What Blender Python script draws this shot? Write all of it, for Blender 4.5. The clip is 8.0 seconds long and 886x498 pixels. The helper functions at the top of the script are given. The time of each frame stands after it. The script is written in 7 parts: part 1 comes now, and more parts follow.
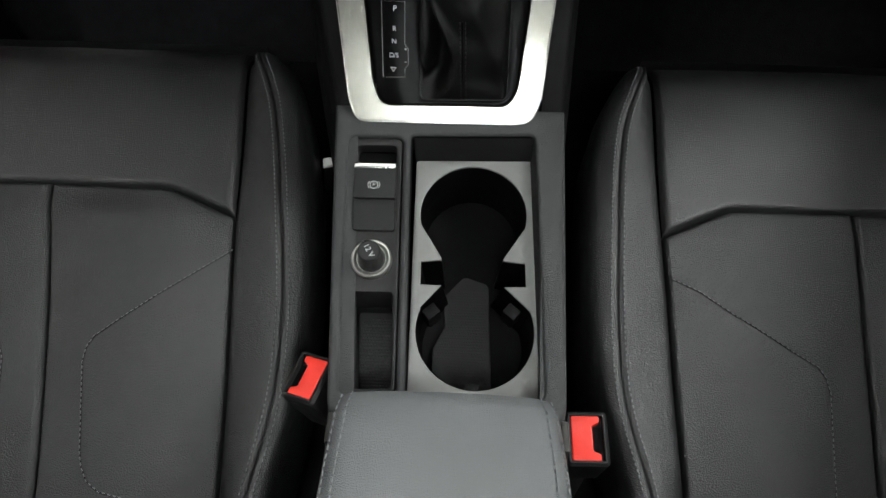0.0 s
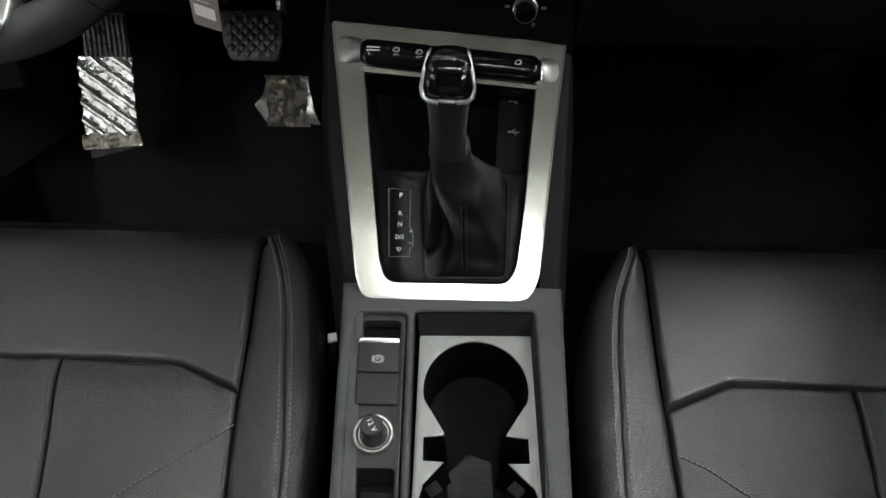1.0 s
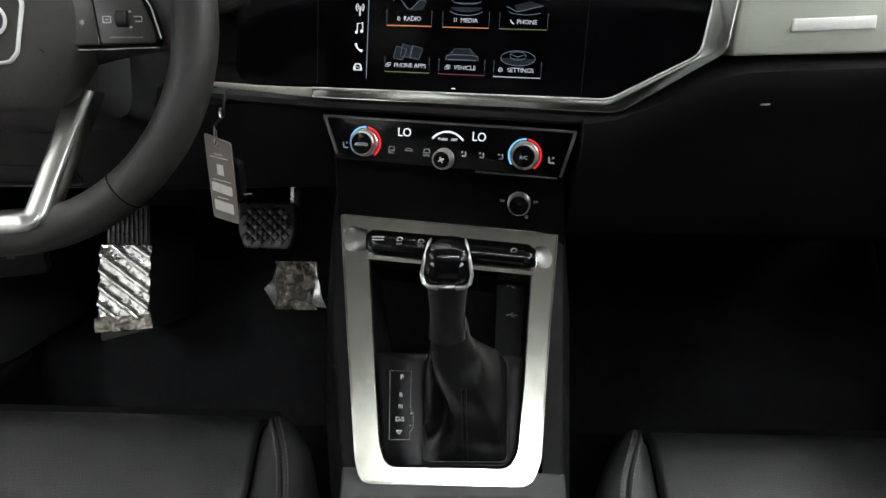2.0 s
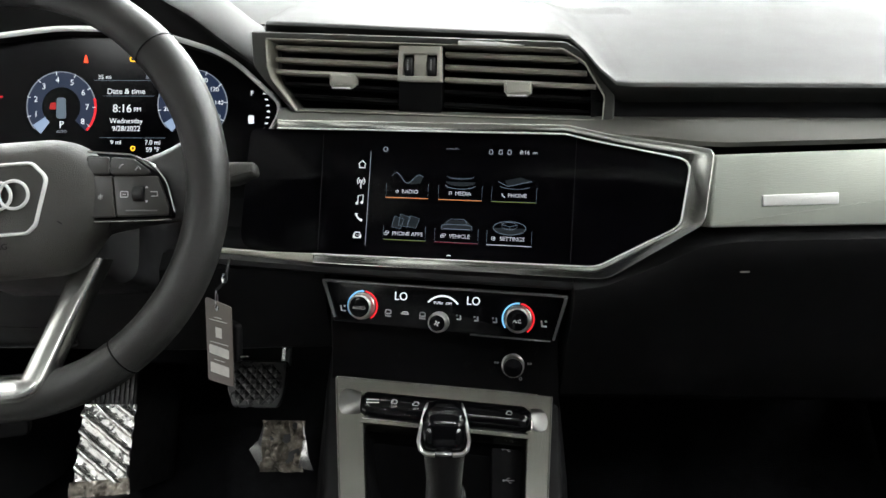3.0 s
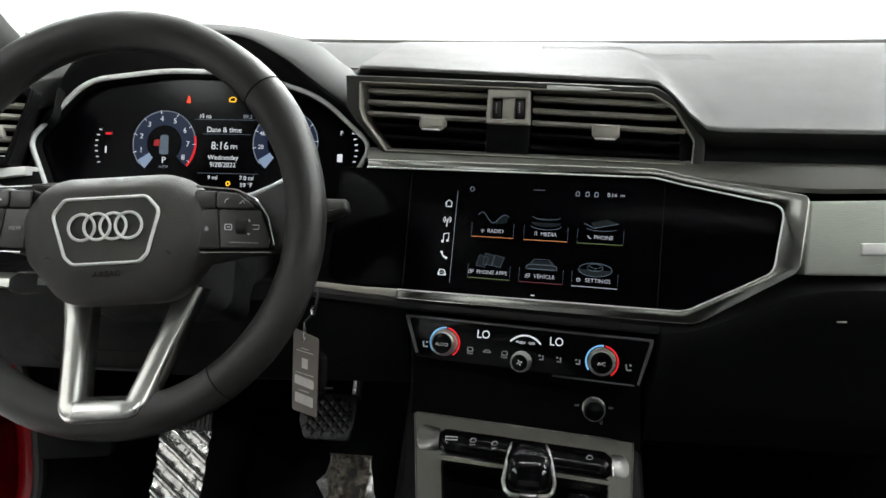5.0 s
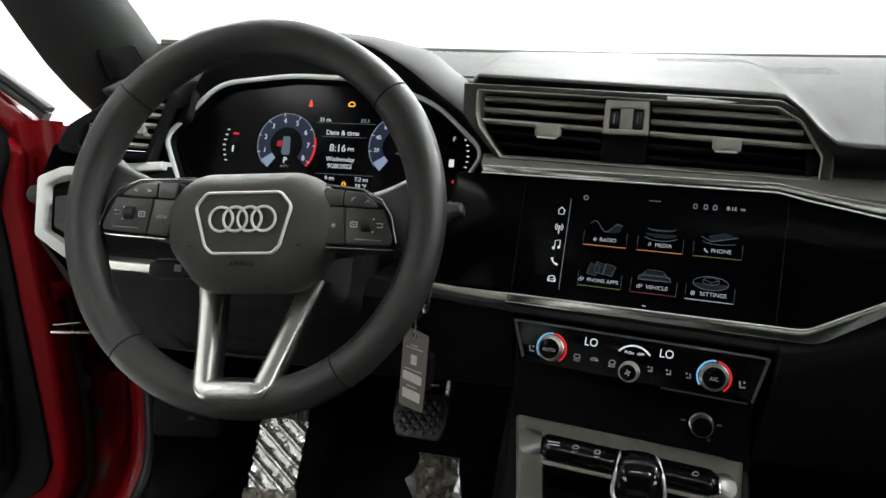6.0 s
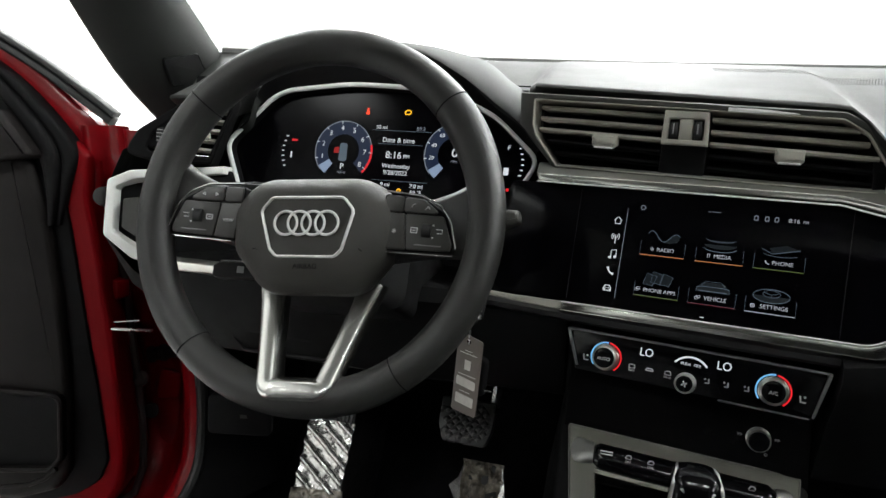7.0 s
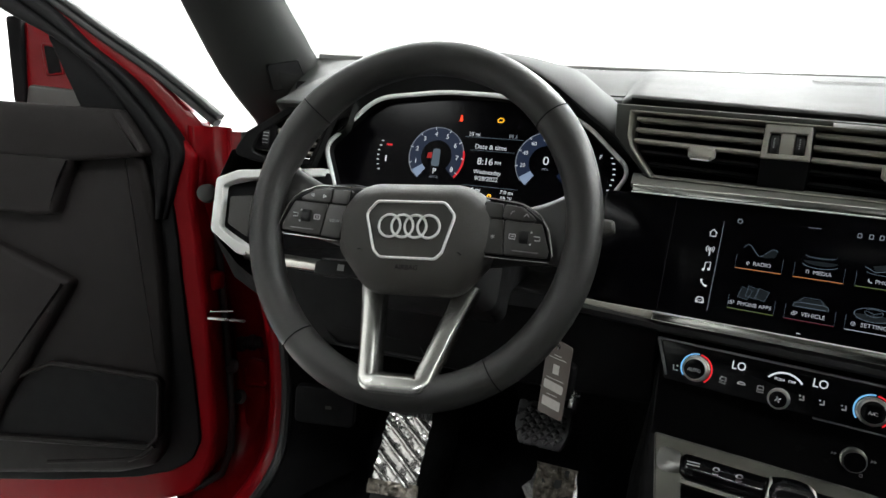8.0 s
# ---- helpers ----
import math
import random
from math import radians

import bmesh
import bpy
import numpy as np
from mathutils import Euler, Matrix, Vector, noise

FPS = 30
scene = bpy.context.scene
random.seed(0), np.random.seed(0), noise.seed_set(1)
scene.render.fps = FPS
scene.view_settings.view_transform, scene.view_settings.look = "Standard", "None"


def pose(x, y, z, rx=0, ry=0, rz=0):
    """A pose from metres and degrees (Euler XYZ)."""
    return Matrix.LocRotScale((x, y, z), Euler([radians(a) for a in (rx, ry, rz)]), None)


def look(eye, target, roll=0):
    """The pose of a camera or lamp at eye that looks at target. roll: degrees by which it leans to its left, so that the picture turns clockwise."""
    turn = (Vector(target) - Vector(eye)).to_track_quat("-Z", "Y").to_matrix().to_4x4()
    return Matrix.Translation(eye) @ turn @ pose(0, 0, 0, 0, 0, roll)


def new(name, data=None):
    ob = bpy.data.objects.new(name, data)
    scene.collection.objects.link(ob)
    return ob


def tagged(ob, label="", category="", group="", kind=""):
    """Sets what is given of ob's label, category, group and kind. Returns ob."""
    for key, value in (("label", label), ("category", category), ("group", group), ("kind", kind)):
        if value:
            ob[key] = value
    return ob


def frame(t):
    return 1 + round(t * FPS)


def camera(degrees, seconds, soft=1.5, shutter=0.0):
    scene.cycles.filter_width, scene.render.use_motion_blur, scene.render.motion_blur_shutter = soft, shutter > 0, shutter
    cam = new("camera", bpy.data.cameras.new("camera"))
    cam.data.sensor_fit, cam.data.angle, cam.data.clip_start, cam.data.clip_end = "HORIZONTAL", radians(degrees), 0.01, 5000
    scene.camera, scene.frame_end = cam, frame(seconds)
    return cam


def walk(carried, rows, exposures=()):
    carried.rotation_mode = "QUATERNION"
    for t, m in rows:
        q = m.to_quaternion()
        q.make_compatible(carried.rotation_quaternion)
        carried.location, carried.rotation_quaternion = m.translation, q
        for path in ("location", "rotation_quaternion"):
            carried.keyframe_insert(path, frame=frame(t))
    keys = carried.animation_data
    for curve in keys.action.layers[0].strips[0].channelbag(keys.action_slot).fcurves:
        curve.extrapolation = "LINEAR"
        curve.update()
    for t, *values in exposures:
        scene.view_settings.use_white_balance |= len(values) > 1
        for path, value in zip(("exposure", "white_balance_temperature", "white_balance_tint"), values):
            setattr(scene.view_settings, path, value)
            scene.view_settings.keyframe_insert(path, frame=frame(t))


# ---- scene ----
cam = camera(66.4, 8.0)

PATH = [
    (0, (0.021, 0.101, 1.228), (-0.016, 1.258, -0.403), 0.5),
    (0.5, (0.021, 0.096, 1.235), (-0.031, 1.452, -0.234), 0.2),
    (1, (0.02, 0.088, 1.239), (-0.036, 1.625, -0.04), 0.3),
    (1.5, (0.023, 0.083, 1.245), (-0.05, 1.76, 0.159), -0.0),
    (2, (0.025, 0.073, 1.25), (-0.058, 1.89, 0.42), -0.1),
    (2.2, (0.026, 0.07, 1.253), (-0.063, 1.932, 0.529), -0.1),
    (3.3, (0.014, 0.063, 1.27), (-0.017, 2.03, 0.909), 0.2),
    (3.5, (0.016, 0.064, 1.271), (-0.011, 2.034, 0.927), 0.1),
    (4, (0.01, 0.063, 1.27), (-0.01, 2.039, 0.956), 0.1),
    (4.5, (0.001, 0.06, 1.271), (-0.047, 2.035, 0.958), 0.1),
    (5, (-0.012, 0.053, 1.267), (-0.22, 2.019, 0.965), 1.1),
    (5.2, (-0.017, 0.049, 1.266), (-0.29, 2.008, 0.968), 1.5),
    (6.3, (-0.05, 0.029, 1.261), (-0.514, 1.955, 0.988), 3.1),
    (6.5, (-0.052, 0.028, 1.26), (-0.535, 1.951, 0.993), 3.2),
    (7, (-0.06, 0.019, 1.262), (-0.598, 1.927, 0.996), 3.5),
    (7.5, (-0.072, 0.004, 1.265), (-0.69, 1.887, 0.992), 4.1),
    (8, (-0.084, -0.013, 1.266), (-0.796, 1.836, 0.991), 4.8),
]
walk(cam, [(t, look(eye, target, roll)) for t, eye, target, roll in PATH], [(0.0, 0.15), (1.0, 0.52), (2.0, 0.62), (3.5, 0.65), (4.0, 0.36), (4.6, 0.18), (6.3, 0.08), (8.0, 0.02)])

# ---- world and light: a white photo bay lit by unseen lamps ----
world = bpy.data.worlds.new("world")
scene.world = world
world.use_nodes = True
world.node_tree.nodes["Background"].inputs[0].default_value = (1, 1, 1, 1)
world.node_tree.nodes["Background"].inputs[1].default_value = 0.0
LAMP_W = 120.0


def area_lamp(name, m, sx, sy, watts):
    d = bpy.data.lights.new(name, "AREA")
    d.shape, d.size, d.size_y, d.energy, d.color = "RECTANGLE", sx, sy, watts, (0.975, 1.0, 0.995)
    ob = new(name, d)
    ob.matrix_world = m
    return ob


# No lamp is in view; the last five are added to brighten the cabin.
for lx, ly, k in ((-2.4, 3.0, 1), (0.0, 3.0, 1), (2.4, 3.0, 1), (-2.4, 5.2, 1), (0.0, 5.2, 1), (2.4, 5.2, 1), (2.4, 0.4, 0.8), (0.9, -2.0, 0.7), (0.05, -1.55, 0.42), (2.9, -2.4, 0.6), (-2.3, -2.2, 0.35)):
    area_lamp("unseen_lamp", pose(lx, ly, 3.22, 0, 0, 0), 0.5, 1.6, LAMP_W * k)


# ---- materials ----
def mat(name, color, rough=0.5, metal=0.0, grain=0.0, gscale=900.0, var=0.15, vscale=14.0, coat=0.0, spec=0.5,
        vor=False, aniso=None, rvar=0.08):
    m = bpy.data.materials.new(name)
    m.use_nodes = True
    nt = m.node_tree
    b = nt.nodes["Principled BSDF"]
    b.inputs["Base Color"].default_value = (*color, 1)
    b.inputs["Roughness"].default_value = rough
    b.inputs["Metallic"].default_value = metal
    b.inputs["Specular IOR Level"].default_value = spec
    b.inputs["Coat Weight"].default_value = coat
    b.inputs["Coat Roughness"].default_value = 0.06
    tc = nt.nodes.new("ShaderNodeTexCoord")
    n1 = nt.nodes.new("ShaderNodeTexNoise")
    n1.inputs["Scale"].default_value, n1.inputs["Detail"].default_value = vscale, 5
    nt.links.new(tc.outputs["Object"], n1.inputs["Vector"])
    if var:
        ramp = nt.nodes.new("ShaderNodeMapRange")
        ramp.inputs["From Min"].default_value, ramp.inputs["From Max"].default_value = 0.3, 0.7
        ramp.inputs["To Min"].default_value, ramp.inputs["To Max"].default_value = 1 - var, 1 + var
        nt.links.new(n1.outputs["Fac"], ramp.inputs["Value"])
        mul = nt.nodes.new("ShaderNodeVectorMath")
        mul.operation = "SCALE"
        mul.inputs[0].default_value = color
        nt.links.new(ramp.outputs["Result"], mul.inputs["Scale"])
        nt.links.new(mul.outputs["Vector"], b.inputs["Base Color"])
    if rvar:
        r2 = nt.nodes.new("ShaderNodeMapRange")
        r2.inputs["From Min"].default_value, r2.inputs["From Max"].default_value = 0.3, 0.7
        r2.inputs["To Min"].default_value, r2.inputs["To Max"].default_value = max(rough - rvar, 0.02), min(rough + rvar, 1)
        n3 = nt.nodes.new("ShaderNodeTexNoise")
        n3.inputs["Scale"].default_value, n3.inputs["Detail"].default_value = vscale * 4, 4
        nt.links.new(tc.outputs["Object"], n3.inputs["Vector"])
        nt.links.new(n3.outputs["Fac"], r2.inputs["Value"])
        nt.links.new(r2.outputs["Result"], b.inputs["Roughness"])
    if grain:
        if vor:
            g = nt.nodes.new("ShaderNodeTexVoronoi")
            g.inputs["Scale"].default_value = gscale
            out = g.outputs["Distance"]
        else:
            g = nt.nodes.new("ShaderNodeTexNoise")
            g.inputs["Scale"].default_value, g.inputs["Detail"].default_value = gscale, 3
            out = g.outputs["Fac"]
        if aniso:
            mp = nt.nodes.new("ShaderNodeMapping")
            mp.inputs["Scale"].default_value = aniso
            nt.links.new(tc.outputs["Object"], mp.inputs["Vector"])
            nt.links.new(mp.outputs["Vector"], g.inputs["Vector"])
        else:
            nt.links.new(tc.outputs["Object"], g.inputs["Vector"])
        bp = nt.nodes.new("ShaderNodeBump")
        bp.inputs["Strength"].default_value, bp.inputs["Distance"].default_value = grain, 0.0006
        nt.links.new(out, bp.inputs["Height"])
        nt.links.new(bp.outputs["Normal"], b.inputs["Normal"])
    return m


def emit(name, color, strength):
    m = bpy.data.materials.new(name)
    m.use_nodes = True
    b = m.node_tree.nodes["Principled BSDF"]
    b.inputs["Base Color"].default_value = (0.02, 0.02, 0.02, 1)
    b.inputs["Specular IOR Level"].default_value = 0.1
    b.inputs["Emission Color"].default_value = (*color, 1)
    b.inputs["Emission Strength"].default_value = strength
    return m


def glass(name, color=(1, 1, 1), rough=0.0, ior=1.45):
    m = bpy.data.materials.new(name)
    m.use_nodes = True
    b = m.node_tree.nodes["Principled BSDF"]
    b.inputs["Base Color"].default_value = (*color, 1)
    b.inputs["Transmission Weight"].default_value = 1
    b.inputs["Roughness"].default_value = rough
    b.inputs["IOR"].default_value = ior
    return m


PLASTIC = mat("black_soft_plastic", (0.013, 0.013, 0.0135), 0.55, grain=0.30, gscale=1500, var=0.12, spec=0.35)
# Darker copy of the black plastic; shade on low trims is in its colour.
LOWERP = mat("shaded_black_plastic", (0.0045, 0.0043, 0.0046), 0.62, grain=0.35, gscale=1300, var=0.15, spec=0.12)
VENTFRAME = mat("charcoal_vent_plastic", (0.036, 0.0355, 0.032), 0.45, grain=0.4, gscale=1300, var=0.08, spec=0.4)
SURROUND = mat("brushed_surround", (0.46, 0.46, 0.41), 0.20, 1.0, grain=0.04, gscale=900, var=0.03, rvar=0.02)
SPOKEMETAL = mat("satin_spoke_metal", (0.74, 0.74, 0.71), 0.25, 1.0, var=0.02, rvar=0.0)
SCREENFRAME = mat("satin_frame_metal", (0.56, 0.565, 0.53), 0.16, 1.0, var=0.03, rvar=0.01)
BOOTSKIN = mat("boot_leather", (0.0042, 0.0042, 0.0044), 0.38, grain=0.35, gscale=1100, vor=True, var=0.10, spec=0.24)
PLATEP = mat("satin_selector_plate", (0.0035, 0.0034, 0.0036), 0.25, grain=0.05, gscale=1300, var=0.1, spec=0.06, rvar=0.03)
DARKTHREAD = mat("black_thread", (0.012, 0.012, 0.012), 0.7, var=0.1)
DASHTOP = mat("dash_soft_skin", (0.026, 0.027, 0.0255), 0.66, grain=0.12, gscale=1600, var=0.03, vscale=5, spec=0.14, rvar=0.03)
# Near-black base doubles as shade in recesses, gaps and vent backs.
DARK = mat("dark_plastic_and_shade", (0.0034, 0.0033, 0.0037), 0.65, grain=0.3, gscale=1200, var=0.2, spec=0.12)
DECKP = mat("grained_console_plastic", (0.034, 0.0355, 0.036), 0.5, grain=0.8, gscale=1300, vor=True, var=0.08)
GLOSS = mat("piano_black", (0.003, 0.003, 0.0035), 0.10, var=0.0, rvar=0.0, spec=0.28)
SCREENGLASS = mat("screen_glass", (0.0022, 0.002, 0.0028), 0.12, var=0.0, rvar=0.0, spec=0.06)
LEATHER = mat("black_leather", (0.0125, 0.0126, 0.013), 0.40, grain=0.7, gscale=850, vor=True, var=0.14, spec=0.75, vscale=25)
LEATHERIN = mat("black_perforated_leather", (0.0125, 0.0127, 0.0132), 0.43, grain=0.85, gscale=900, vor=True, var=0.14, spec=0.7, vscale=25)
WHEELSKIN = mat("steering_leather", (0.0215, 0.0212, 0.0200), 0.42, grain=0.3, gscale=1400, vor=True, var=0.10, spec=0.52)
# Surround's aluminium with a darker base, to hold back bright reflections.
FLARE = mat("toned_down_aluminium", (0.19, 0.19, 0.18), 0.36, 1.0, var=0.03, rvar=0.0)
COVERSKIN = mat("airbag_skin", (0.048, 0.046, 0.041), 0.52, grain=0.55, gscale=1300, vor=True, var=0.06, spec=0.45)
PODSKIN = mat("satin_button_plastic", (0.034, 0.033, 0.030), 0.38, grain=0.1, gscale=1300, var=0.06, spec=0.5)
BEZEL = mat("dark_satin_metal", (0.20, 0.20, 0.20), 0.35, 0.9, var=0.04, rvar=0.02)
ARMSKIN = mat("armrest_leatherette", (0.115, 0.120, 0.122), 0.55, grain=0.8, gscale=1200, vor=True, var=0.06)
CHROME = mat("satin_aluminium", (0.62, 0.62, 0.58), 0.30, 1.0, grain=0.05, gscale=900, var=0.03, rvar=0.02)
BRIGHT = mat("bright_chrome", (0.80, 0.80, 0.78), 0.14, 1.0, var=0.03, rvar=0.05)
SILVER = mat("silver_inlay", (0.50, 0.53, 0.47), 0.45, 0.35, grain=0.25, gscale=160, var=0.05, aniso=(1, 8, 14))
PALE = mat("pale_satin_metal", (0.85, 0.85, 0.83), 0.35, 0.1, var=0.03)
GREYTRIM = mat("grey_trim", (0.42, 0.405, 0.35), 0.45, grain=0.5, gscale=1100, var=0.08)
WRAPDULL = mat("dull_plastic_wrap", (0.24, 0.215, 0.18), 0.2, 0.35, grain=0.5, gscale=90, var=0.8, vscale=60, coat=0.4)
FILM = mat("plastic_over_carpet", (0.010, 0.010, 0.010), 0.16, var=0.5, vscale=30, spec=0.6, rvar=0.1)
PEDALRUBBER = mat("pedal_rubber", (0.034, 0.034, 0.035), 0.30, grain=0.15, gscale=500, spec=0.6)
RUBBER = mat("rubber", (0.012, 0.012, 0.012), 0.6, grain=0.3, gscale=500)
CARPET = mat("carpet", (0.008, 0.008, 0.009), 0.95, grain=1.0, gscale=450, var=0.35, vscale=60, spec=0.1)
REDPAINT = mat("red_car_paint", (0.160, 0.0010, 0.0035), 0.38, 0.0, var=0.02, coat=0.22, rvar=0.0, spec=0.12)
BUCKLERED = mat("buckle_red_plastic", (0.75, 0.035, 0.022), 0.35, var=0.06)
DOORSKIN = mat("door_panel_plastic", (0.0092, 0.0076, 0.0074), 0.55, grain=0.35, gscale=1100, vor=True, var=0.10, spec=0.13)
THREAD = mat("grey_thread", (0.17, 0.175, 0.18), 0.8, var=0.1)
CUPPLATE = mat("satin_grey_plastic", (0.20, 0.20, 0.195), 0.42, 0.3, grain=0.2, gscale=1200, var=0.05)
# Blacker than the plastic itself; shade of the deep cups is in the colour.
CUPDARK = mat("shade_black_cup", (0.0016, 0.0016, 0.0017), 0.8, var=0.2, spec=0.05)
STEEL = mat("bare_steel", (0.5, 0.5, 0.5), 0.3, 1.0, var=0.1)
WHITEWALL = mat("white_wall_paint", (0.82, 0.82, 0.81), 0.7, grain=0.2, gscale=80, var=0.02, vscale=2)
# For the unseen wall that lowers the bounce light from the left.
GREYWALL = mat("light_cutting_grey", (0.20, 0.20, 0.202), 0.7, grain=0.2, gscale=80, var=0.05, vscale=2)
CONCRETE = mat("pale_floor", (0.80, 0.80, 0.79), 0.5, grain=0.2, gscale=60, var=0.08, vscale=3)
HEADLINER = mat("grey_headliner", (0.32, 0.32, 0.31), 0.9, grain=0.4, gscale=700)
TAGCARD = mat("grey_tag_card", (0.13, 0.11, 0.095), 0.5, var=0.05)
TAGWHITE = mat("white_label", (0.62, 0.60, 0.56), 0.6, var=0.08, vscale=200)
PRINTW = mat("white_print", (0.62, 0.62, 0.62), 0.6, var=0)
PRINTG = mat("grey_print", (0.34, 0.34, 0.34), 0.6, var=0)
E_WHITE = emit("display_white", (0.9, 0.95, 1.0), 0.70)
E_TEXT = emit("display_text", (0.85, 0.9, 1.0), 0.42)
E_FAINT = emit("display_faint", (0.40, 0.66, 0.85), 0.009)
E_REDLINE = emit("display_dim_red", (0.75, 0.03, 0.08), 0.10)
E_DIM = emit("display_grey", (0.75, 0.85, 1.0), 0.22)
E_ICON = emit("display_icon", (0.55, 0.75, 0.95), 0.14)
E_BLUE = emit("display_blue", (0.22, 0.58, 1.0), 0.75)
E_NAVY = emit("display_navy", (0.03, 0.07, 0.20), 0.17)
E_BACKLIT = emit("backlit_print", (0.9, 0.92, 1.0), 0.5)
E_RED = emit("display_red", (1.0, 0.02, 0.03), 0.6)
E_ORANGE = emit("display_orange", (1.0, 0.36, 0.10), 0.45)
E_AMBER = emit("warning_amber", (1.0, 0.50, 0.02), 1.3)
E_WARN = emit("warning_red", (1.0, 0.06, 0.02), 1.6)
E_GREEN = emit("display_green", (0.45, 0.62, 0.12), 0.16)
GLASS = glass("clear_glass", (0.98, 1.0, 0.99))
WRAP = mat("clear_plastic_wrap", (0.66, 0.65, 0.63), 0.13, 0.75, grain=0.5, gscale=90, var=0.45, vscale=60, coat=0.6)


# ---- mesh helpers ----
def frm(o, u, v):
    u = Vector(u).normalized()
    v = Vector(v)
    v = (v - u * v.dot(u)).normalized()
    n = u.cross(v)
    return Matrix(((u.x, v.x, n.x, o[0]), (u.y, v.y, n.y, o[1]), (u.z, v.z, n.z, o[2]), (0, 0, 0, 1)))


def part(name, bm, material, parent=None, label="", m=None, smooth=35):
    me = bpy.data.meshes.new(name)
    bmesh.ops.recalc_face_normals(bm, faces=bm.faces)
    bm.to_mesh(me)
    bm.free()
    me.materials.append(material)
    ob = new(name, me)
    if smooth:
        for p in me.polygons:
            p.use_smooth = True
        try:
            me.set_sharp_from_angle(angle=radians(smooth))
        except AttributeError:
            pass
    if parent is not None:
        ob.parent = parent
    if m is not None:
        ob.matrix_basis = m
    if label:
        ob["label"] = label
    return ob


def thing(name, label, category, m=None, group="", kind=""):
    ob = new(name)
    ob.empty_display_size = 0.05
    if m is not None:
        ob.matrix_basis = m
    return tagged(ob, label, category, group, kind)


def rpoly(pts, r, n=5):
    """Polygon with rounded corners; r: one radius or one for each corner."""
    out = []
    k = len(pts)
    for i, p in enumerate(pts):
        rr = r[i] if isinstance(r, (list, tuple)) else r
        p, a, b = Vector(p), Vector(pts[i - 1]), Vector(pts[(i + 1) % k])
        da, db = (a - p), (b - p)
        if rr <= 1e-6:
            out.append((p.x, p.y))
            continue
        ang = da.angle(db)
        t = min(rr / math.tan(ang / 2), da.length * 0.48, db.length * 0.48)
        p0, p1 = p + da.normalized() * t, p + db.normalized() * t
        for j in range(n + 1):
            s = j / n
            q = p0 * (1 - s) ** 2 + p * 2 * s * (1 - s) + p1 * s * s
            out.append((q.x, q.y))
    return out


def area2(pts):
    return sum(pts[i - 1][0] * p[1] - p[0] * pts[i - 1][1] for i, p in enumerate(pts)) / 2


def offset(pts, d):
    """Grows (d > 0) or shrinks a polygon."""
    s = 1 if area2(pts) > 0 else -1
    out = []
    k = len(pts)
    for i, p in enumerate(pts):
        p, a, b = Vector(p), Vector(pts[i - 1]), Vector(pts[(i + 1) % k])
        e1, e2 = (p - a), (b - p)
        if e1.length < 1e-9 or e2.length < 1e-9:
            out.append((p.x, p.y))
            continue
        e1.normalize(), e2.normalize()
        n1, n2 = Vector((e1.y, -e1.x)) * s, Vector((e2.y, -e2.x)) * s
        n = (n1 + n2)
        n = n / max(n.length_squared, 0.5) * 2
        q = p + n * d
        out.append((q.x, q.y))
    return out


def loft(rings, closed=True, cap0=False, cap1=False, bm=None):
    bm = bm or bmesh.new()
    vs = [[bm.verts.new(p) for p in ring] for ring in rings]
    k = len(rings[0])
    for a, b in zip(vs, vs[1:]):
        for i in range(k if closed else k - 1):
            j = (i + 1) % k
            bm.faces.new((a[i], a[j], b[j], b[i]))
    if cap0:
        bm.faces.new(vs[0])
    if cap1:
        bm.faces.new(vs[-1])
    return bm


def slab(pts, z0, z1, bev=0.0, bm=None):
    """A plate with the outline pts from z0 up to z1, its upper edge rounded."""
    rings = [[(x, y, z0) for x, y in pts]]
    if bev:
        for i in range(4):
            a = math.pi / 2 * i / 3
            o = offset(pts, -bev * (1 - math.cos(a)))
            rings.append([(x, y, z1 - bev + bev * math.sin(a)) for x, y in o])
    else:
        rings.append([(x, y, z1) for x, y in pts])
    return loft(rings, True, True, True, bm)


def ringslab(outer, inner, z0, z1, bev=0.001, bm=None):
    """A frame between two outlines with the same number of points."""
    oi, io = offset(outer, -bev), offset(inner, bev)
    rings = [[(x, y, z0) for x, y in outer], [(x, y, z1 - bev) for x, y in outer], [(x, y, z1) for x, y in oi],
             [(x, y, z1) for x, y in io], [(x, y, z1 - bev) for x, y in inner], [(x, y, z0) for x, y in inner]]
    rings.append(rings[0])
    bm = loft(rings, True, bm=bm)
    bmesh.ops.remove_doubles(bm, verts=bm.verts, dist=1e-6)
    return bm


def box(x0, x1, y0, y1, z0, z1, bev=0.002, bm=None, seg=2):
    pts = [(x0, y0), (x1, y0), (x1, y1), (x0, y1)]
    b = bmesh.new()
    loft([[(x, y, z0) for x, y in pts], [(x, y, z1) for x, y in pts]], True, True, True, b)
    if bev:
        bmesh.ops.bevel(b, geom=list(b.edges), offset=bev, segments=seg, affect="EDGES", profile=0.5)
    if bm is None:
        return b
    me = bpy.data.meshes.new("tmp")
    b.to_mesh(me)
    b.free()
    bm.from_mesh(me)
    bpy.data.meshes.remove(me)
    return bm


def lathe(prof, n=32, bm=None, cx=0, cy=0, cap=True):
    rings = [[(cx + r * math.cos(2 * math.pi * i / n), cy + r * math.sin(2 * math.pi * i / n), z) for i in range(n)] for r, z in prof]
    return loft(rings, True, cap, cap, bm)


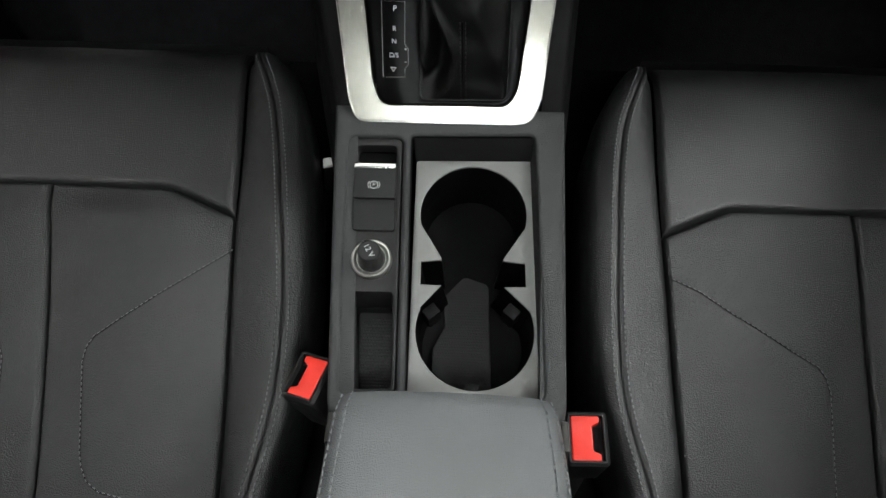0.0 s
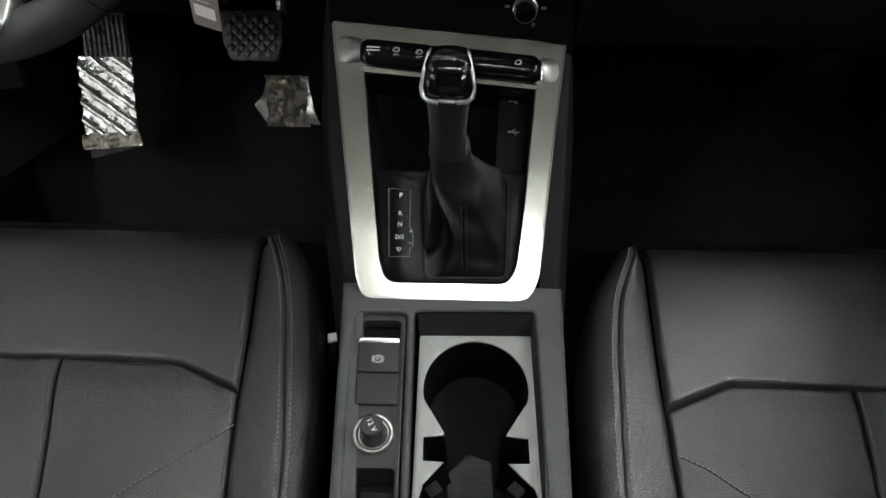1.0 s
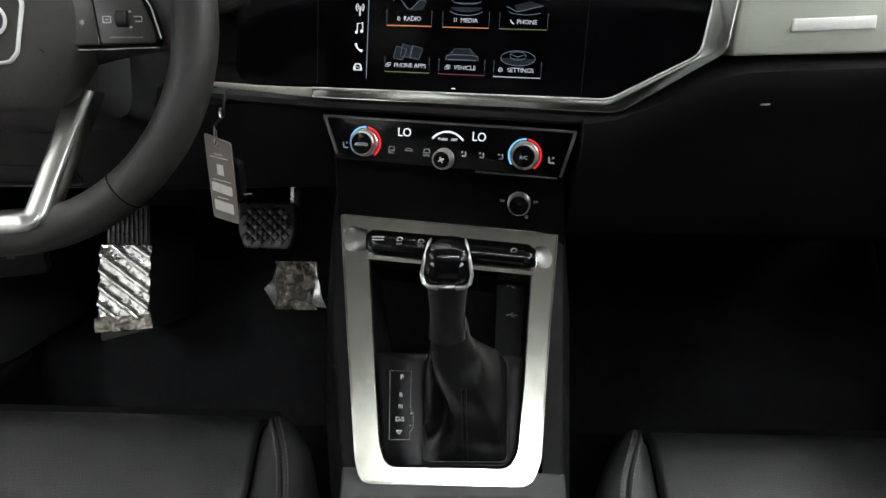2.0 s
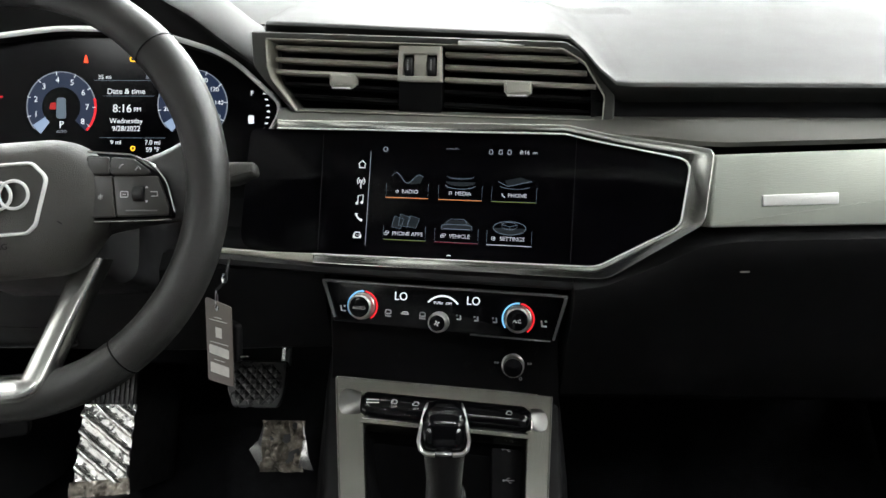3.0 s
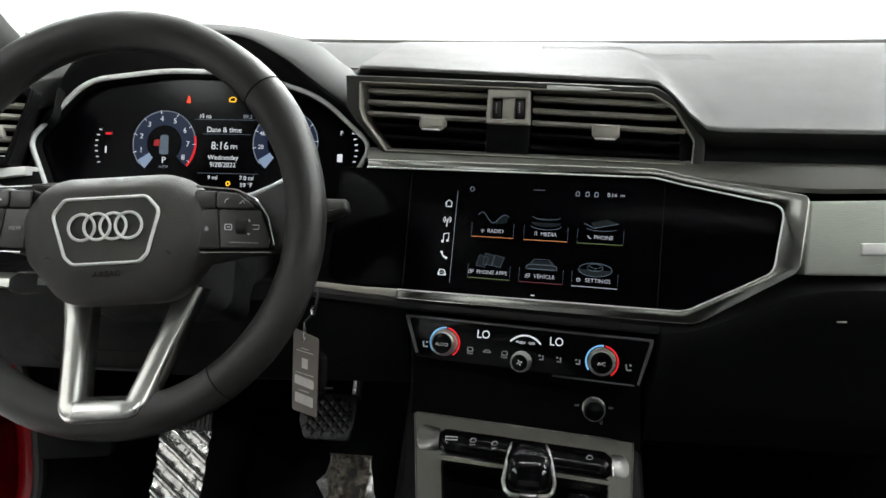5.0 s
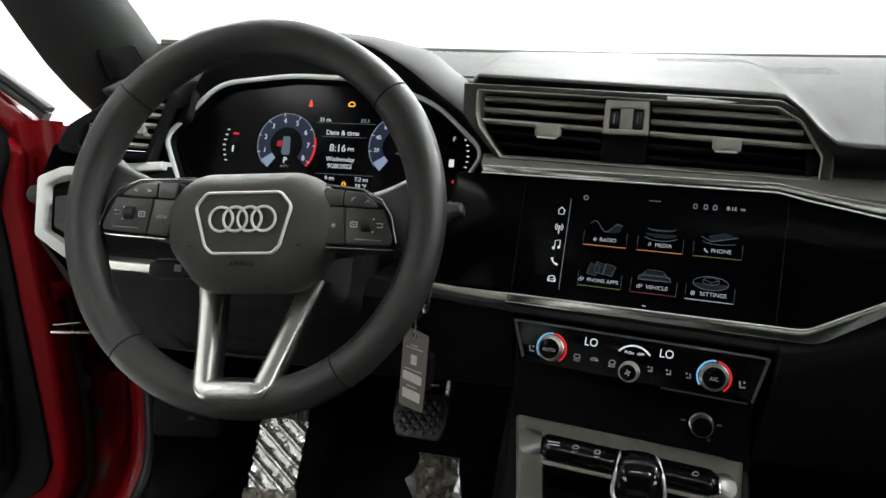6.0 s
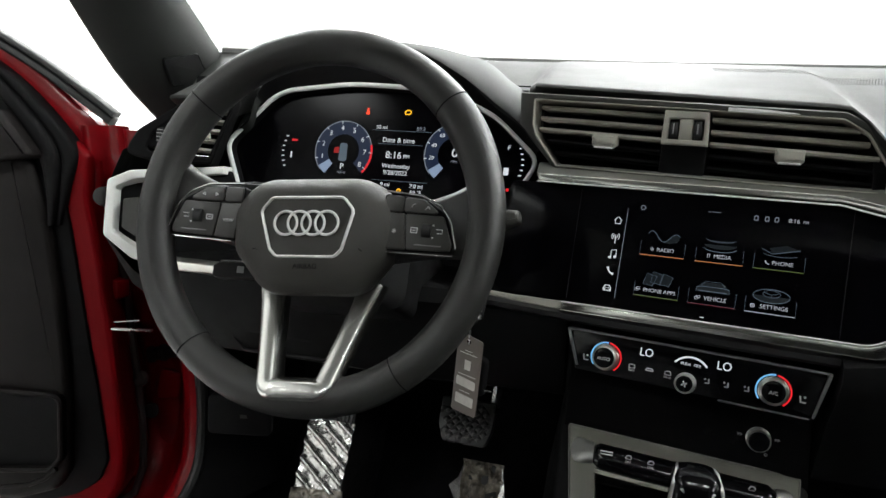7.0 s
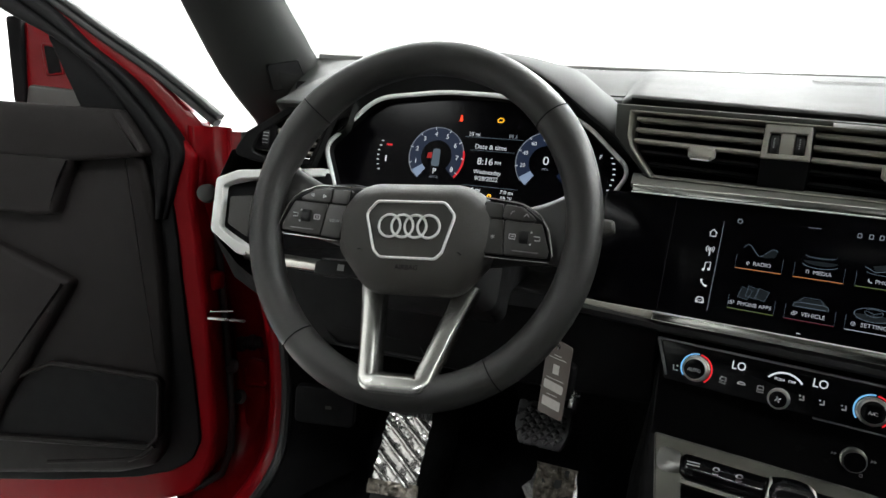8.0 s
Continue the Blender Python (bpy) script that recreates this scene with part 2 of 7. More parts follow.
def tube(pts, r, n=10, closed=False, bm=None, flat=1.0):
    """A round or flattened tube along points; r: a radius or a function of 0..1."""
    pts = [Vector(p) for p in pts]
    k = len(pts)
    rings = []
    ref = None
    for i, p in enumerate(pts):
        a = pts[i - 1] if (i or closed) else p
        b = pts[(i + 1) % k] if (i < k - 1 or closed) else p
        t = (b - a).normalized()
        if ref is None:
            ref = t.orthogonal().normalized()
            if abs(t.z) < 0.9:
                ref = (Vector((0, 0, 1)) - t * t.z).normalized()
        ref = (ref - t * ref.dot(t)).normalized()
        s = t.cross(ref)
        rr = r(i / max(k - 1, 1)) if callable(r) else r
        rings.append([tuple(p + (ref * math.cos(2 * math.pi * j / n) + s * flat * math.sin(2 * math.pi * j / n)) * rr) for j in range(n)])
    if closed:
        rings.append(rings[0])
    bm = loft(rings, True, not closed, not closed, bm)
    if closed:
        bmesh.ops.remove_doubles(bm, verts=bm.verts, dist=1e-7)
    return bm


def plate(outer, holes, z, depth, c=0.0015):
    """A flat face with holes; all rims rounded by c and turned down by depth."""
    bm = bmesh.new()
    loops = [(outer, -1)] + [(h, 1) for h in holes]
    edges = []
    for pts, sgn in loops:
        top = [bm.verts.new((x, y, z)) for x, y in offset(pts, sgn * c)]
        mid = [bm.verts.new((x, y, z - c * 0.3)) for x, y in offset(pts, sgn * c * 0.3)]
        edge = [bm.verts.new((x, y, z - c)) for x, y in pts]
        low = [bm.verts.new((x, y, z - depth)) for x, y in pts]
        k = len(pts)
        for i in range(k):
            j = (i + 1) % k
            edges.append(bm.edges.new((top[i], top[j])))
            for a, b in ((top, mid), (mid, edge), (edge, low)):
                bm.faces.new((a[i], a[j], b[j], b[i]))
    bmesh.ops.triangle_fill(bm, edges=edges, use_beauty=True, use_dissolve=False)
    return bm


def arc(cx, cy, r, a0, a1, n):
    return [(cx + r * math.cos(radians(a0 + (a1 - a0) * i / n)), cy + r * math.sin(radians(a0 + (a1 - a0) * i / n))) for i in range(n + 1)]


def arcband(cx, cy, r0, r1, a0, a1, z0, z1, n=24, bm=None):
    o, i = arc(cx, cy, r1, a0, a1, n), arc(cx, cy, r0, a0, a1, n)
    pts = o + i[::-1]
    b = bm or bmesh.new()
    lo, hi = [b.verts.new((x, y, z0)) for x, y in pts], [b.verts.new((x, y, z1)) for x, y in pts]
    k = len(pts)
    for s in range(n):
        b.faces.new((hi[s], hi[s + 1], hi[k - 2 - s], hi[k - 1 - s]))
    for s in range(k):
        t = (s + 1) % k
        b.faces.new((lo[s], lo[t], hi[t], hi[s]))
    return b


def words(name, body, size, material, parent, x, y, z=0.0006, align="CENTER", label="", squash=1.0, rot=0.0):
    cu = bpy.data.curves.new(name, "FONT")
    cu.body, cu.size, cu.align_x, cu.align_y, cu.extrude = body, size, align, "CENTER", 0.00012
    cu.resolution_u = 3
    tmp = bpy.data.objects.new("tmp", cu)
    me = bpy.data.meshes.new_from_object(tmp)
    bpy.data.objects.remove(tmp)
    bpy.data.curves.remove(cu)
    me.materials.clear()
    me.materials.append(material)
    ob = new(name, me)
    ob.parent = parent
    ob.matrix_basis = pose(x, y, z, 0, 0, rot) @ Matrix.Diagonal((squash, 1, 1, 1))
    if label:
        ob["label"] = label
    return ob


def stitches(lines, length=0.0034, gap=0.0022, w=0.0005, bm=None):
    """Rows of small thread dashes along lines of 3D points."""
    bm = bm or bmesh.new()
    for pts in lines:
        pts = [Vector(p) for p in pts]
        d, acc = 0.0, 0.0
        for a, b in zip(pts, pts[1:]):
            seg = (b - a).length
            t = (b - a).normalized()
            s = Vector((-t.y, t.x, 0)).normalized() * w if abs(t.z) < 0.9 else Vector((w, 0, 0))
            up = s.cross(t).normalized() * w
            if up.z < 0:
                up = -up
            while d < acc + seg:
                p = a + t * (d - acc)
                q = p + t * length
                ends = []
                for e in (p, q):
                    ends.append([bm.verts.new(e + v) for v in (-s - up * 0.4, s - up * 0.4, s * 0.6 + up, -s * 0.6 + up)])
                for i in range(4):
                    j = (i + 1) % 4
                    bm.faces.new((ends[0][i], ends[0][j], ends[1][j], ends[1][i]))
                bm.faces.new(ends[0]), bm.faces.new(ends[1])
                d += length + gap
            acc += seg
    return bm


def lerp(a, b, t):
    return a + (b - a) * t


def curve1(t, *pts):
    """Piecewise smooth value at t through (t, value) pairs."""
    if t <= pts[0][0]:
        return pts[0][1]
    for (a, va), (b, vb) in zip(pts, pts[1:]):
        if t <= b:
            return lerp(va, vb, (t - a) / (b - a))
    return pts[-1][1]

# ---- the room: a plain white photo bay ----
part("floor", box(-5.5, 5.5, -5, 7, -0.05, 0.05, 0), CONCRETE, smooth=0)
tagged(bpy.data.objects["floor"], "pale smooth floor of the photo bay", "floor", kind="structure")


def wall(name, a, label="white painted wall of the photo bay"):
    tagged(part(name, box(*a, 0), WHITEWALL, smooth=0), label, "wall", kind="structure")


wall("wall_north", (-5.5, 5.5, 7, 7.2, 0.05, 3.4))
wall("wall_south", (-5.5, 5.5, -5.2, -5, 0.05, 3.4))
wall("wall_east", (5.5, 5.7, -5.2, 7.2, 0.05, 3.4))
wall("wall_west", (-5.7, -5.5, 1.2, 7.2, 0.05, 3.4))
# Unseen; made grey so less light bounces onto the left seat and door.
tagged(part("wall_west_rear", box(-5.7, -5.5, -5.2, 1.2, 0.05, 3.4, 0), GREYWALL, smooth=0), "unseen grey wall added to cut light from the left rear", "wall", kind="structure")
wall("wall_pier", (0.42, 0.62, 6.75, 7.0, 0.05, 3.4), "white painted wall pier of the photo bay")
tagged(part("ceiling", box(-5.5, 5.5, -5, 7, 3.4, 3.5, 0), WHITEWALL, smooth=0), "white painted ceiling", "ceiling", kind="structure")

# ---- the car's shell ----
tagged(part("cabin_floor", box(-0.76, 0.76, -1.0, 1.02, 0.40, 0.47, 0), CARPET, smooth=0), "black carpet of the footwells", "carpet", kind="structure")
bm = loft([[(x, 1.02, 0.40), (x, 1.02, 0.47), (x, 1.32, 0.86), (x, 1.34, 1.2), (x, 1.40, 1.2), (x, 1.40, 0.40)] for x in (-0.76, 0.76)], True, True, True)
tagged(part("toe_board", bm, CARPET, smooth=0), "black carpeted toe board under the dashboard", "carpet", kind="structure")
# Unseen; raised to the roof so no light from behind reaches the dash.
tagged(part("rear_wall", box(-0.78, 0.78, -1.06, -1.0, 0.40, 1.70, 0), DARK, smooth=0), "unseen dark wall that keeps light from behind out of the cabin", "wall", kind="structure")
# right side: closed door below the window, pillars, roof rail
bm = box(0.76, 0.84, -1.0, 1.3, 0.4, 1.24, 0.01)
box(0.74, 0.80, -0.12, 0.02, 1.24, 1.66, 0.01, bm)
box(0.72, 0.80, -1.0, -0.70, 1.24, 1.66, 0.01, bm)
tagged(part("cabin_wall_right", bm, DARK, smooth=0), "dark closed side of the cabin below the windows", "wall", kind="structure")
bm = box(-0.84, -0.76, -1.0, -0.10, 0.4, 1.24, 0.01)
box(-0.80, -0.74, -0.22, -0.06, 1.24, 1.66, 0.01, bm)
box(-0.80, -0.72, -1.0, -0.72, 1.24, 1.66, 0.01, bm)
box(-0.775, -0.70, -1.0, 1.0, 0.40, 0.632, 0.01, bm)
box(-0.79, -0.755, 1.005, 1.40, 0.40, 1.25, 0.004, bm)
tagged(part("cabin_wall_left", bm, DARK, smooth=0), "dark side of the cabin behind the door opening", "wall", kind="structure")
roof = rpoly([(-0.70, -1.05), (0.70, -1.05), (0.66, 0.53), (-0.66, 0.53)], 0.08, 6)
# Unseen opening; its place and size are set by the light needed below.
hole = rpoly([(-0.20, -0.44), (0.34, -0.44), (0.34, -0.19), (-0.20, -0.19)], 0.04, 5)
tagged(part("roof", plate(roof, [hole], 1.70, 0.04, 0.004), HEADLINER), "grey headliner roof with a glass panel", "roof", kind="structure")
ROOFGLASS = part("roof_glass", box(-0.21, 0.35, -0.45, -0.18, 1.705, 1.709, 0), GLASS, smooth=0)
tagged(ROOFGLASS, "unseen clear glass roof panel", "window", kind="structure")
ROOFGLASS.visible_shadow = False


def wsbase(x):
    return 1.12 - 0.16 * (abs(x) / 0.74) ** 2.2, 1.42 - 0.015 * (abs(x) / 0.74) ** 2


rows = []
for j in range(9):
    t = j / 8
    row = []
    for i in range(25):
        x = -0.74 + 1.48 * i / 24
        y, z = wsbase(x)
        y1, z1 = 0.53 - 0.03 * (x / 0.66) ** 2, 1.69
        row.append((x * lerp(1, 0.88, t), lerp(y, y1, t), lerp(z, z1, t) + 0.03 * math.sin(math.pi * t)))
    rows.append(row)
bm = loft(rows + [[(x, y + 0.003, z + 0.004) for x, y, z in r] for r in rows[::-1]], False)
WSHIELD = part("windshield", bm, GLASS)
tagged(WSHIELD, "clear windshield glass above the dashboard", "windshield", kind="structure")
WSHIELD.visible_shadow = False


# ---- A-pillars ----
def apillar(side):
    s = side
    p = thing("a_pillar", "dark grey padded A-pillar trim with a small speaker cover", "pillar", kind="structure")
    rows = []

    def shift(x, x0, y):
        return -0.013 + (y + 0.013) * (x - 0.084) / (x0 - 0.084)

    for j in range(15):
        t = j / 14
        zc = lerp(1.27, 1.69, t)
        ox = lerp(0.815, 0.745, t)
        oy = shift(ox, 0.80, 0.515 + (1.69 - zc) * 1.0 + 0.035 * math.exp(-((zc - 1.28) / 0.05) ** 2))
        ix = lerp(0.735, 0.655, t)
        iy = shift(ix, 0.72, 0.504 + (1.69 - zc) * 1.58 + 0.25 * max(0, 1.395 - zc))
        mx, my = ix * 0.52 + ox * 0.48 - 0.022, iy * 0.45 + oy * 0.55 - 0.016
        row = [(ix + 0.01, iy + 0.05, zc), (ix, iy, zc), (lerp(ix, mx, 0.5) - 0.006, lerp(iy, my, 0.5) - 0.006, zc), (mx, my, zc),
               (lerp(mx, ox, 0.5) - 0.006, lerp(my, oy, 0.5) - 0.008, zc), (ox, oy, zc), (ox + 0.02, oy + 0.02, zc), (ox + 0.02, iy, zc)]
        rows.append([(x * s, y, z) for x, y, z in row])
    if s < 0:
        sp = thing("speaker_cover", "small dark speaker cover on the windshield pillar", "speaker", frm((-0.7553, 0.9116, 1.3460), (0.025, 0.045, 0.0145), (0.017, -0.043, 0.0355)))
        so_ = rpoly([(0.0, 0.0), (0.064, -0.002), (0.036, 0.055), (-0.0187, 0.055)], 0.006, 4)
        part("rim", ringslab(so_, offset(so_, -0.0016), -0.02, 0.0046, 0.0005), DARK, sp)
        part("mesh", slab(offset(so_, -0.0016), -0.02, 0.0042, 0.0005), PLASTIC, sp)
    part("pillar_trim", loft(rows, True, True, True), DASHTOP, p, smooth=60)
    return p


apillar(-1)
apillar(1)

LEDGE = mat("ledge_satin_grey", (0.115, 0.113, 0.10), 0.42, 0.2, grain=0.2, gscale=1300, var=0.05)

# ---- dashboard ----
DASH = thing("dashboard", "black soft-touch dashboard with silver inlays", "dashboard")


def lip(x):
    if x < -0.56:
        return 0.735 + 1.5 * max(0, -0.62 - x), 1.318
    if x < -0.20:
        return 0.88, 1.352
    if x < -0.185:
        t = (x + 0.20) / 0.015
        return lerp(0.88, 0.765, t), lerp(1.352, 1.346, t)
    if x < 0.108:
        t = (x + 0.185) / 0.293
        return lerp(0.765, 0.706, t), lerp(1.348, 1.330, t)
    if x < 0.158:
        t = (x - 0.108) / 0.05
        e = t * t * (3 - 2 * t)
        return lerp(0.706, 0.668, t), lerp(1.330, 1.286, e)
    return 0.664 + 0.01 * max(0, x - 0.15), 1.286


cols = []
xs = [-0.76 + 1.52 * i / 120 for i in range(121)]
for x in xs:
    yl, zl = lip(x)
    yb, zb = wsbase(x)
    yb += 0.03
    col = [(x, yl + 0.05, zl - 0.022), (x, yl + 0.003, zl - 0.006), (x, yl, zl - 0.003), (x, yl + 0.002, zl), (x, yl + 0.008, zl + 0.002)]
    for j in range(1, 15):
        s = j / 14
        col.append((x, lerp(yl + 0.008, yb, s), zl + 0.002 + (zb - zl + 0.004) * (1 - (1 - s) ** 1.35)))
    col.append((x, yb + 0.02, zb - 0.06))
    cols.append(col)
part("dash_top", loft(cols, False), DASHTOP, DASH, "soft grained dash top", smooth=50)
tagged(part("cowl_trim", tube([(x, wsbase(x)[0] + 0.022, wsbase(x)[1] + 0.004) for x in [-0.72 + 1.44 * k / 40 for k in range(41)]], 0.0085, 8), VENTFRAME), "grey trim strip along the windshield base", "trim", kind="structure")


def dash_z(x, y):
    yl, zl = lip(x)
    yb, zb = wsbase(x)
    q = (y - yl - 0.008) / (yb + 0.03 - yl - 0.008)
    return zl + 0.002 + (zb - zl + 0.004) * (1 - (1 - q) ** 1.35)


bm = bmesh.new()
for i in range(64):
    for j in range(8):
        x, y = 0.015 + i * 0.0032 + (0.0016 if j % 2 else 0), 0.915 + j * 0.0060
        lathe([(0.0007, 0.0003), (0.0005, 0.0006)], 6, bm, x, y)
        for v in bm.verts[-12:]:
            v.co.z += dash_z(x, y)
        bm.verts.ensure_lookup_table()
tagged(part("dash_grille", bm, VENTFRAME, DASH, "fine dotted grille in the dash top", smooth=0), kind="stuff")
# body behind the trims
bm = loft([[(x, 0.80, 1.33), (x, 0.77, 1.25), (x, 0.76, 1.12), (x, 0.80, 1.0), (x, 1.3, 0.98), (x, 1.3, 1.36)] for x in (-0.165, 0.75)], True, True, True)
part("dash_core", bm, DARK, DASH, smooth=0)
bm = loft([[(x, 0.90, 1.36), (x, 0.86, 1.25), (x, 0.84, 1.16), (x, 0.80, 1.10), (x, 0.86, 1.0), (x, 1.3, 0.98), (x, 1.3, 1.36)] for x in (-0.70, -0.166)], True, True, True)
part("cluster_core", bm, DARK, DASH, smooth=0)
# passenger side: recess band, pale ledge, inlay, glovebox
bm = loft([[(x, 0.80, 1.284), (x, 0.70, 1.282), (x, 0.69, 1.255), (x, 0.80, 1.25)] for x in (-0.135 + 0.27, 0.75)], True, True, True)
part("recess_band", bm, DARK, DASH, "black recess under the dash top")
rows = []
for x in [-0.165 + 0.915 * k / 40 for k in range(41)]:
    y = curve1(x, (-0.165, 0.745), (0.10, 0.692), (0.16, 0.676), (0.235, 0.660), (0.75, 0.660))
    zb = curve1(x, (-0.165, 1.250), (0.11, 1.2455), (0.147, 1.241), (0.235, 1.2335), (0.75, 1.250))
    zt = curve1(x, (-0.165, 1.264), (0.15, 1.2575), (0.75, 1.2575))
    rows.append([(x, y + 0.08, zt), (x, y + 0.010, zt), (x, y + 0.004, zt - 0.003), (x, y - 0.006, zb + 0.003), (x, y - 0.004, zb - 0.001), (x, y + 0.08, zb - 0.004)])
part("ledge", loft(rows, True, True, True), LEDGE, DASH, "satin grey ledge")
INLAY = frm((0.231, 0.650, 1.2), (1, 0, 0.035), (0, 0.15, 1))
bm = slab(rpoly([(0.004, 0.0265), (0.50, 0.030), (0.50, -0.040), (0.0, -0.036)], 0.003, 3), -0.03, 0.002, 0.0025)
part("inlay", bm, SILVER, DASH, "silver brushed inlay", m=INLAY)
bm = slab(rpoly([(0.044, -0.019), (0.108, -0.0185), (0.108, -0.0085), (0.044, -0.009)], 0.0015, 3), 0.001, 0.0045, 0.0012)
part("badge_bar", bm, PALE, DASH, "bright metal bar", m=INLAY)
rows = []
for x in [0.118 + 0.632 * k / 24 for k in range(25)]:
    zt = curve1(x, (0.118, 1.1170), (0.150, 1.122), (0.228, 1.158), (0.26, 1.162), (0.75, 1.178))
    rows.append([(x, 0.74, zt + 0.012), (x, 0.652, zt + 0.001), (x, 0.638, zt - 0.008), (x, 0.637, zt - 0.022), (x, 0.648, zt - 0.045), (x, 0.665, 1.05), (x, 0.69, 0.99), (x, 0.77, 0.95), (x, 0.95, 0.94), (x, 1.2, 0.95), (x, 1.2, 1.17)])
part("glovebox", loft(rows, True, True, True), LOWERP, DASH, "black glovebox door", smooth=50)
# soft lip under the screen
rows = []
for x in [-0.30 + 0.42 * k / 14 for k in range(15)]:
    y = curve1(x, (-0.30, 0.728), (-0.12, 0.698), (0.118, 0.652))
    zt = curve1(x, (-0.30, 1.124), (-0.12, 1.119), (0.118, 1.1175))
    rows.append([(x, y + 0.08, zt + 0.004), (x, y + 0.004, zt), (x, y - 0.005, zt - 0.004), (x, y - 0.005, zt - 0.009), (x, y + 0.004, zt - 0.0135), (x, y + 0.08, zt - 0.0145)])
part("dash_lip", loft(rows, True, True, True), PLASTIC, DASH, "soft lip under the screen", smooth=50)
# Of the latch only its small glint is drawn, as a grey bar.
bm = slab(rpoly([(0.262, 1.125), (0.270, 1.1252), (0.270, 1.1268), (0.262, 1.1265)], 0.0005, 2), 0, 0.0045, 0.0005)
part("latch_glint", bm, GREYTRIM, DASH, m=Matrix.Translation((0, 0.647, 0)) @ pose(0, 0, 0, 90, 0, 0))
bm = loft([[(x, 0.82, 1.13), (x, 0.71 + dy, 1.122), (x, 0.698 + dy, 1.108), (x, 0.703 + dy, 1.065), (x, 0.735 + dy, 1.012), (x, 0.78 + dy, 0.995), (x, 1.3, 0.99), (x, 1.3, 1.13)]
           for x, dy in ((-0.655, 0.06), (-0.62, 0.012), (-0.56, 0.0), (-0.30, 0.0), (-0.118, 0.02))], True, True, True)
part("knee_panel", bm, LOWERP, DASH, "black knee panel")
rows = []
for x in [-0.640 + 0.21 * k / 12 for k in range(13)]:
    y = 0.694 + 0.30 * max(0.0, -0.60 - x)
    rows.append([(x, y + 0.02, 1.1235), (x, y + 0.002, 1.1225), (x, y, 1.1205), (x, y + 0.001, 1.1145), (x, y + 0.005, 1.1095), (x, y + 0.02, 1.1085)])
part("knee_strip", loft(rows, True, True, True), CHROME, DASH, "satin metal strip", smooth=50)
KNEE = frm((-0.47, 0.715, 1.055), (1, 0, 0), (0, -0.35, 1))
kp = rpoly([(-0.085, 0.034), (0.075, 0.020), (0.090, -0.040), (-0.035, -0.044)], 0.006, 4)
part("fuse_flap", ringslab(kp, offset(kp, -0.0010), -0.02, 0.0008, 0.0003), PLASTIC, DASH, "flap seam in the knee panel", m=KNEE)
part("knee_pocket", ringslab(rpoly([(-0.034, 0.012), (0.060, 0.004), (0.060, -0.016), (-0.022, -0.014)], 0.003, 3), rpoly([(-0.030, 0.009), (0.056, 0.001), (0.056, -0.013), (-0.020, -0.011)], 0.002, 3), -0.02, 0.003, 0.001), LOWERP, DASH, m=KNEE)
# Grey plate painted in where the pocket catches light.
part("pocket_highlight", slab(rpoly([(-0.018, 0.000), (0.052, -0.004), (0.052, -0.012), (-0.012, -0.010)], 0.002, 3), -0.006, 0.001, 0.0008), VENTFRAME, DASH, "grey plate for the highlight in the pocket", m=KNEE)
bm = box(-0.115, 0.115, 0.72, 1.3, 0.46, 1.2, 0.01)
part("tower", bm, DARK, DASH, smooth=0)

# ---- centre air vent ----
VENT = thing("air_vent", "black centre air vent with grey slats and a satin frame", "air vent", frm((-0.021, 0.727, 1.304), (1, -0.2, 0), (0, 0.1, 1)))
vo = rpoly([(-0.1745, 0.034), (0.134, 0.0195), (0.158, 0.006), (0.180, -0.028), (0.180, -0.054), (-0.128, -0.047), (-0.162, -0.012), (-0.172, 0.0)], [0.002, 0.012, 0.02, 0.01, 0.002, 0.003, 0.008, 0.003], 4)
vi = rpoly([(-0.158, 0.0265), (0.132, 0.013), (0.152, 0.001), (0.171, -0.029), (0.170, -0.0505), (-0.126, -0.0435), (-0.152, -0.013), (-0.157, 0.0)], [0.002, 0.012, 0.02, 0.01, 0.002, 0.003, 0.008, 0.003], 4)
part("frame", ringslab(vo, vi, -0.03, 0.004, 0.0015), VENTFRAME, VENT, "charcoal vent surround")
part("inner_edge", ringslab(offset(vi, 0.0005), offset(vi, -0.0006), -0.02, 0.0044, 0.0002), GREYTRIM, VENT, "thin grey edging")
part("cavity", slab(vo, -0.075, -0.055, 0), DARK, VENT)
for k in range(5):
    v0 = 0.012 - k * 0.0118
    for a, b in ((-0.152 + max(0, k - 2) * 0.010, -0.024), (0.022, 0.146 + min(k, 3) * 0.0085)):
        tilt = -0.05
        bm = loft([[(x, v0 + tilt * x + 0.0052, -0.034), (x, v0 + tilt * x + 0.0024, -0.007), (x, v0 + tilt * x - 0.0004, -0.004), (x, v0 + tilt * x - 0.0024, -0.006), (x, v0 + tilt * x - 0.0010, -0.034)] for x in (a, b)], True, True, True)
        # Lower two slats get the dark material: shade low in the vent, by colour.
        part("slat", bm, GREYTRIM if k < 3 else DARK, VENT)
part("centre_block", box(-0.0225, 0.0205, -0.047, 0.019, -0.05, -0.002, 0.0015), DARK, VENT)
part("centre_plate", ringslab(rpoly([(-0.0225, -0.0155), (0.021, -0.016), (0.020, 0.017), (-0.0215, 0.018)], 0.001, 3), rpoly([(-0.0165, -0.0105), (0.016, -0.011), (0.016, 0.009), (-0.0165, 0.0095)], 0.001, 3), -0.004, 0.004, 0.0012), GREYTRIM, VENT)
part("centre_web", box(-0.0065, 0.0060, -0.011, 0.010, -0.004, 0.003, 0.001), GREYTRIM, VENT)
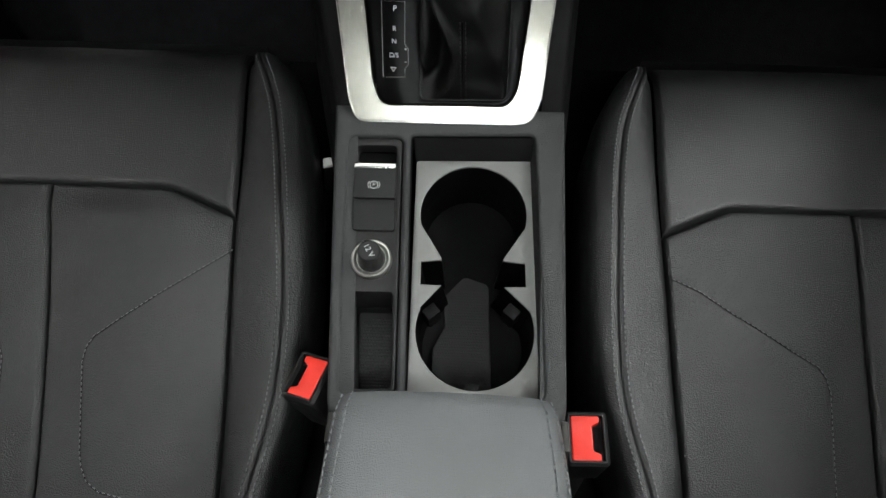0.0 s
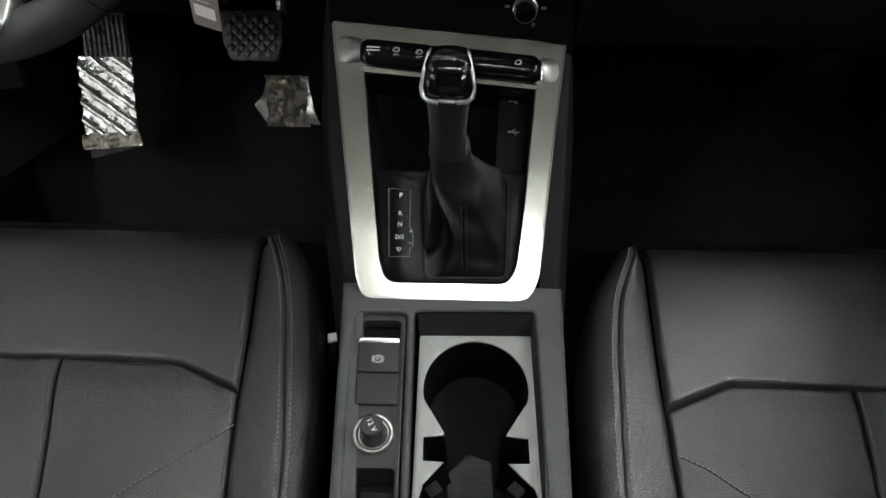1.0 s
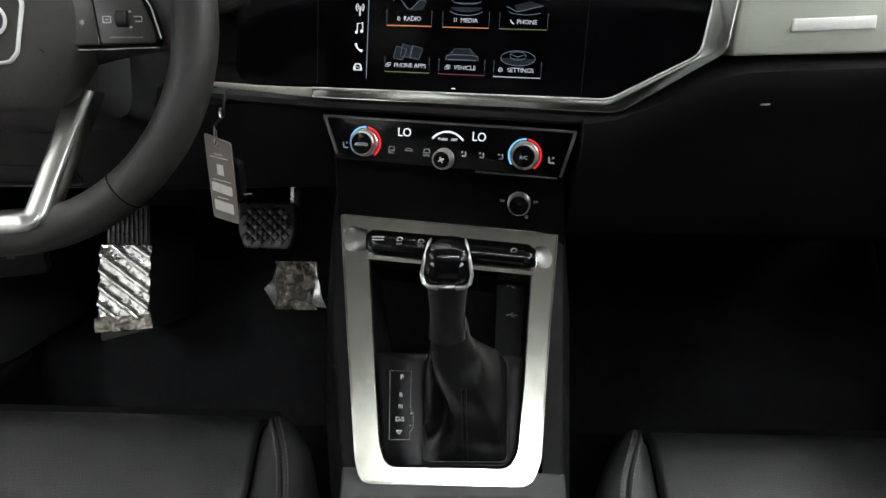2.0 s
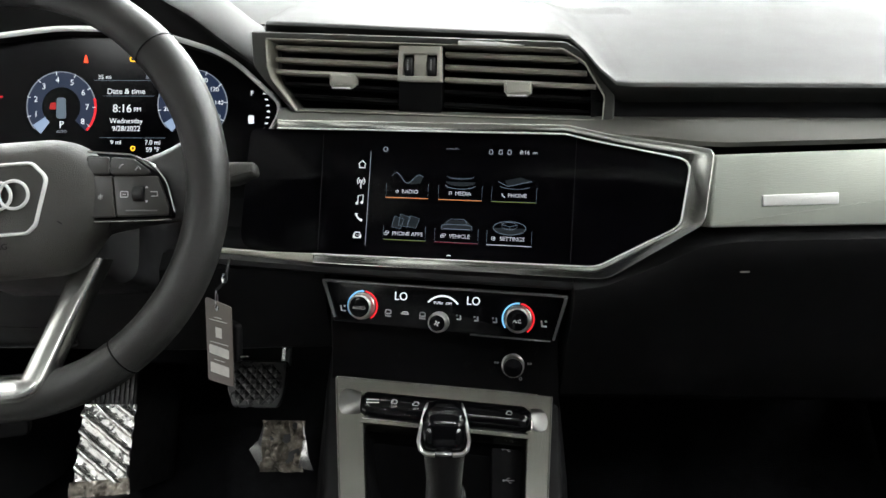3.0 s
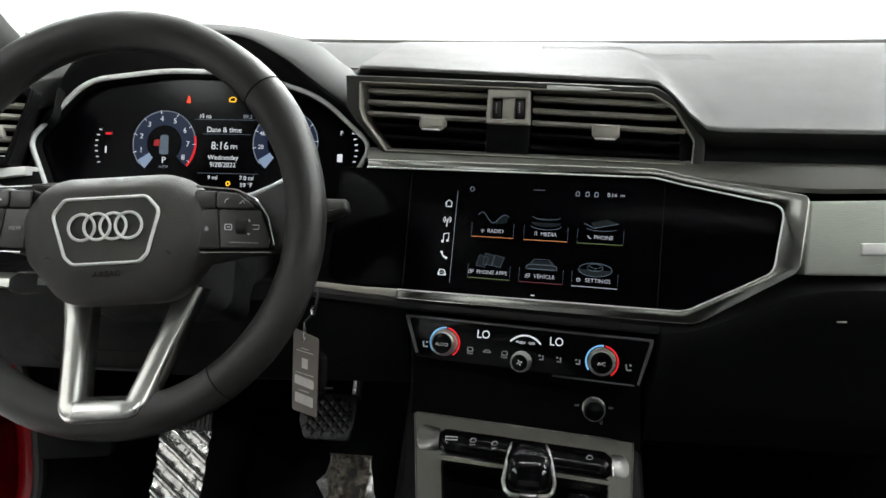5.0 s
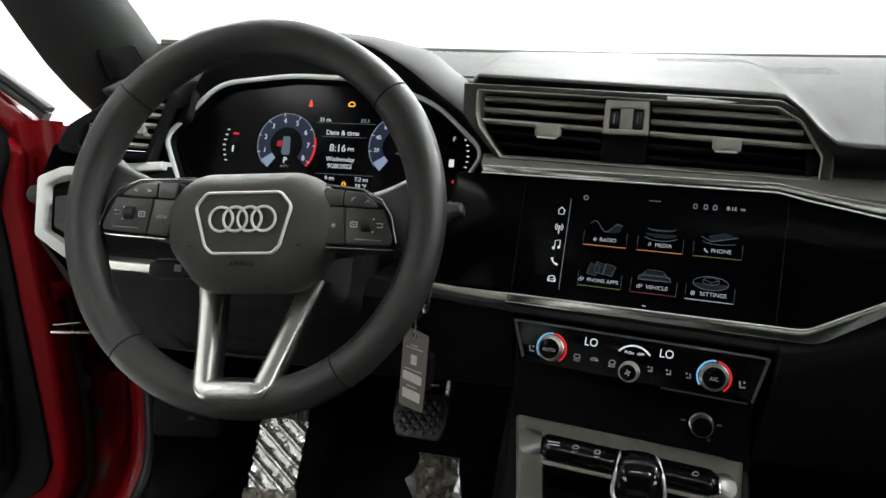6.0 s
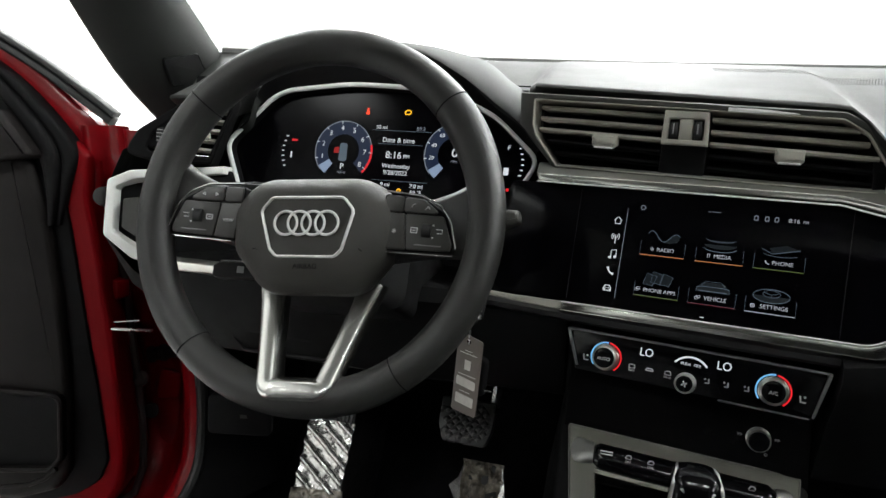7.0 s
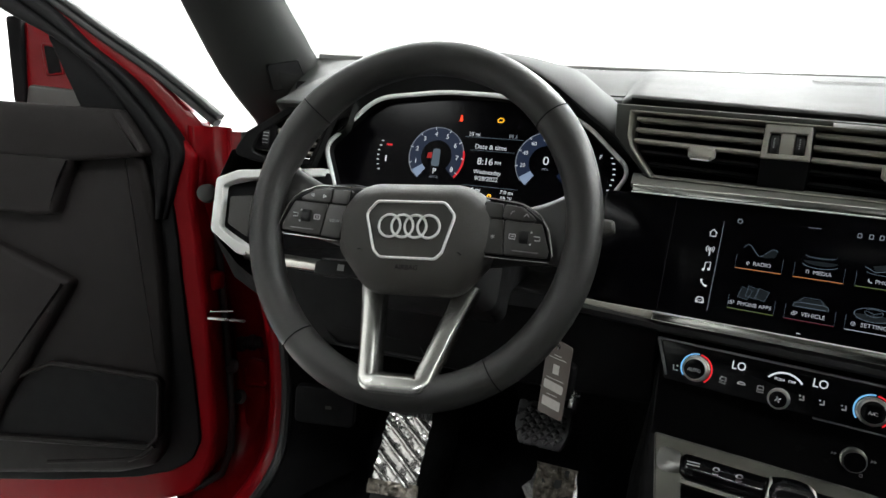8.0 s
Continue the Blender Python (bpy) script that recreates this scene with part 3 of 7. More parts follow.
for cx in (-0.0115, 0.0110):
    w = part("thumb_wheel", lathe([(0.0095, -0.004), (0.0105, -0.003), (0.0105, 0.003), (0.0095, 0.004)], 24), RUBBER, VENT, "ribbed thumb wheel", m=pose(cx, -0.001, -0.005, 0, 90, 0))
    bm = bmesh.new()
    for k in range(5):
        box(-0.0006, 0.0006, -0.0042 + k * 0.0021, -0.0034 + k * 0.0021, 0, 0.0004, 0, bm)
    part("marks", bm, PRINTW, w, m=pose(0, 0, 0, 0, -90, 0) @ pose(0, 0, 0.0106))
for cx, cy in ((-0.079, -0.0155), (0.0925, -0.0225)):
    tab = part("vent_tab", slab(rpoly([(-0.0125, 0.008), (0.0125, 0.007), (0.0125, -0.003), (0.0095, -0.006), (-0.0095, -0.0055), (-0.0125, -0.0025)], 0.0015, 3), -0.012, 0.004, 0.0025), GREYTRIM, VENT, "grey sliding tab", m=pose(cx, cy, 0.0))
    part("tab_edge", slab(rpoly([(-0.0095, -0.0052), (0.0095, -0.0057), (0.0092, -0.0072), (-0.0092, -0.0067)], 0.0003, 2), 0.0, 0.0046, 0.0005), PALE, tab)
# Pale strip painted on as a bright reflection in the vent's trim.
bm = slab(rpoly([(0.036, 0.0212), (0.070, 0.0196), (0.102, 0.0160), (0.072, 0.0158), (0.036, 0.0172)], 0.0005, 2), 0.0035, 0.0048, 0.0005)
part("strip_reflection", bm, PALE, VENT)

# ---- touch screen with its frame ----
SCR = thing("infotainment_screen", "black glass touch screen showing six tiles in an aluminium frame", "touch screen", frm((-0.0765, 0.712, 1.2115), (1, -0.2, 0), (0, 0.2208, 0.974)))
fr = [(-0.088, 0.041), (0.191, 0.039), (0.228, 0.0315), (0.3165, 0.0195), (0.3115, -0.045), (0.2325, -0.0975), (-0.0436, -0.0975),
      (-0.0436, -0.0885), (0.2225, -0.0865), (0.2911, -0.0476), (0.2974, 0.0095), (0.2164, 0.0245), (0.19, 0.0305), (-0.088, 0.0325)]
part("frame", slab(rpoly(fr, [0, 0.03, 0.03, 0.008, 0.014, 0.03, 0, 0, 0.03, 0.014, 0.012, 0.03, 0.03, 0], 4), -0.02, 0.006, 0.0016), SCREENFRAME, SCR, "satin aluminium frame", smooth=50)
gl = rpoly([(-0.120, 0.0330), (0.19, 0.0310), (0.2164, 0.0250), (0.2980, 0.0100), (0.2915, -0.0480), (0.2225, -0.0870), (-0.125, -0.0880)], [0.01, 0.02, 0.02, 0.008, 0.01, 0.02, 0.02], 4)
part("glass", slab(gl, -0.02, 0.0, 0.001), SCREENGLASS, SCR, "black screen glass")
# Pale line stands for the bright highlight on the frame's inner edge.
part("frame_highlight", tube([(x, y, 0.0058) for x, y in rpoly([(-0.0436, -0.0882), (0.2225, -0.0862), (0.2908, -0.0474), (0.2971, 0.0092), (0.2164, 0.0242), (0.19, 0.0302), (-0.088, 0.0322)], [0, 0.03, 0.014, 0.012, 0.03, 0.03, 0], 4)], 0.0007, 6), PALE, SCR, "thin pale line for the frame's highlight")
part("lower_trim", slab(rpoly([(-0.0440, -0.0880), (-0.0440, -0.0970), (-0.100, -0.0960), (-0.150, -0.0930), (-0.150, -0.0870), (-0.10, -0.0885)], 0.001, 2), -0.02, 0.002, 0.0015), GREYTRIM, SCR)
for px in (-0.0410, 0.2000):
    part("panel_seam", box(px - 0.0003, px + 0.0003, -0.085, 0.029, 0, 0.0003, 0), PLASTIC, SCR)


def home_icon(bm, x, y, s):
    tube([(x - s, y, 0.0006), (x, y + s * 0.9, 0.0006), (x + s, y, 0.0006)], 0.0004, 5, bm=bm)
    tube([(x - s * 0.75, y, 0.0006), (x - s * 0.75, y - s, 0.0006), (x + s * 0.75, y - s, 0.0006), (x + s * 0.75, y, 0.0006)], 0.0004, 5, bm=bm)
    return bm


part("home_icon", home_icon(bmesh.new(), 0, 0, 0.0036), E_WHITE, SCR)
bm = tube([(-0.0003, -0.0185 - 0.005, 0.0006), (-0.0003, -0.0185 + 0.003, 0.0006)], 0.0005, 5)
for sg in (-1, 1):
    for r in (0.002, 0.0038):
        tube([(-0.0003 + sg * r * math.cos(a), -0.0165 + r * math.sin(a), 0.0006) for a in (-0.9, -0.45, 0, 0.45, 0.9)], 0.00035, 5, bm=bm)
part("radio_icon", bm, E_WHITE, SCR)
bm = tube([(-0.0025, -0.0375, 0.0006), (-0.0025, -0.0305, 0.0006), (0.0025, -0.0295, 0.0006), (0.0025, -0.0365, 0.0006)], 0.0004, 5)
lathe([(0.0013, 0.0003), (0.0013, 0.0009)], 10, bm, -0.0035, -0.0378)
lathe([(0.0013, 0.0003), (0.0013, 0.0009)], 10, bm, 0.0015, -0.0368)
part("music_icon", bm, E_WHITE, SCR)
bm = tube([(-0.0036, -0.0475, 0.0006), (-0.0030, -0.0500, 0.0006), (-0.0008, -0.0527, 0.0006), (0.0024, -0.0540, 0.0006)], lambda t: 0.0006 + 0.0007 * abs(2 * t - 1) ** 2, 6)
part("phone_icon", bm, E_WHITE, SCR)
bm = ringslab(rpoly([(-0.0055, -0.0710), (0.0025, -0.0710), (0.0025, -0.0680), (0.0008, -0.0650), (-0.0038, -0.0650), (-0.0055, -0.0680)], 0.0006, 2), rpoly([(-0.0046, -0.0702), (0.0016, -0.0702), (0.0016, -0.0682), (0.0003, -0.0658), (-0.0033, -0.0658), (-0.0046, -0.0682)], 0.0005, 2), 0.0003, 0.0008, 0.0001)
for dx in (-0.0040, 0.0010):
    lathe([(0.0006, 0.0003), (0.0006, 0.0008)], 8, bm, dx, -0.0694)
box(-0.0042, 0.0012, -0.0682, -0.0678, 0.0003, 0.0007, 0, bm)
part("car_icon", bm, E_WHITE, SCR)
part("side_line", loft([[(0.0079, 0.0125, 0.0003), (0.0083, 0.0125, 0.0003), (0.0083, 0.0125, 0.0007), (0.0079, 0.0125, 0.0007)], [(0.0068, -0.0775, 0.0003), (0.0072, -0.0775, 0.0003), (0.0072, -0.0775, 0.0007), (0.0068, -0.0775, 0.0007)]], True, True, True), E_DIM, SCR)
TILES = (("RADIO", 0.0455, -0.0252, E_ORANGE), ("MEDIA", 0.0965, -0.0255, E_ORANGE), ("PHONE", 0.1465, -0.0257, E_GREEN),
         ("PHONE APPS", 0.0450, -0.0650, E_GREEN), ("VEHICLE", 0.0950, -0.0652, E_REDLINE), ("SETTINGS", 0.1440, -0.0654, E_TEXT))
for body, x, y, line in TILES:
    words("tile_text", body, 0.0052, E_TEXT, SCR, x + 0.003, y)
    part("tile_line", box(x - 0.0205, x + 0.0205, y - 0.0062, y - 0.0056, 0.0003, 0.0007, 0), line, SCR)
    w = x + 0.003 - len(body) * 0.00165 - 0.0042
    bm = bmesh.new()
    if body in ("PHONE APPS", "VEHICLE"):
        for d in (0.0, 0.0014):
            o = rpoly([(w - 0.0022 + d, y - 0.0016 + d), (w + 0.0012 + d, y - 0.0016 + d), (w + 0.0012 + d, y + 0.0008 + d), (w - 0.0022 + d, y + 0.0008 + d)], 0.0004, 2)
            ringslab(o, offset(o, -0.0004), 0.0003, 0.0007, 0.0001, bm)
    elif body == "SETTINGS":
        arcband(w, y, 0.0014, 0.0019, 0, 359, 0.0003, 0.0007, 12, bm)
        arcband(w, y, 0.0003, 0.0007, 0, 359, 0.0003, 0.0007, 8, bm)
    elif body == "PHONE":
        tube([(w - 0.0016, y + 0.0018, 0.0005), (w - 0.0010, y - 0.0002, 0.0005), (w + 0.0015, y - 0.0016, 0.0005)], 0.0005, 5, bm=bm)
    elif body == "MEDIA":
        tube([(w - 0.0006, y - 0.0014, 0.0005), (w - 0.0006, y + 0.0018, 0.0005), (w + 0.0012, y + 0.0020, 0.0005), (w + 0.0012, y - 0.0010, 0.0005)], 0.00028, 5, bm=bm)
    else:
        tube([(w, y - 0.0020, 0.0005), (w, y + 0.0020, 0.0005)], 0.0003, 5, bm=bm)
        for d in (-0.0012, 0.0012):
            tube([(w + d, y - 0.0009, 0.0005), (w + d, y + 0.0009, 0.0005)], 0.00025, 5, bm=bm)
    part("tile_mark", bm, E_TEXT, SCR)


def tile_art(k, x, y):
    """The thin bright lines and the faint filled shapes of a tile's picture."""
    bm, fill = bmesh.new(), bmesh.new()

    def line(pts, r=0.00028, closed=False):
        tube([(x + u, y + v, 0.0007) for u, v in pts], r, 5, closed, bm=bm)

    def shape(pts):
        slab([(x + u, y + v) for u, v in pts], 0.0002, 0.0004, 0, fill)

    def oval(cu_, cv, a, b, a0=0, a1=360, n=20):
        return [(cu_ + a * math.cos(radians(a0 + (a1 - a0) * i / n)), cv + b * math.sin(radians(a0 + (a1 - a0) * i / n))) for i in range(n + 1)]

    if k == 0:
        wave = [(-0.015 + 0.03 * i / 20, 0.0125 + 0.0058 * math.sin(i * 0.42 + 0.4) * (1 - 0.022 * i)) for i in range(21)]
        line(wave)
        shape(wave[9:] + [(0.013, 0.0085), (0.004, 0.0070)])
    elif k == 1:
        line(oval(0, 0.0085, 0.0145, 0.0042, 190, 350))
        line(oval(0, 0.0160, 0.0125, 0.0022, 170, 370), 0.0002)
        shape(oval(0, 0.0110, 0.0140, 0.0040, 180, 360))
        shape(oval(0, 0.0150, 0.0115, 0.0022, 180, 360))
    elif k == 2:
        line([(-0.015, 0.0125), (-0.006, 0.0082), (0.016, 0.0135)])
        line(oval(0.001, 0.0095, 0.0150, 0.0035, 200, 330), 0.0002)
        shape([(-0.006, 0.0082), (0.016, 0.0135), (0.005, 0.0170), (-0.009, 0.0135)])
    elif k == 3:
        for i, (u, v, q) in enumerate(((-0.013, 0.006, 0.003), (-0.006, 0.008, 0.0015), (0.002, 0.007, 0.0028))):
            p = [(u, v), (u + 0.009, v - 0.0015), (u + 0.0095 + q, v + 0.0080), (u + q, v + 0.0105)]
            line(p, 0.0002, True)
            shape(p)
    elif k == 4:
        line([(-0.0145, 0.0065), (-0.0140, 0.0100), (-0.009, 0.0110), (0.009, 0.0110), (0.0140, 0.0100), (0.0145, 0.0065)])
        line([(-0.010, 0.0118), (-0.007, 0.0160), (0.007, 0.0160), (0.010, 0.0118)], 0.00018)
        line([(-0.0125, 0.0068), (0.0125, 0.0068)], 0.00035)
        shape([(-0.0145, 0.0060), (0.0145, 0.0060), (0.0140, 0.0100), (0.009, 0.0150), (-0.009, 0.0150), (-0.0140, 0.0100)])
    else:
        line(oval(0, 0.0100, 0.0150, 0.0062)[:-1], 0.00026, True)
        line(oval(0, 0.0120, 0.0070, 0.0034)[:-1], 0.0002, True)
        shape(oval(0, 0.0100, 0.0150, 0.0062, 180, 360))
        line([(-0.006, 0.0130), (0, 0.0112), (0.006, 0.0130)], 0.0002)
        line([(0, 0.0112), (0, 0.0088)], 0.0002)
    return bm, fill


for body, x, y, line in TILES:
    part("tile_frame", tube([(x - 0.0205, y + 0.0075, 0.0004), (x - 0.0205, y - 0.0056, 0.0004), (x + 0.0205, y - 0.0056, 0.0004), (x + 0.0205, y + 0.0075, 0.0004)], 0.00016, 4), E_ICON, SCR)
for k, (body, x, y, line) in enumerate(TILES):
    bright, faint = tile_art(k, x, y)
    part("tile_shade", faint, E_FAINT, part("tile_picture", bright, E_ICON, SCR))
words("clock_text", "8:16", 0.0052, E_TEXT, SCR, 0.1545, 0.0137)
words("clock_text", "PM", 0.0032, E_TEXT, SCR, 0.1638, 0.0132)
for k, x in enumerate((0.1235, 0.1325, 0.1405)):
    part("status_icon", ringslab(rpoly([(x - 0.002, 0.0115), (x + 0.002, 0.0115), (x + 0.0016, 0.0162), (x - 0.0016, 0.0162)], 0.0012, 3), rpoly([(x - 0.0012, 0.0123), (x + 0.0012, 0.0123), (x + 0.001, 0.0154), (x - 0.001, 0.0154)], 0.0008, 3), 0.0003, 0.0008, 0.0001), E_DIM, SCR)
part("status_icon", ringslab(rpoly(arc(0.0225, 0.0146, 0.0026, 0, 300, 5), 0), rpoly(arc(0.0225, 0.0146, 0.0018, 0, 300, 5), 0), 0.0003, 0.0008, 0.0001), E_DIM, SCR)
part("page_dots", box(0.087, 0.0905, -0.0835, -0.0827, 0.0003, 0.0007, 0), E_WHITE, SCR)
part("pull_line", box(0.082, 0.093, 0.0158, 0.0162, 0.0003, 0.0007, 0), E_DIM, SCR)

# ---- climate panel ----
CLIM = thing("climate_panel", "gloss black climate control panel with two lit rotary knobs", "control panel", frm((-0.0018, 0.6719, 1.0687), (0.98583, -0.167, -0.0157), (0.0476, 0.1883, 0.981)))
co = rpoly([(-0.1155, 0.0300), (0.1165, 0.0305), (0.1085, -0.0085), (0.106, -0.0105), (-0.103, -0.0085), (-0.1045, -0.006)], [0.006, 0.006, 0.002, 0.004, 0.004, 0.002], 4)
part("face", slab(co, -0.05, 0.0, 0.001), GLOSS, CLIM, "gloss black face")
bm = bmesh.new()
slab([(-0.1165, 0.0295), (-0.1030, -0.0045), (-0.1008, -0.0040), (-0.1132, 0.0295)], -0.01, 0.0025, 0.0004, bm)
slab([(-0.1165, 0.0297), (0.1182, 0.0300), (0.1176, 0.0320), (-0.1160, 0.0316)], -0.01, 0.0025, 0.0004, bm)
slab([(0.1182, 0.0298), (0.1150, 0.0298), (0.1062, -0.0090), (0.1082, -0.0098)], -0.01, 0.0025, 0.0004, bm)
part("bezel", bm, BEZEL, CLIM, "thin aluminium bezel", smooth=50)
part("bezel_base", box(0.03, 0.104, -0.0115, -0.0105, -0.01, 0.001, 0.0003), BEZEL, CLIM)


def rotary(x, y, r, h, parent, name, grip=True):
    k = part(name, lathe([(r * 1.08, 0), (r * 1.08, h * 0.25), (r, h * 0.3), (r, h * 0.8), (r * 0.96, h * 0.93), (r * 0.88, h)], 40, cap=True), CHROME, parent, "knurled silver knob", m=pose(x, y, 0))
    bm = bmesh.new()
    n = 44
    for i in range(n):
        a = 2 * math.pi * i / n
        b = bmesh.new()
        box(-0.0003, 0.0003, -0.0004, 0.0003, h * 0.32, h * 0.78, 0, b)
        bmesh.ops.transform(b, matrix=pose(r * math.cos(a), r * math.sin(a), 0, 0, 0, math.degrees(a)), verts=b.verts)
        me = bpy.data.meshes.new("tmp")
        b.to_mesh(me), b.free()
        bm.from_mesh(me)
        bpy.data.meshes.remove(me)
    part("grip_ribs", bm, STEEL, k)
    part("cap", lathe([(r * 0.82, h - 0.001), (r * 0.82, h + 0.0005), (r * 0.74, h + 0.0009), (0.0002, h + 0.0004)], 32), GLOSS, k, "gloss black cap")
    return k


KL = rotary(-0.0748, 0.0085, 0.0118, 0.012, CLIM, "temperature_knob")
KR = rotary(0.0741, 0.0075, 0.0118, 0.012, CLIM, "temperature_knob")
KF = rotary(0.0006, -0.0010, 0.0090, 0.012, CLIM, "fan_knob")
words("knob_text", "AUTO", 0.0045, PRINTW, KL, 0, -0.001, 0.0130)
words("knob_text", "A/C", 0.0045, PRINTW, KR, 0, -0.001, 0.0130)
bm = bmesh.new()
for a in range(4):
    tube([(0.0006 * math.cos(a * 1.571), 0.0006 * math.sin(a * 1.571), 0.0131), (0.0028 * math.cos(a * 1.571 + 0.5), 0.0028 * math.sin(a * 1.571 + 0.5), 0.0131)], 0.0006, 5, bm=bm)
part("fan_mark", bm, PRINTW, KF)
for x, y in ((-0.0748, 0.0085), (0.0741, 0.0075)):
    part("cool_arc", arcband(x, y, 0.0136, 0.0150, 88, 218, 0.0005, 0.0016), E_BLUE, CLIM, "glowing blue arc")
    part("warm_arc", arcband(x, y, 0.0136, 0.0150, -52, 82, 0.0005, 0.0016), E_RED, CLIM, "glowing red arc")
words("temperature_text", "LO", 0.0112, E_WHITE, CLIM, -0.0376, 0.0200, squash=0.9)
words("temperature_text", "LO", 0.0112, E_WHITE, CLIM, 0.0318, 0.0205, squash=0.9)
words("fan_text", "PUSH   OFF", 0.0036, E_WHITE, CLIM, 0.0032, 0.0165)
part("fan_arc", arcband(0.0032, 0.0055, 0.0172, 0.0188, 38, 142, 0.0004, 0.0009), E_WHITE, CLIM)
for k, x in enumerate((-0.0947, -0.0493, -0.0328, -0.0159, 0.0192, 0.0356, 0.0529, 0.0974)):
    y = 0.0028 if 0 < k < 7 else 0.0035
    bm = bmesh.new()
    if k in (0, 7):
        tube([(x - 0.002, y + 0.004, 0.0005), (x - 0.0012, y - 0.001, 0.0005), (x + 0.003, y - 0.001, 0.0005)], 0.0008, 6, bm=bm)
        lathe([(0.001, 0.0003), (0.001, 0.0008)], 8, bm, x + 0.0018, y + 0.0035)
    elif k in (1, 3):
        o = rpoly([(x - 0.0032, y), (x + 0.0032, y), (x + 0.0025, y + 0.004), (x - 0.0025, y + 0.004)], 0.0008, 2)
        ringslab(o, offset(o, -0.0006), 0.0003, 0.0007, 0.0001, bm)
    elif k == 2:
        tube([(x - 0.0036, y + 0.001, 0.0005), (x - 0.002, y + 0.003, 0.0005), (x + 0.002, y + 0.003, 0.0005), (x + 0.0036, y + 0.001, 0.0005)], 0.0005, 5, bm=bm)
        tube([(x - 0.0036, y + 0.001, 0.0005), (x + 0.0036, y + 0.001, 0.0005)], 0.0005, 5, bm=bm)
    else:
        tube([(x + 0.001, y + 0.004, 0.0005), (x + 0.0015, y, 0.0005), (x - 0.002, y, 0.0005)], 0.0007, 5, bm=bm)
        lathe([(0.0009, 0.0003), (0.0009, 0.0008)], 8, bm, x - 0.002, y + 0.0035)
    part("button_symbol", bm, PRINTW, CLIM)
    if k == 1:
        words("button_text", "MAX", 0.0028, PRINTW, CLIM, x, y - 0.002)
    if k == 3:
        words("button_text", "REAR", 0.0028, PRINTW, CLIM, x, y - 0.002)

# ---- lower stack panel with the volume knob ----
LOW = thing("volume_panel", "plain black panel with a small volume knob", "control panel", frm((0.0, 0.700, 1.02), (1, -0.075, 0), (0, 0.06, 1)))
part("face", slab(rpoly([(-0.112, -0.05), (0.118, -0.05), (0.112, 0.075), (-0.110, 0.075)], 0.003, 3), -0.03, 0.0, 0.001), PLATEP, LOW)
VK = part("volume_knob", lathe([(0.0112, 0), (0.0112, 0.003), (0.0104, 0.0035), (0.0104, 0.009), (0.0098, 0.0105)], 36), CHROME, LOW, "silver volume knob", m=pose(0.071, -0.003, 0))
part("cap", lathe([(0.0094, 0.0095), (0.0094, 0.0108), (0.0086, 0.0114), (0.0002, 0.0112)], 28), GLOSS, VK)
for x, sg in ((0.0545, 1), (0.0870, -1)):
    bm = bmesh.new()
    for d in (0, 0.0024):
        slab([(x - 0.0018 + d, -0.0015 - 0.0015), (x + 0.0004 + d, -0.0015), (x - 0.0018 + d, -0.0015 + 0.0015)], 0.0002, 0.0006, 0, bm)
    part("skip_mark", bm, PRINTG, LOW)
part("power_mark", arcband(0.079, -0.017, 0.0011, 0.0016, 0, 330, 0.0002, 0.0006, 12), PRINTG, LOW)

# ---- centre console ----
DK = frm((0, 0.533, 0.814), (1, 0, 0), (0, math.cos(radians(15)), math.sin(radians(15))))
TR = frm((0, 0.533, 0.814), (1, 0, 0), (0, 0.165, 0.176))
CON = thing("centre_console", "black grained centre console with cup holders and an aluminium selector surround", "console")
outer = rpoly([(-0.0885, 0.012), (0.112, 0.012), (0.1075, -0.262), (-0.070, -0.262)], [0.002, 0.002, 0.02, 0.02], 4)
sw = rpoly([(-0.0742, -0.0190), (-0.0270, -0.0180), (-0.0200, -0.2370), (-0.0630, -0.2390)], [0.008, 0.008, 0.006, 0.006], 5)
cu = rpoly([(-0.0205, -0.0165), (0.0858, -0.0130), (0.0915, -0.2370), (-0.0135, -0.2370)], [0.005, 0.006, 0.006, 0.006], 5)
part("deck", plate(outer, [sw, cu], 0.0, 0.024, 0.003), DECKP, CON, "grained grey-black deck", m=DK, smooth=50)
# side walls
for s, xa, xb in ((-1, -0.0885, -0.070), (1, 0.112, 0.1075)):
    bm = bmesh.new()
    prof = [(0.75, 1.03, 0.118 if s > 0 else -0.116), (0.70, 0.99, 0.118 if s > 0 else -0.116), (0.62, 0.902, 0.1145 if s > 0 else -0.107), (0.545, 0.815, xa), (0.42, 0.782, lerp(xa, xb, 0.45)), (0.28, 0.744, xb), (0.0, 0.72, xb)]
    rows = []
    for y, z, x in prof:
        rows.append([(x - s * 0.02, y, z), (x - s * 0.005, y, z), (x, y, z - 0.006), (x + s * 0.012, y, z - 0.10), (x + s * 0.02, y, 0.44), (x - s * 0.01, y, 0.44)])
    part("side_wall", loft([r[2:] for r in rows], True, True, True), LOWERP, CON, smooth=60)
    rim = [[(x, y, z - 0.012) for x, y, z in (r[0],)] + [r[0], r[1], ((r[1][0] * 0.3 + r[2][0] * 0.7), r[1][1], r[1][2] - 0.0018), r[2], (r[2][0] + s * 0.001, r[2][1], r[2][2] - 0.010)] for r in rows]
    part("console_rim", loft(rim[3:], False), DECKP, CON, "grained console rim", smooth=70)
    # Upper stretch of the same rim, in a blacker material for its shade.
    part("rim_shaded", loft(rim[:4], False), LOWERP, CON, "console rim beside the surround, coloured for shade", smooth=70)
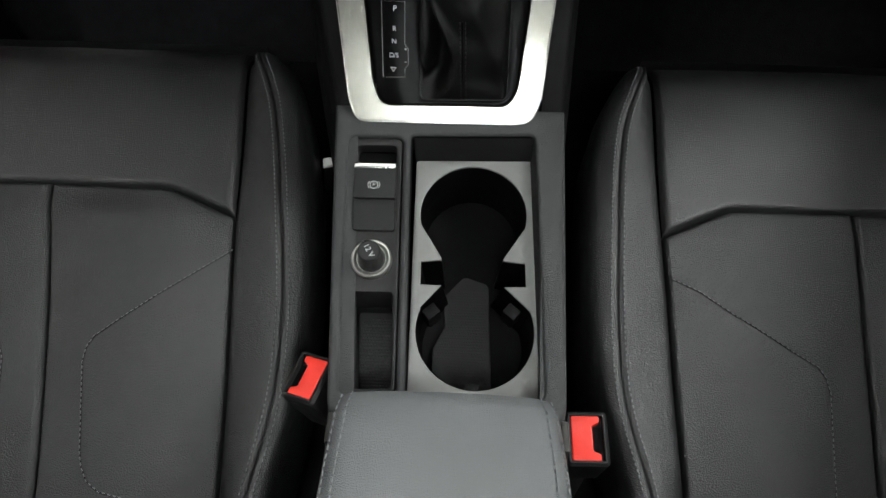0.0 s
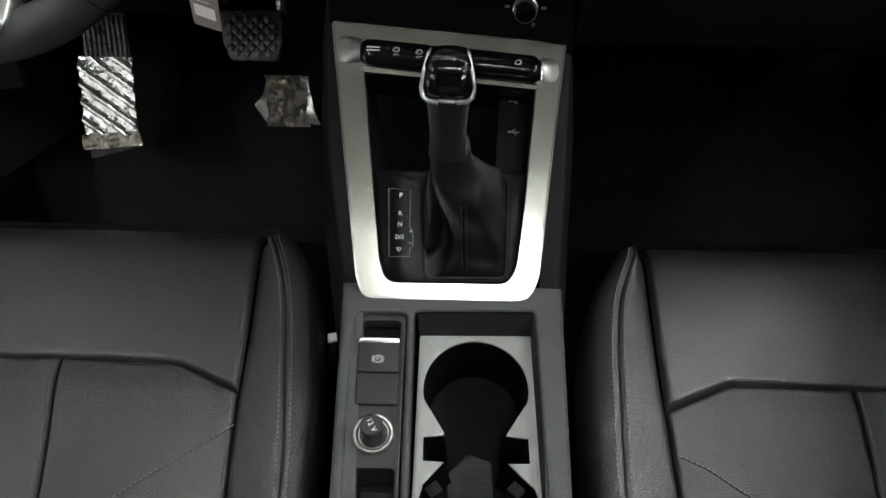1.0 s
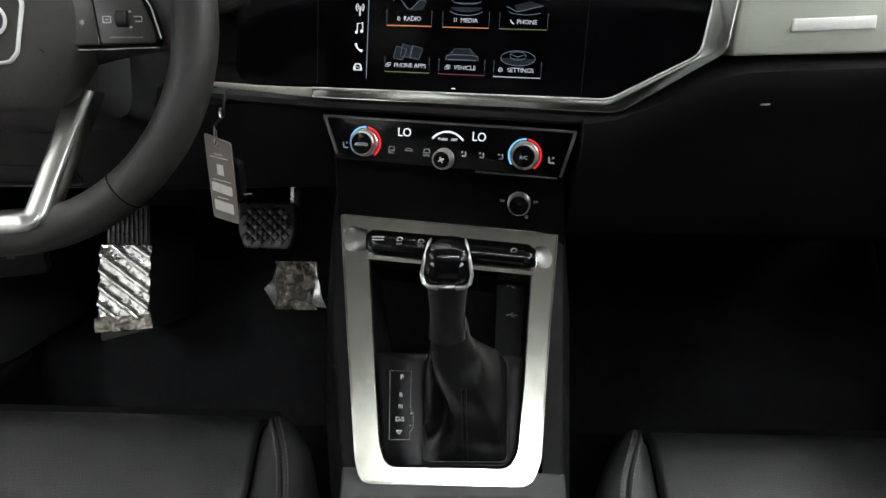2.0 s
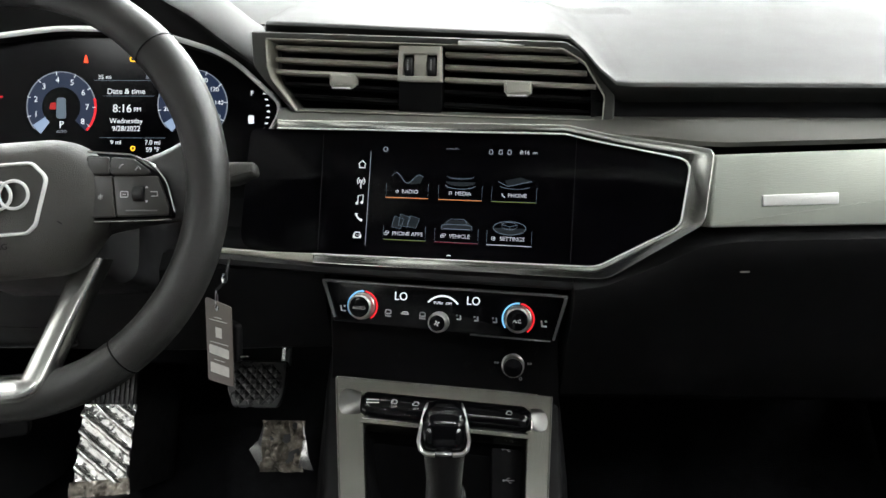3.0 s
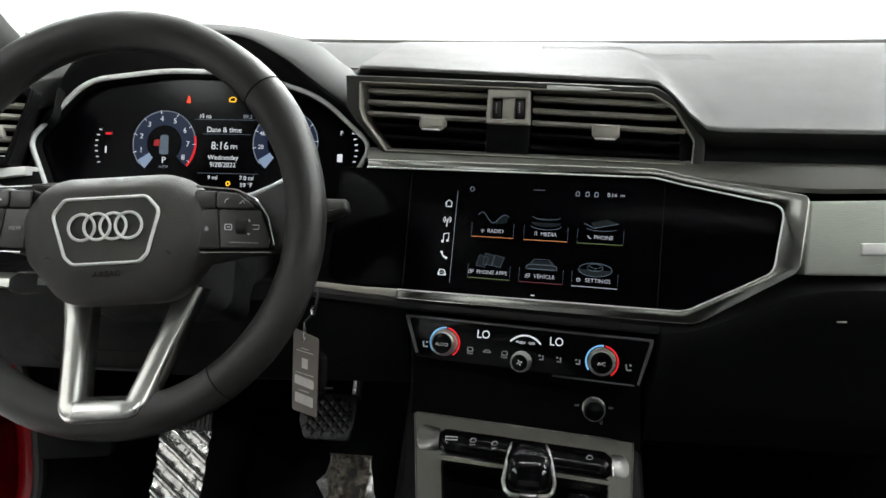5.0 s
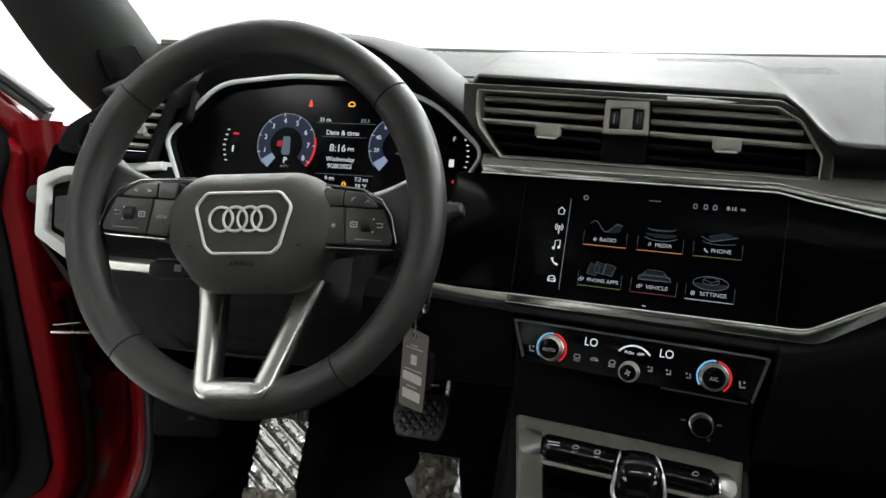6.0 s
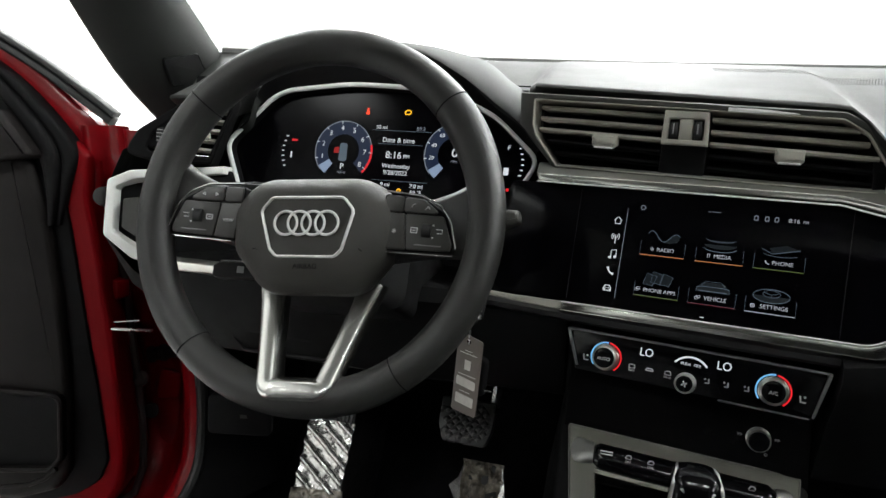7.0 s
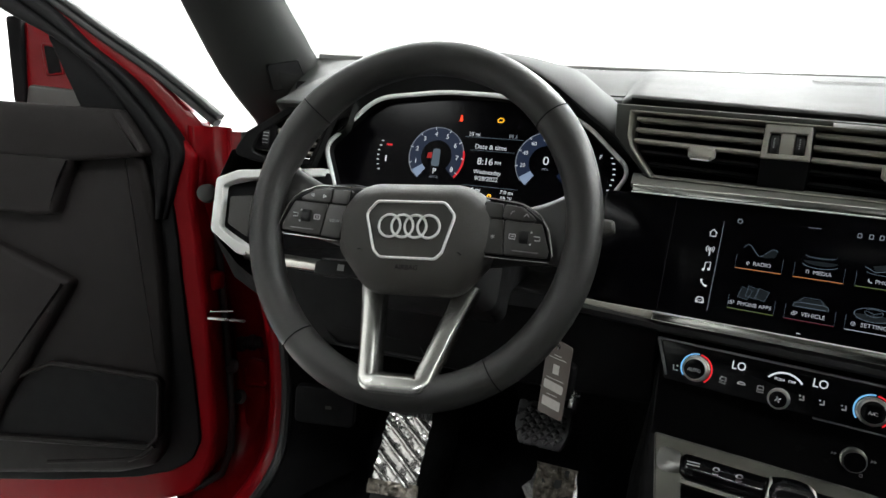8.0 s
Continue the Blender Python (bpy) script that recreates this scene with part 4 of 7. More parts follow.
# switch module
part("switch_floor", plate(offset(sw, -0.0008), [rpoly([(-0.0655, -0.0265), (-0.0325, -0.0260), (-0.0315, -0.0480), (-0.0665, -0.0480)], 0.004, 3), rpoly([(-0.0640, -0.1580), (-0.0278, -0.1570), (-0.0240, -0.2330), (-0.0545, -0.2340)], 0.004, 4)], -0.003, 0.012, 0.0015), PLASTIC, CON, "switch panel", m=DK)
part("pull_recess", slab(rpoly([(-0.0665, -0.025), (-0.0315, -0.0245), (-0.0305, -0.049), (-0.0675, -0.049)], 0.002, 2), -0.03, -0.02, 0), DARK, CON, m=DK)
bm = slab(rpoly([(-0.0668, -0.0470), (-0.0312, -0.0465), (-0.0306, -0.0770), (-0.0660, -0.0775)], 0.0015, 3), -0.012, 0.0005, 0.001)
b1 = part("brake_switch", bm, PLASTIC, CON, "parking brake switch", m=DK)
part("switch_lip", slab(rpoly([(-0.0668, -0.0462), (-0.0312, -0.0457), (-0.0312, -0.0510), (-0.0668, -0.0515)], 0.001, 2), 0.0, 0.003, 0.001), BRIGHT, b1, "bright switch lip")
bm = arcband(-0.0490, -0.0655, 0.0030, 0.0036, 0, 359, 0.0006, 0.0009, 24)
arcband(-0.0490, -0.0655, 0.0046, 0.0051, -40, 40, 0.0006, 0.0009, 8, bm)
arcband(-0.0490, -0.0655, 0.0046, 0.0051, 140, 220, 0.0006, 0.0009, 8, bm)
part("brake_symbol", bm, PRINTW, b1)
words("brake_letter", "P", 0.0048, PRINTW, b1, -0.0490, -0.0655, 0.0008)
bm = slab(rpoly([(-0.0660, -0.0783), (-0.0306, -0.0778), (-0.0290, -0.1058), (-0.0640, -0.1063)], [0.0015, 0.0015, 0.003, 0.003], 3), -0.012, 0.0, 0.001)
part("blank_switch", bm, PLASTIC, CON, "blank switch", m=DK)
# The 12 V knob: a dark cylinder in a chrome ring.
SB = part("twelve_volt_knob", lathe([(0.0165, -0.003), (0.0165, 0.001), (0.0155, 0.0022), (0.0140, 0.0024), (0.0128, 0.0010), (0.0122, 0.0005)], 44), CHROME, CON, "chrome-ringed knob", m=DK @ pose(-0.0462, -0.1311, 0))
part("knob_body", lathe([(0.0115, 0.0), (0.0100, 0.004), (0.0094, 0.014), (0.0090, 0.0190), (0.0078, 0.0202), (0.0002, 0.0200)], 36), PLASTIC, SB)
words("knob_mark", "12 V", 0.0062, PRINTW, SB, 0.0, 0.0, 0.0203, rot=-60)
part("tray_floor", slab(rpoly([(-0.0650, -0.156), (-0.0270, -0.155), (-0.0235, -0.235), (-0.0555, -0.236)], 0.004, 3), -0.050, -0.040, 0), DARK, CON, m=DK)
tr = rpoly([(-0.0640, -0.1580), (-0.0278, -0.1570), (-0.0240, -0.2330), (-0.0545, -0.2340)], 0.004, 4)
part("tray_wall", loft([[(x, y, -0.004) for x, y in tr], [(x, y, -0.042) for x, y in offset(tr, -0.003)]]), PLASTIC, CON, m=DK)
bm = bmesh.new()
for i in range(11):
    for j in range(24):
        x, y = -0.0535 + i * 0.0025 + (0.00125 if j % 2 else 0), -0.2310 + j * 0.0026
        lathe([(0.0009, 0), (0.0006, 0.0005)], 6, bm, x, y)
part("rubber_mat", slab(rpoly([(-0.0575, -0.165), (-0.0290, -0.165), (-0.0255, -0.2325), (-0.0545, -0.2325)], 0.003, 3), -0.041, -0.0385, 0.001), RUBBER, CON, "dimpled rubber mat", m=DK)
tagged(part("mat_relief", bm, DECKP, CON, m=DK @ pose(0, 0, -0.0385)), kind="stuff")
# cup holder: pale plate with a double round opening
c1, c2 = (0.0352, -0.0830), (0.0385, -0.1835)
cup = (arc(c1[0], c1[1], 0.0448, -14, 194, 28) + [(0.0095, -0.1225), (0.0095, -0.1250), (-0.0072, -0.1268), (-0.0065, -0.1462), (0.0105, -0.1465), (-0.0068, -0.1665)]
       + arc(c2[0], c2[1], 0.0472, 158, 382, 30) + [(0.0615, -0.1462), (0.0790, -0.1455), (0.0785, -0.1255), (0.0605, -0.1240), (0.0605, -0.1225)])
part("cup_plate", plate(rpoly([(-0.0155, -0.034), (0.0845, -0.031), (0.0905, -0.2385), (-0.0125, -0.2385)], 0.003, 3), [cup], -0.014, 0.006, 0.0008), CUPPLATE, CON, "satin grey cup plate", m=DK)
wl = [[(x, y, -0.003) for x, y in cu]]
wl.append([(x, y, -0.024) for x, y in offset(cu, -0.0005)])
# Near-black walls and slope carry the shade above the cups.
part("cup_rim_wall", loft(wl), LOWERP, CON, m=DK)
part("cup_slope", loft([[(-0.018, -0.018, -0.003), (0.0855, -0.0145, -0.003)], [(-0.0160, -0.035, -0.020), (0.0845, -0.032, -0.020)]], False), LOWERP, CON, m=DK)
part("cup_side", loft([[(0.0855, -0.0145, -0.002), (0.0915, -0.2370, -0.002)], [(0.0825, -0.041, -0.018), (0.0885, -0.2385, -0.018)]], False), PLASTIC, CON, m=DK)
# Cup wall and floor are coloured black for the shade inside.
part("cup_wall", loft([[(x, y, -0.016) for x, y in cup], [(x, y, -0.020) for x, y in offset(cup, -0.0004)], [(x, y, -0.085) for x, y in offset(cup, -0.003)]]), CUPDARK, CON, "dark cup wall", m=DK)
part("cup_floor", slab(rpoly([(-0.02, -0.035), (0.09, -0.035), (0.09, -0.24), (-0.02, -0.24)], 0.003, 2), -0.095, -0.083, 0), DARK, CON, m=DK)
bm = slab(rpoly([(0.012, -0.138), (0.030, -0.118), (0.052, -0.125), (0.056, -0.225), (0.030, -0.232), (0.004, -0.205), (0.004, -0.185), (0.014, -0.165)], 0.006, 4), -0.083, -0.078, 0.001)
part("cup_mat", bm, RUBBER, CON, "textured rubber mat", m=DK)
bm = bmesh.new()
for i in range(20):
    for j in range(38):
        x, y = 0.0055 + i * 0.0025 + (0.00125 if j % 2 else 0), -0.226 + j * 0.0026
        if 0.016 - 0.012 * max(0, min(1, (-0.165 - y) / 0.02)) < x < 0.051 and y < -0.13 and x - 0.004 > (-0.205 - y) * 1.0:
            lathe([(0.0008, 0), (0.0005, 0.0004)], 5, bm, x, y)
tagged(part("mat_relief", bm, RUBBER, CON, m=DK @ pose(0, 0, -0.078)), kind="stuff")
for x, y, a in ((0.001, -0.165, 40), (0.0700, -0.163, -40), (0.037, -0.2265, 0)):
    part("cup_clip", box(-0.006, 0.006, -0.008, 0.002, -0.045, -0.018, 0.001), LOWERP, CON, "spring clip", m=DK @ pose(x, y, 0, 0, 0, a))
# aluminium surround of the selector
so = rpoly([(-0.1060, 0.2505), (-0.0917, 0.1385), (-0.0750, 0.0165), (-0.0690, -0.0035), (0.0815, -0.0020), (0.0895, 0.0205), (0.1005, 0.1429), (0.1097, 0.2330)], [0.003, 0.03, 0.03, 0.018, 0.018, 0.03, 0.03, 0.003], 6)
si = rpoly([(-0.0750, 0.2055), (-0.0640, 0.1120), (-0.0540, 0.0300), (-0.0475, 0.0108), (0.0620, 0.0122), (0.0692, 0.0275), (0.0755, 0.0890), (0.0835, 0.1930)], [0.006, 0.03, 0.03, 0.018, 0.018, 0.03, 0.03, 0.006], 6)
part("selector_surround", ringslab(so, si, -0.02, 0.004, 0.0009), SURROUND, CON, "satin aluminium surround", m=TR, smooth=25)
part("surround_edge", ringslab(offset(so, 0.0010), so, -0.02, 0.0034, 0.0003), BRIGHT, CON, m=TR)
# Floor and walls blacker than plastic: the deep recess's shade is in the colour.
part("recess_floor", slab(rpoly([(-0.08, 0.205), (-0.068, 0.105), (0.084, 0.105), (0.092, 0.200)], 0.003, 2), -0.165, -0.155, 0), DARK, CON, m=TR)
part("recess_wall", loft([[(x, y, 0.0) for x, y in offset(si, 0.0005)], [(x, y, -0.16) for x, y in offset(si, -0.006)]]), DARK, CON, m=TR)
part("socket_plate", slab(rpoly([(0.050, 0.120), (0.078, 0.119), (0.085, 0.203), (0.052, 0.205)], 0.002, 2), -0.16, -0.045, 0.001), DARK, CON, "panel with two sockets", m=TR @ pose(0, 0, 0))
for y in (0.162, 0.193):
    bm = tube([(0.063, y, 0), (0.0735, y, 0)], 0.00045, 5)
    tube([(0.0655, y, 0), (0.0675, y + 0.0022, 0), (0.0695, y + 0.0022, 0)], 0.0004, 5, bm=bm)
    tube([(0.0670, y, 0), (0.0690, y - 0.0022, 0), (0.0710, y - 0.0022, 0)], 0.0004, 5, bm=bm)
    lathe([(0.0010, 0), (0.0010, 0.0004), (0.0001, 0.0004)], 10, bm, 0.063, y)
    part("socket_mark", bm, PRINTG, CON, m=TR @ pose(0, 0, -0.0447))
part("selector_plate", plate(rpoly([(-0.0640, 0.114), (-0.0538, 0.0300), (-0.0472, 0.0110), (0.0618, 0.0124), (0.0690, 0.0275), (0.0775, 0.114)], [0.002, 0.03, 0.018, 0.018, 0.03, 0.002], 6), [rpoly([(-0.0150, 0.110), (-0.0150, 0.0155), (0.0610, 0.0170), (0.0615, 0.110)], 0.007, 4)], -0.003, 0.008, 0.001), PLATEP, CON, "black selector plate", m=TR)
GP = part("gear_pattern", tube([(-0.0490, 0.0965, 0), (-0.0290, 0.0965, 0), (-0.0285, 0.062, 0), (-0.0255, 0.058, 0), (-0.0250, 0.045, 0), (-0.0280, 0.041, 0), (-0.0275, 0.0345, 0), (-0.0465, 0.0340, 0)], 0.00022, 5, True), PRINTG, CON, "thin pattern outline", m=TR @ pose(0, 0, -0.0028))
for body, y, s, mt in (("P", 0.0905, 0.0062, E_WHITE), ("R", 0.0740, 0.0055, E_BACKLIT), ("N", 0.0638, 0.0055, E_BACKLIT), ("D/S", 0.0522, 0.0055, E_BACKLIT)):
    words("gear_text", body, s, mt, GP, -0.0375, y, 0.0003)
words("gear_text", "+", 0.005, PRINTW, GP, -0.0275, 0.0575, 0.0003)
words("gear_text", "-", 0.006, PRINTW, GP, -0.0275, 0.0475, 0.0003)
part("triangle_mark", ringslab([(-0.0405, 0.0425), (-0.0350, 0.0425), (-0.0378, 0.0385)], [(-0.0392, 0.0418), (-0.0363, 0.0418), (-0.0378, 0.0396)], 0.0, 0.0004, 0.0001), PRINTW, GP)
# button bar across the top of the surround
def bar_y(x):
    return 0.2225 - 0.085 * (x + 0.08)


bar_rows = []
for k in range(25):
    x = lerp(-0.0795, 0.0885, k / 24)
    e = min(1.0, (1 - abs(2 * k / 24 - 1)) * 9)
    sc = 0.62 + 0.38 * math.sqrt(max(0.0, 1 - (1 - e) ** 2))
    bar_rows.append([(x, bar_y(x) + 0.0135 * sc * math.cos(a), 0.0015 + 0.0115 * sc * math.sin(a)) for a in [i * math.pi / 10 for i in range(20)]])
BAR = part("button_bar", loft(bar_rows, True, True, True), GLOSS, CON, "gloss black button bar", m=TR, smooth=60)
part("bar_edge", tube([(x, bar_y(x) - 0.0138, 0.0042) for x in (-0.076, -0.03, 0.03, 0.084)], 0.0009, 8), BRIGHT, BAR)
part("bar_lip", loft([[(x, bar_y(x) - 0.010, 0.004), (x, bar_y(x) - 0.0185, 0.0048), (x, bar_y(x) - 0.0195, 0.003), (x, bar_y(x) - 0.0195, -0.02)] for x in (-0.077, 0.0, 0.086)], False), SURROUND, BAR, "aluminium lip")
for xs_, ks in (((-0.0785, -0.0815, -0.0865, -0.0935, -0.1010), ((0.0118, 0.0108), (0.0122, 0.0098), (0.0138, 0.0076), (0.0170, 0.0056), (0.0215, 0.0040))), ((0.0880, 0.0900, 0.0935, 0.0985, 0.1040), ((0.0115, 0.0085), (0.0120, 0.0074), (0.0140, 0.0060), (0.0165, 0.0050), (0.0190, 0.0040)))):
    rows = [[(x, bar_y(x) + 0.001 + w * math.cos(a), h * max(0.0, math.sin(a)) ** 0.8 - (0.004 if math.sin(a) < -0.01 else 0.0)) for a in [i * math.pi / 12 for i in range(24)]] for x, (w, h) in zip(xs_, ks)]
    part("bar_end", loft(rows, True, True, True), FLARE, BAR, "satin aluminium flare beside the buttons", smooth=60)
part("end_edge", box(0.0868, 0.0882, bar_y(0.0875) - 0.010, bar_y(0.0875) + 0.002, 0.006, 0.0105, 0.0005), BRIGHT, BAR)
for k, x in enumerate((-0.066, -0.045, -0.024, 0.066)):
    y = bar_y(x) + 0.001
    bm = bmesh.new()
    if k == 0:
        for d in (0, 1):
            box(x - 0.006, x + 0.006, y + 0.0009 - d * 0.0028, y + 0.0021 - d * 0.0028, 0, 0.0003, 0, bm)
    else:
        tube([(x - 0.003, y, 0.0002), (x - 0.001, y + 0.003, 0.0002), (x + 0.002, y + 0.003, 0.0002), (x + 0.003, y + 0.0005, 0.0002)], 0.0006, 5, bm=bm)
        tube([(x - 0.0025, y - 0.0005, 0.0002), (x + 0.0025, y - 0.0005, 0.0002)], 0.0004, 5, bm=bm)
    ob = part("button_mark", bm, PRINTG, BAR, m=pose(0, 0, 0.0127))
    if k in (1, 2):
        words("button_text", "OFF", 0.0034, PRINTG, BAR, x, y - 0.0032, 0.0127)

# ---- gear selector ----
GEAR = thing("gear_selector", "gear selector with a silver-trimmed black knob and pleated leather boot", "gear lever")
kc = Vector((0.006, 0.572, 1.010))


def resample(pts, n):
    pts = [Vector(p) for p in pts] + [Vector(pts[0])]
    seg = [(b - a).length for a, b in zip(pts, pts[1:])]
    out, k, acc = [], 0, 0.0
    for i in range(n):
        d = sum(seg) * i / n
        while acc + seg[k] < d:
            acc += seg[k]
            k += 1
        out.append(pts[k].lerp(pts[k + 1], (d - acc) / max(seg[k], 1e-9)))
    return out


mouth = resample(rpoly([(-0.0140, 0.109), (-0.0140, 0.0165), (0.0600, 0.0180), (0.0605, 0.109)], 0.007, 6), 132)
rings, seam_pts = [], []
for j in range(47):
    t = j / 46
    cx, cy, cz = lerp(0.0232, 0.0075, curve1(t, (0, 0), (0.3, 0.22), (0.6, 0.75), (1, 1))), lerp(0.0625, 0.1245, t), lerp(-0.004, 0.066, t)
    hx = curve1(t, (0, 0.0370), (0.22, 0.0365), (0.45, 0.0300), (0.70, 0.0205), (0.85, 0.0170), (1, 0.0165))
    hy = curve1(t, (0, 0.0460), (0.25, 0.0410), (0.5, 0.0300), (0.75, 0.0200), (1, 0.0165))
    ring = []
    xr = curve1(t, (0, 0.0), (0.2, 0.0110), (0.38, 0.0135), (0.55, 0.0060), (0.72, -0.0060), (1, -0.02))
    on = min(1, t * 7) * max(0.0, min(1, (0.85 - t) * 4))
    for p in mouth:
        bx, by = (p.x - 0.0232) / 0.0370, (p.y - 0.0625) / 0.0460
        r = math.hypot(bx, by)
        k = min(1, t * 1.3)
        bx, by = lerp(bx, bx / r, k), lerp(by, by / r, k)
        x, y, z = cx + bx * hx, cy + by * hy, cz
        if by < 0.6:
            f = on * min(1, (0.6 - by) * 3)
            g = math.exp(-((x - xr) / 0.0042) ** 2)
            pit = math.exp(-((x - xr + 0.0135) / 0.0085) ** 2)
            y += f * (-0.0050 * g + 0.0130 * pit)
            z += f * (0.0050 * g - 0.0120 * pit)
            x += f * 0.0050 * pit
            # slack creases over the right half
            c = math.sin(55 * (x - 0.02) + 9.0 * t + 1.4) * math.exp(-((x - 0.043) / 0.016) ** 2)
            y += -f * 0.0022 * c
            z += f * 0.0022 * c
        ring.append((x, y, z + 0.0012 * math.sin(19 * t + 3 * bx) * on))
    rings.append(ring)
    if t < 0.62:
        xs = lerp(0.0235, 0.0185, t)
        front = [q for q, p in zip(ring, mouth) if p.y < 0.06]
        q = min(front, key=lambda v: abs(v[0] - xs))
        seam_pts.append(Vector((xs, q[1], q[2])))
part("boot", loft(rings, True, False, True), BOOTSKIN, GEAR, "pleated black leather boot", m=TR, smooth=80)
part("boot_seam", tube([p + Vector((0, -0.0002, 0.0002)) for p in seam_pts], 0.0007, 6), DARK, GEAR, m=TR)
tagged(part("boot_stitching", stitches([[p + Vector((d, -0.0006, 0.0006)) for p in seam_pts] for d in (-0.0022, 0.0022)], 0.0024, 0.0018, 0.0004), DARKTHREAD, GEAR, m=TR), kind="stuff")
part("boot_frame", ringslab(rpoly([(-0.0152, 0.1102), (-0.0152, 0.0153), (0.0612, 0.0168), (0.0617, 0.1102)], 0.007, 5), rpoly([(-0.0140, 0.109), (-0.0140, 0.0165), (0.0600, 0.0180), (0.0605, 0.109)], 0.006, 5), -0.01, -0.0015, 0.0004), PLASTIC, GEAR, m=TR)
neck = lathe([(0.0175, -0.062), (0.0165, -0.040), (0.0185, -0.022), (0.0205, -0.008)], 28)
part("neck", neck, BOOTSKIN, GEAR, m=Matrix.Translation(kc) @ pose(0, 0, -0.005, -8, 0, 0) @ Matrix.Diagonal((0.88, 0.88, 1, 1)))
rings = []
for z, w, d in ((-0.0115, 0.0185, 0.019), (-0.0085, 0.0215, 0.022), (0.0, 0.0228, 0.0245), (0.010, 0.0222, 0.0245), (0.018, 0.0205, 0.0225), (0.024, 0.0165, 0.018), (0.027, 0.009, 0.010)):
    rings.append([(x, y, z) for x, y in rpoly([(-w, -d), (w, -d), (w, d), (-w, d)], min(w, d) * 0.62, 6)])
KN = part("knob", loft(rings, True, True, True), GLOSS, GEAR, "gloss black knob", m=Matrix.Translation(kc) @ pose(0, 0, -0.005, -8, 0, 0) @ Matrix.Diagonal((0.88, 0.90, 0.92, 1)), smooth=60)
for s in (-1, 1):
    part("knob_side", tube([(s * 0.0080, -0.0232, -0.0108), (s * 0.0165, -0.0222, -0.0102), (s * 0.0212, -0.0212, -0.0070), (s * 0.0228, -0.0215, 0.001), (s * 0.0205, -0.018, 0.014), (s * 0.0175, -0.004, 0.0235), (s * 0.016, 0.012, 0.023)], lambda t: 0.0023 - 0.0010 * t, 10), CHROME, KN, "bright side trim")
    part("knob_window", slab(rpoly([(-0.0035 * s, -0.005), (0.0035 * s, -0.001), (0.0030 * s, 0.006)], 0.0012, 3), 0, 0.0010, 0.0004), BEZEL, KN, m=pose(s * 0.0125, -0.0225, 0.012, 62, 0, s * 25))
part("knob_collar", tube([(0.0212 * math.cos(a), 0.0222 * math.sin(a), -0.0105) for a in [i * math.pi / 16 for i in range(32)]], 0.0020, 8, True), BEZEL, KN, "silver collar")

# ---- armrest ----
ARM = thing("armrest", "grey-black stitched armrest lid at the rear of the console", "armrest")
rings = []
for y, zo, w0, w1 in ((0.292, -0.030, -0.044, 0.080), (0.2935, -0.016, -0.050, 0.086), (0.288, -0.004, -0.053, 0.0895), (0.276, 0.001, -0.055, 0.0925), (0.24, 0.002, -0.0575, 0.096), (0.16, 0.003, -0.0605, 0.101), (0.04, 0.004, -0.062, 0.103), (-0.10, 0.004, -0.062, 0.103)):
    z = 0.796 + zo
    rings.append([(w0 - 0.006, y, z - 0.045), (w0 - 0.005, y, z - 0.020), (w0, y, z - 0.007), (w0 + 0.007, y, z - 0.0015), (w0 + 0.02, y, z + 0.001), (lerp(w0, w1, 0.3), y, z + 0.003), (lerp(w0, w1, 0.5), y, z + 0.0035), (lerp(w0, w1, 0.7), y, z + 0.003),
                  (w1 - 0.02, y, z + 0.001), (w1 - 0.007, y, z - 0.0015), (w1, y, z - 0.007), (w1 + 0.005, y, z - 0.020), (w1 + 0.006, y, z - 0.045)])
part("lid", loft(rings, True, True, True), ARMSKIN, ARM, "padded lid", smooth=70)
lines = []
for r_i, dx in ((3, -0.0004), (2, -0.0012), (9, 0.0004), (10, 0.0012)):
    lines.append([Vector(r[r_i]) + Vector((dx, 0, 0.0009)) for r in rings[2:]])
tagged(part("stitching", stitches(lines), THREAD, ARM, "pale double stitching"), kind="stuff")
for x in (-0.064, 0.1035):
    part("hinge_cap", box(x - 0.003, x + 0.003, 0.262, 0.285, 0.742, 0.762, 0.002), VENTFRAME, ARM)
bm = box(-0.066, 0.106, -0.12, 0.285, 0.46, 0.752, 0.004)
part("box", bm, PLASTIC, ARM, smooth=0)


# ---- seat belt buckles ----
def buckle(m):
    b = thing("seat_belt_buckle", "black seat belt buckle with a red release button", "buckle", m, "seat belt buckles")
    o = rpoly([(-0.0155, -0.020), (0.0155, -0.020), (0.0155, 0.020), (-0.0155, 0.020)], 0.004, 4)
    rings = [[(x, y, -0.06) for x, y in offset(o, -0.003)], [(x, y, -0.003) for x, y in o], [(x, y, 0.0) for x, y in offset(o, -0.002)], [(x, y, 0.0) for x, y in offset(o, -0.0035)], [(x, y, -0.006) for x, y in offset(o, -0.004)]]
    part("body", loft(rings, True, True, True), PLASTIC, b)
    part("button", slab(rpoly([(-0.0115, -0.0165), (0.0095, -0.0165), (0.0095, -0.0115), (0.004, -0.009), (0.004, 0.009), (0.0095, 0.0115), (0.0095, 0.0165), (-0.0115, 0.0165)], 0.0015, 3), -0.008, -0.0005, 0.0012), BUCKLERED, b, "red release button")
    part("slot", box(0.0045, 0.0115, -0.009, 0.009, -0.0075, -0.0052, 0), DARK, b)
    part("stalk", box(-0.010, 0.010, -0.008, 0.008, -0.28, -0.055, 0.002), RUBBER, b)
    return b


buckle(pose(-0.0905, 0.319, 0.745, -4, 12, 160))
buckle(pose(0.1222, 0.279, 0.745, 6, -4, 0))


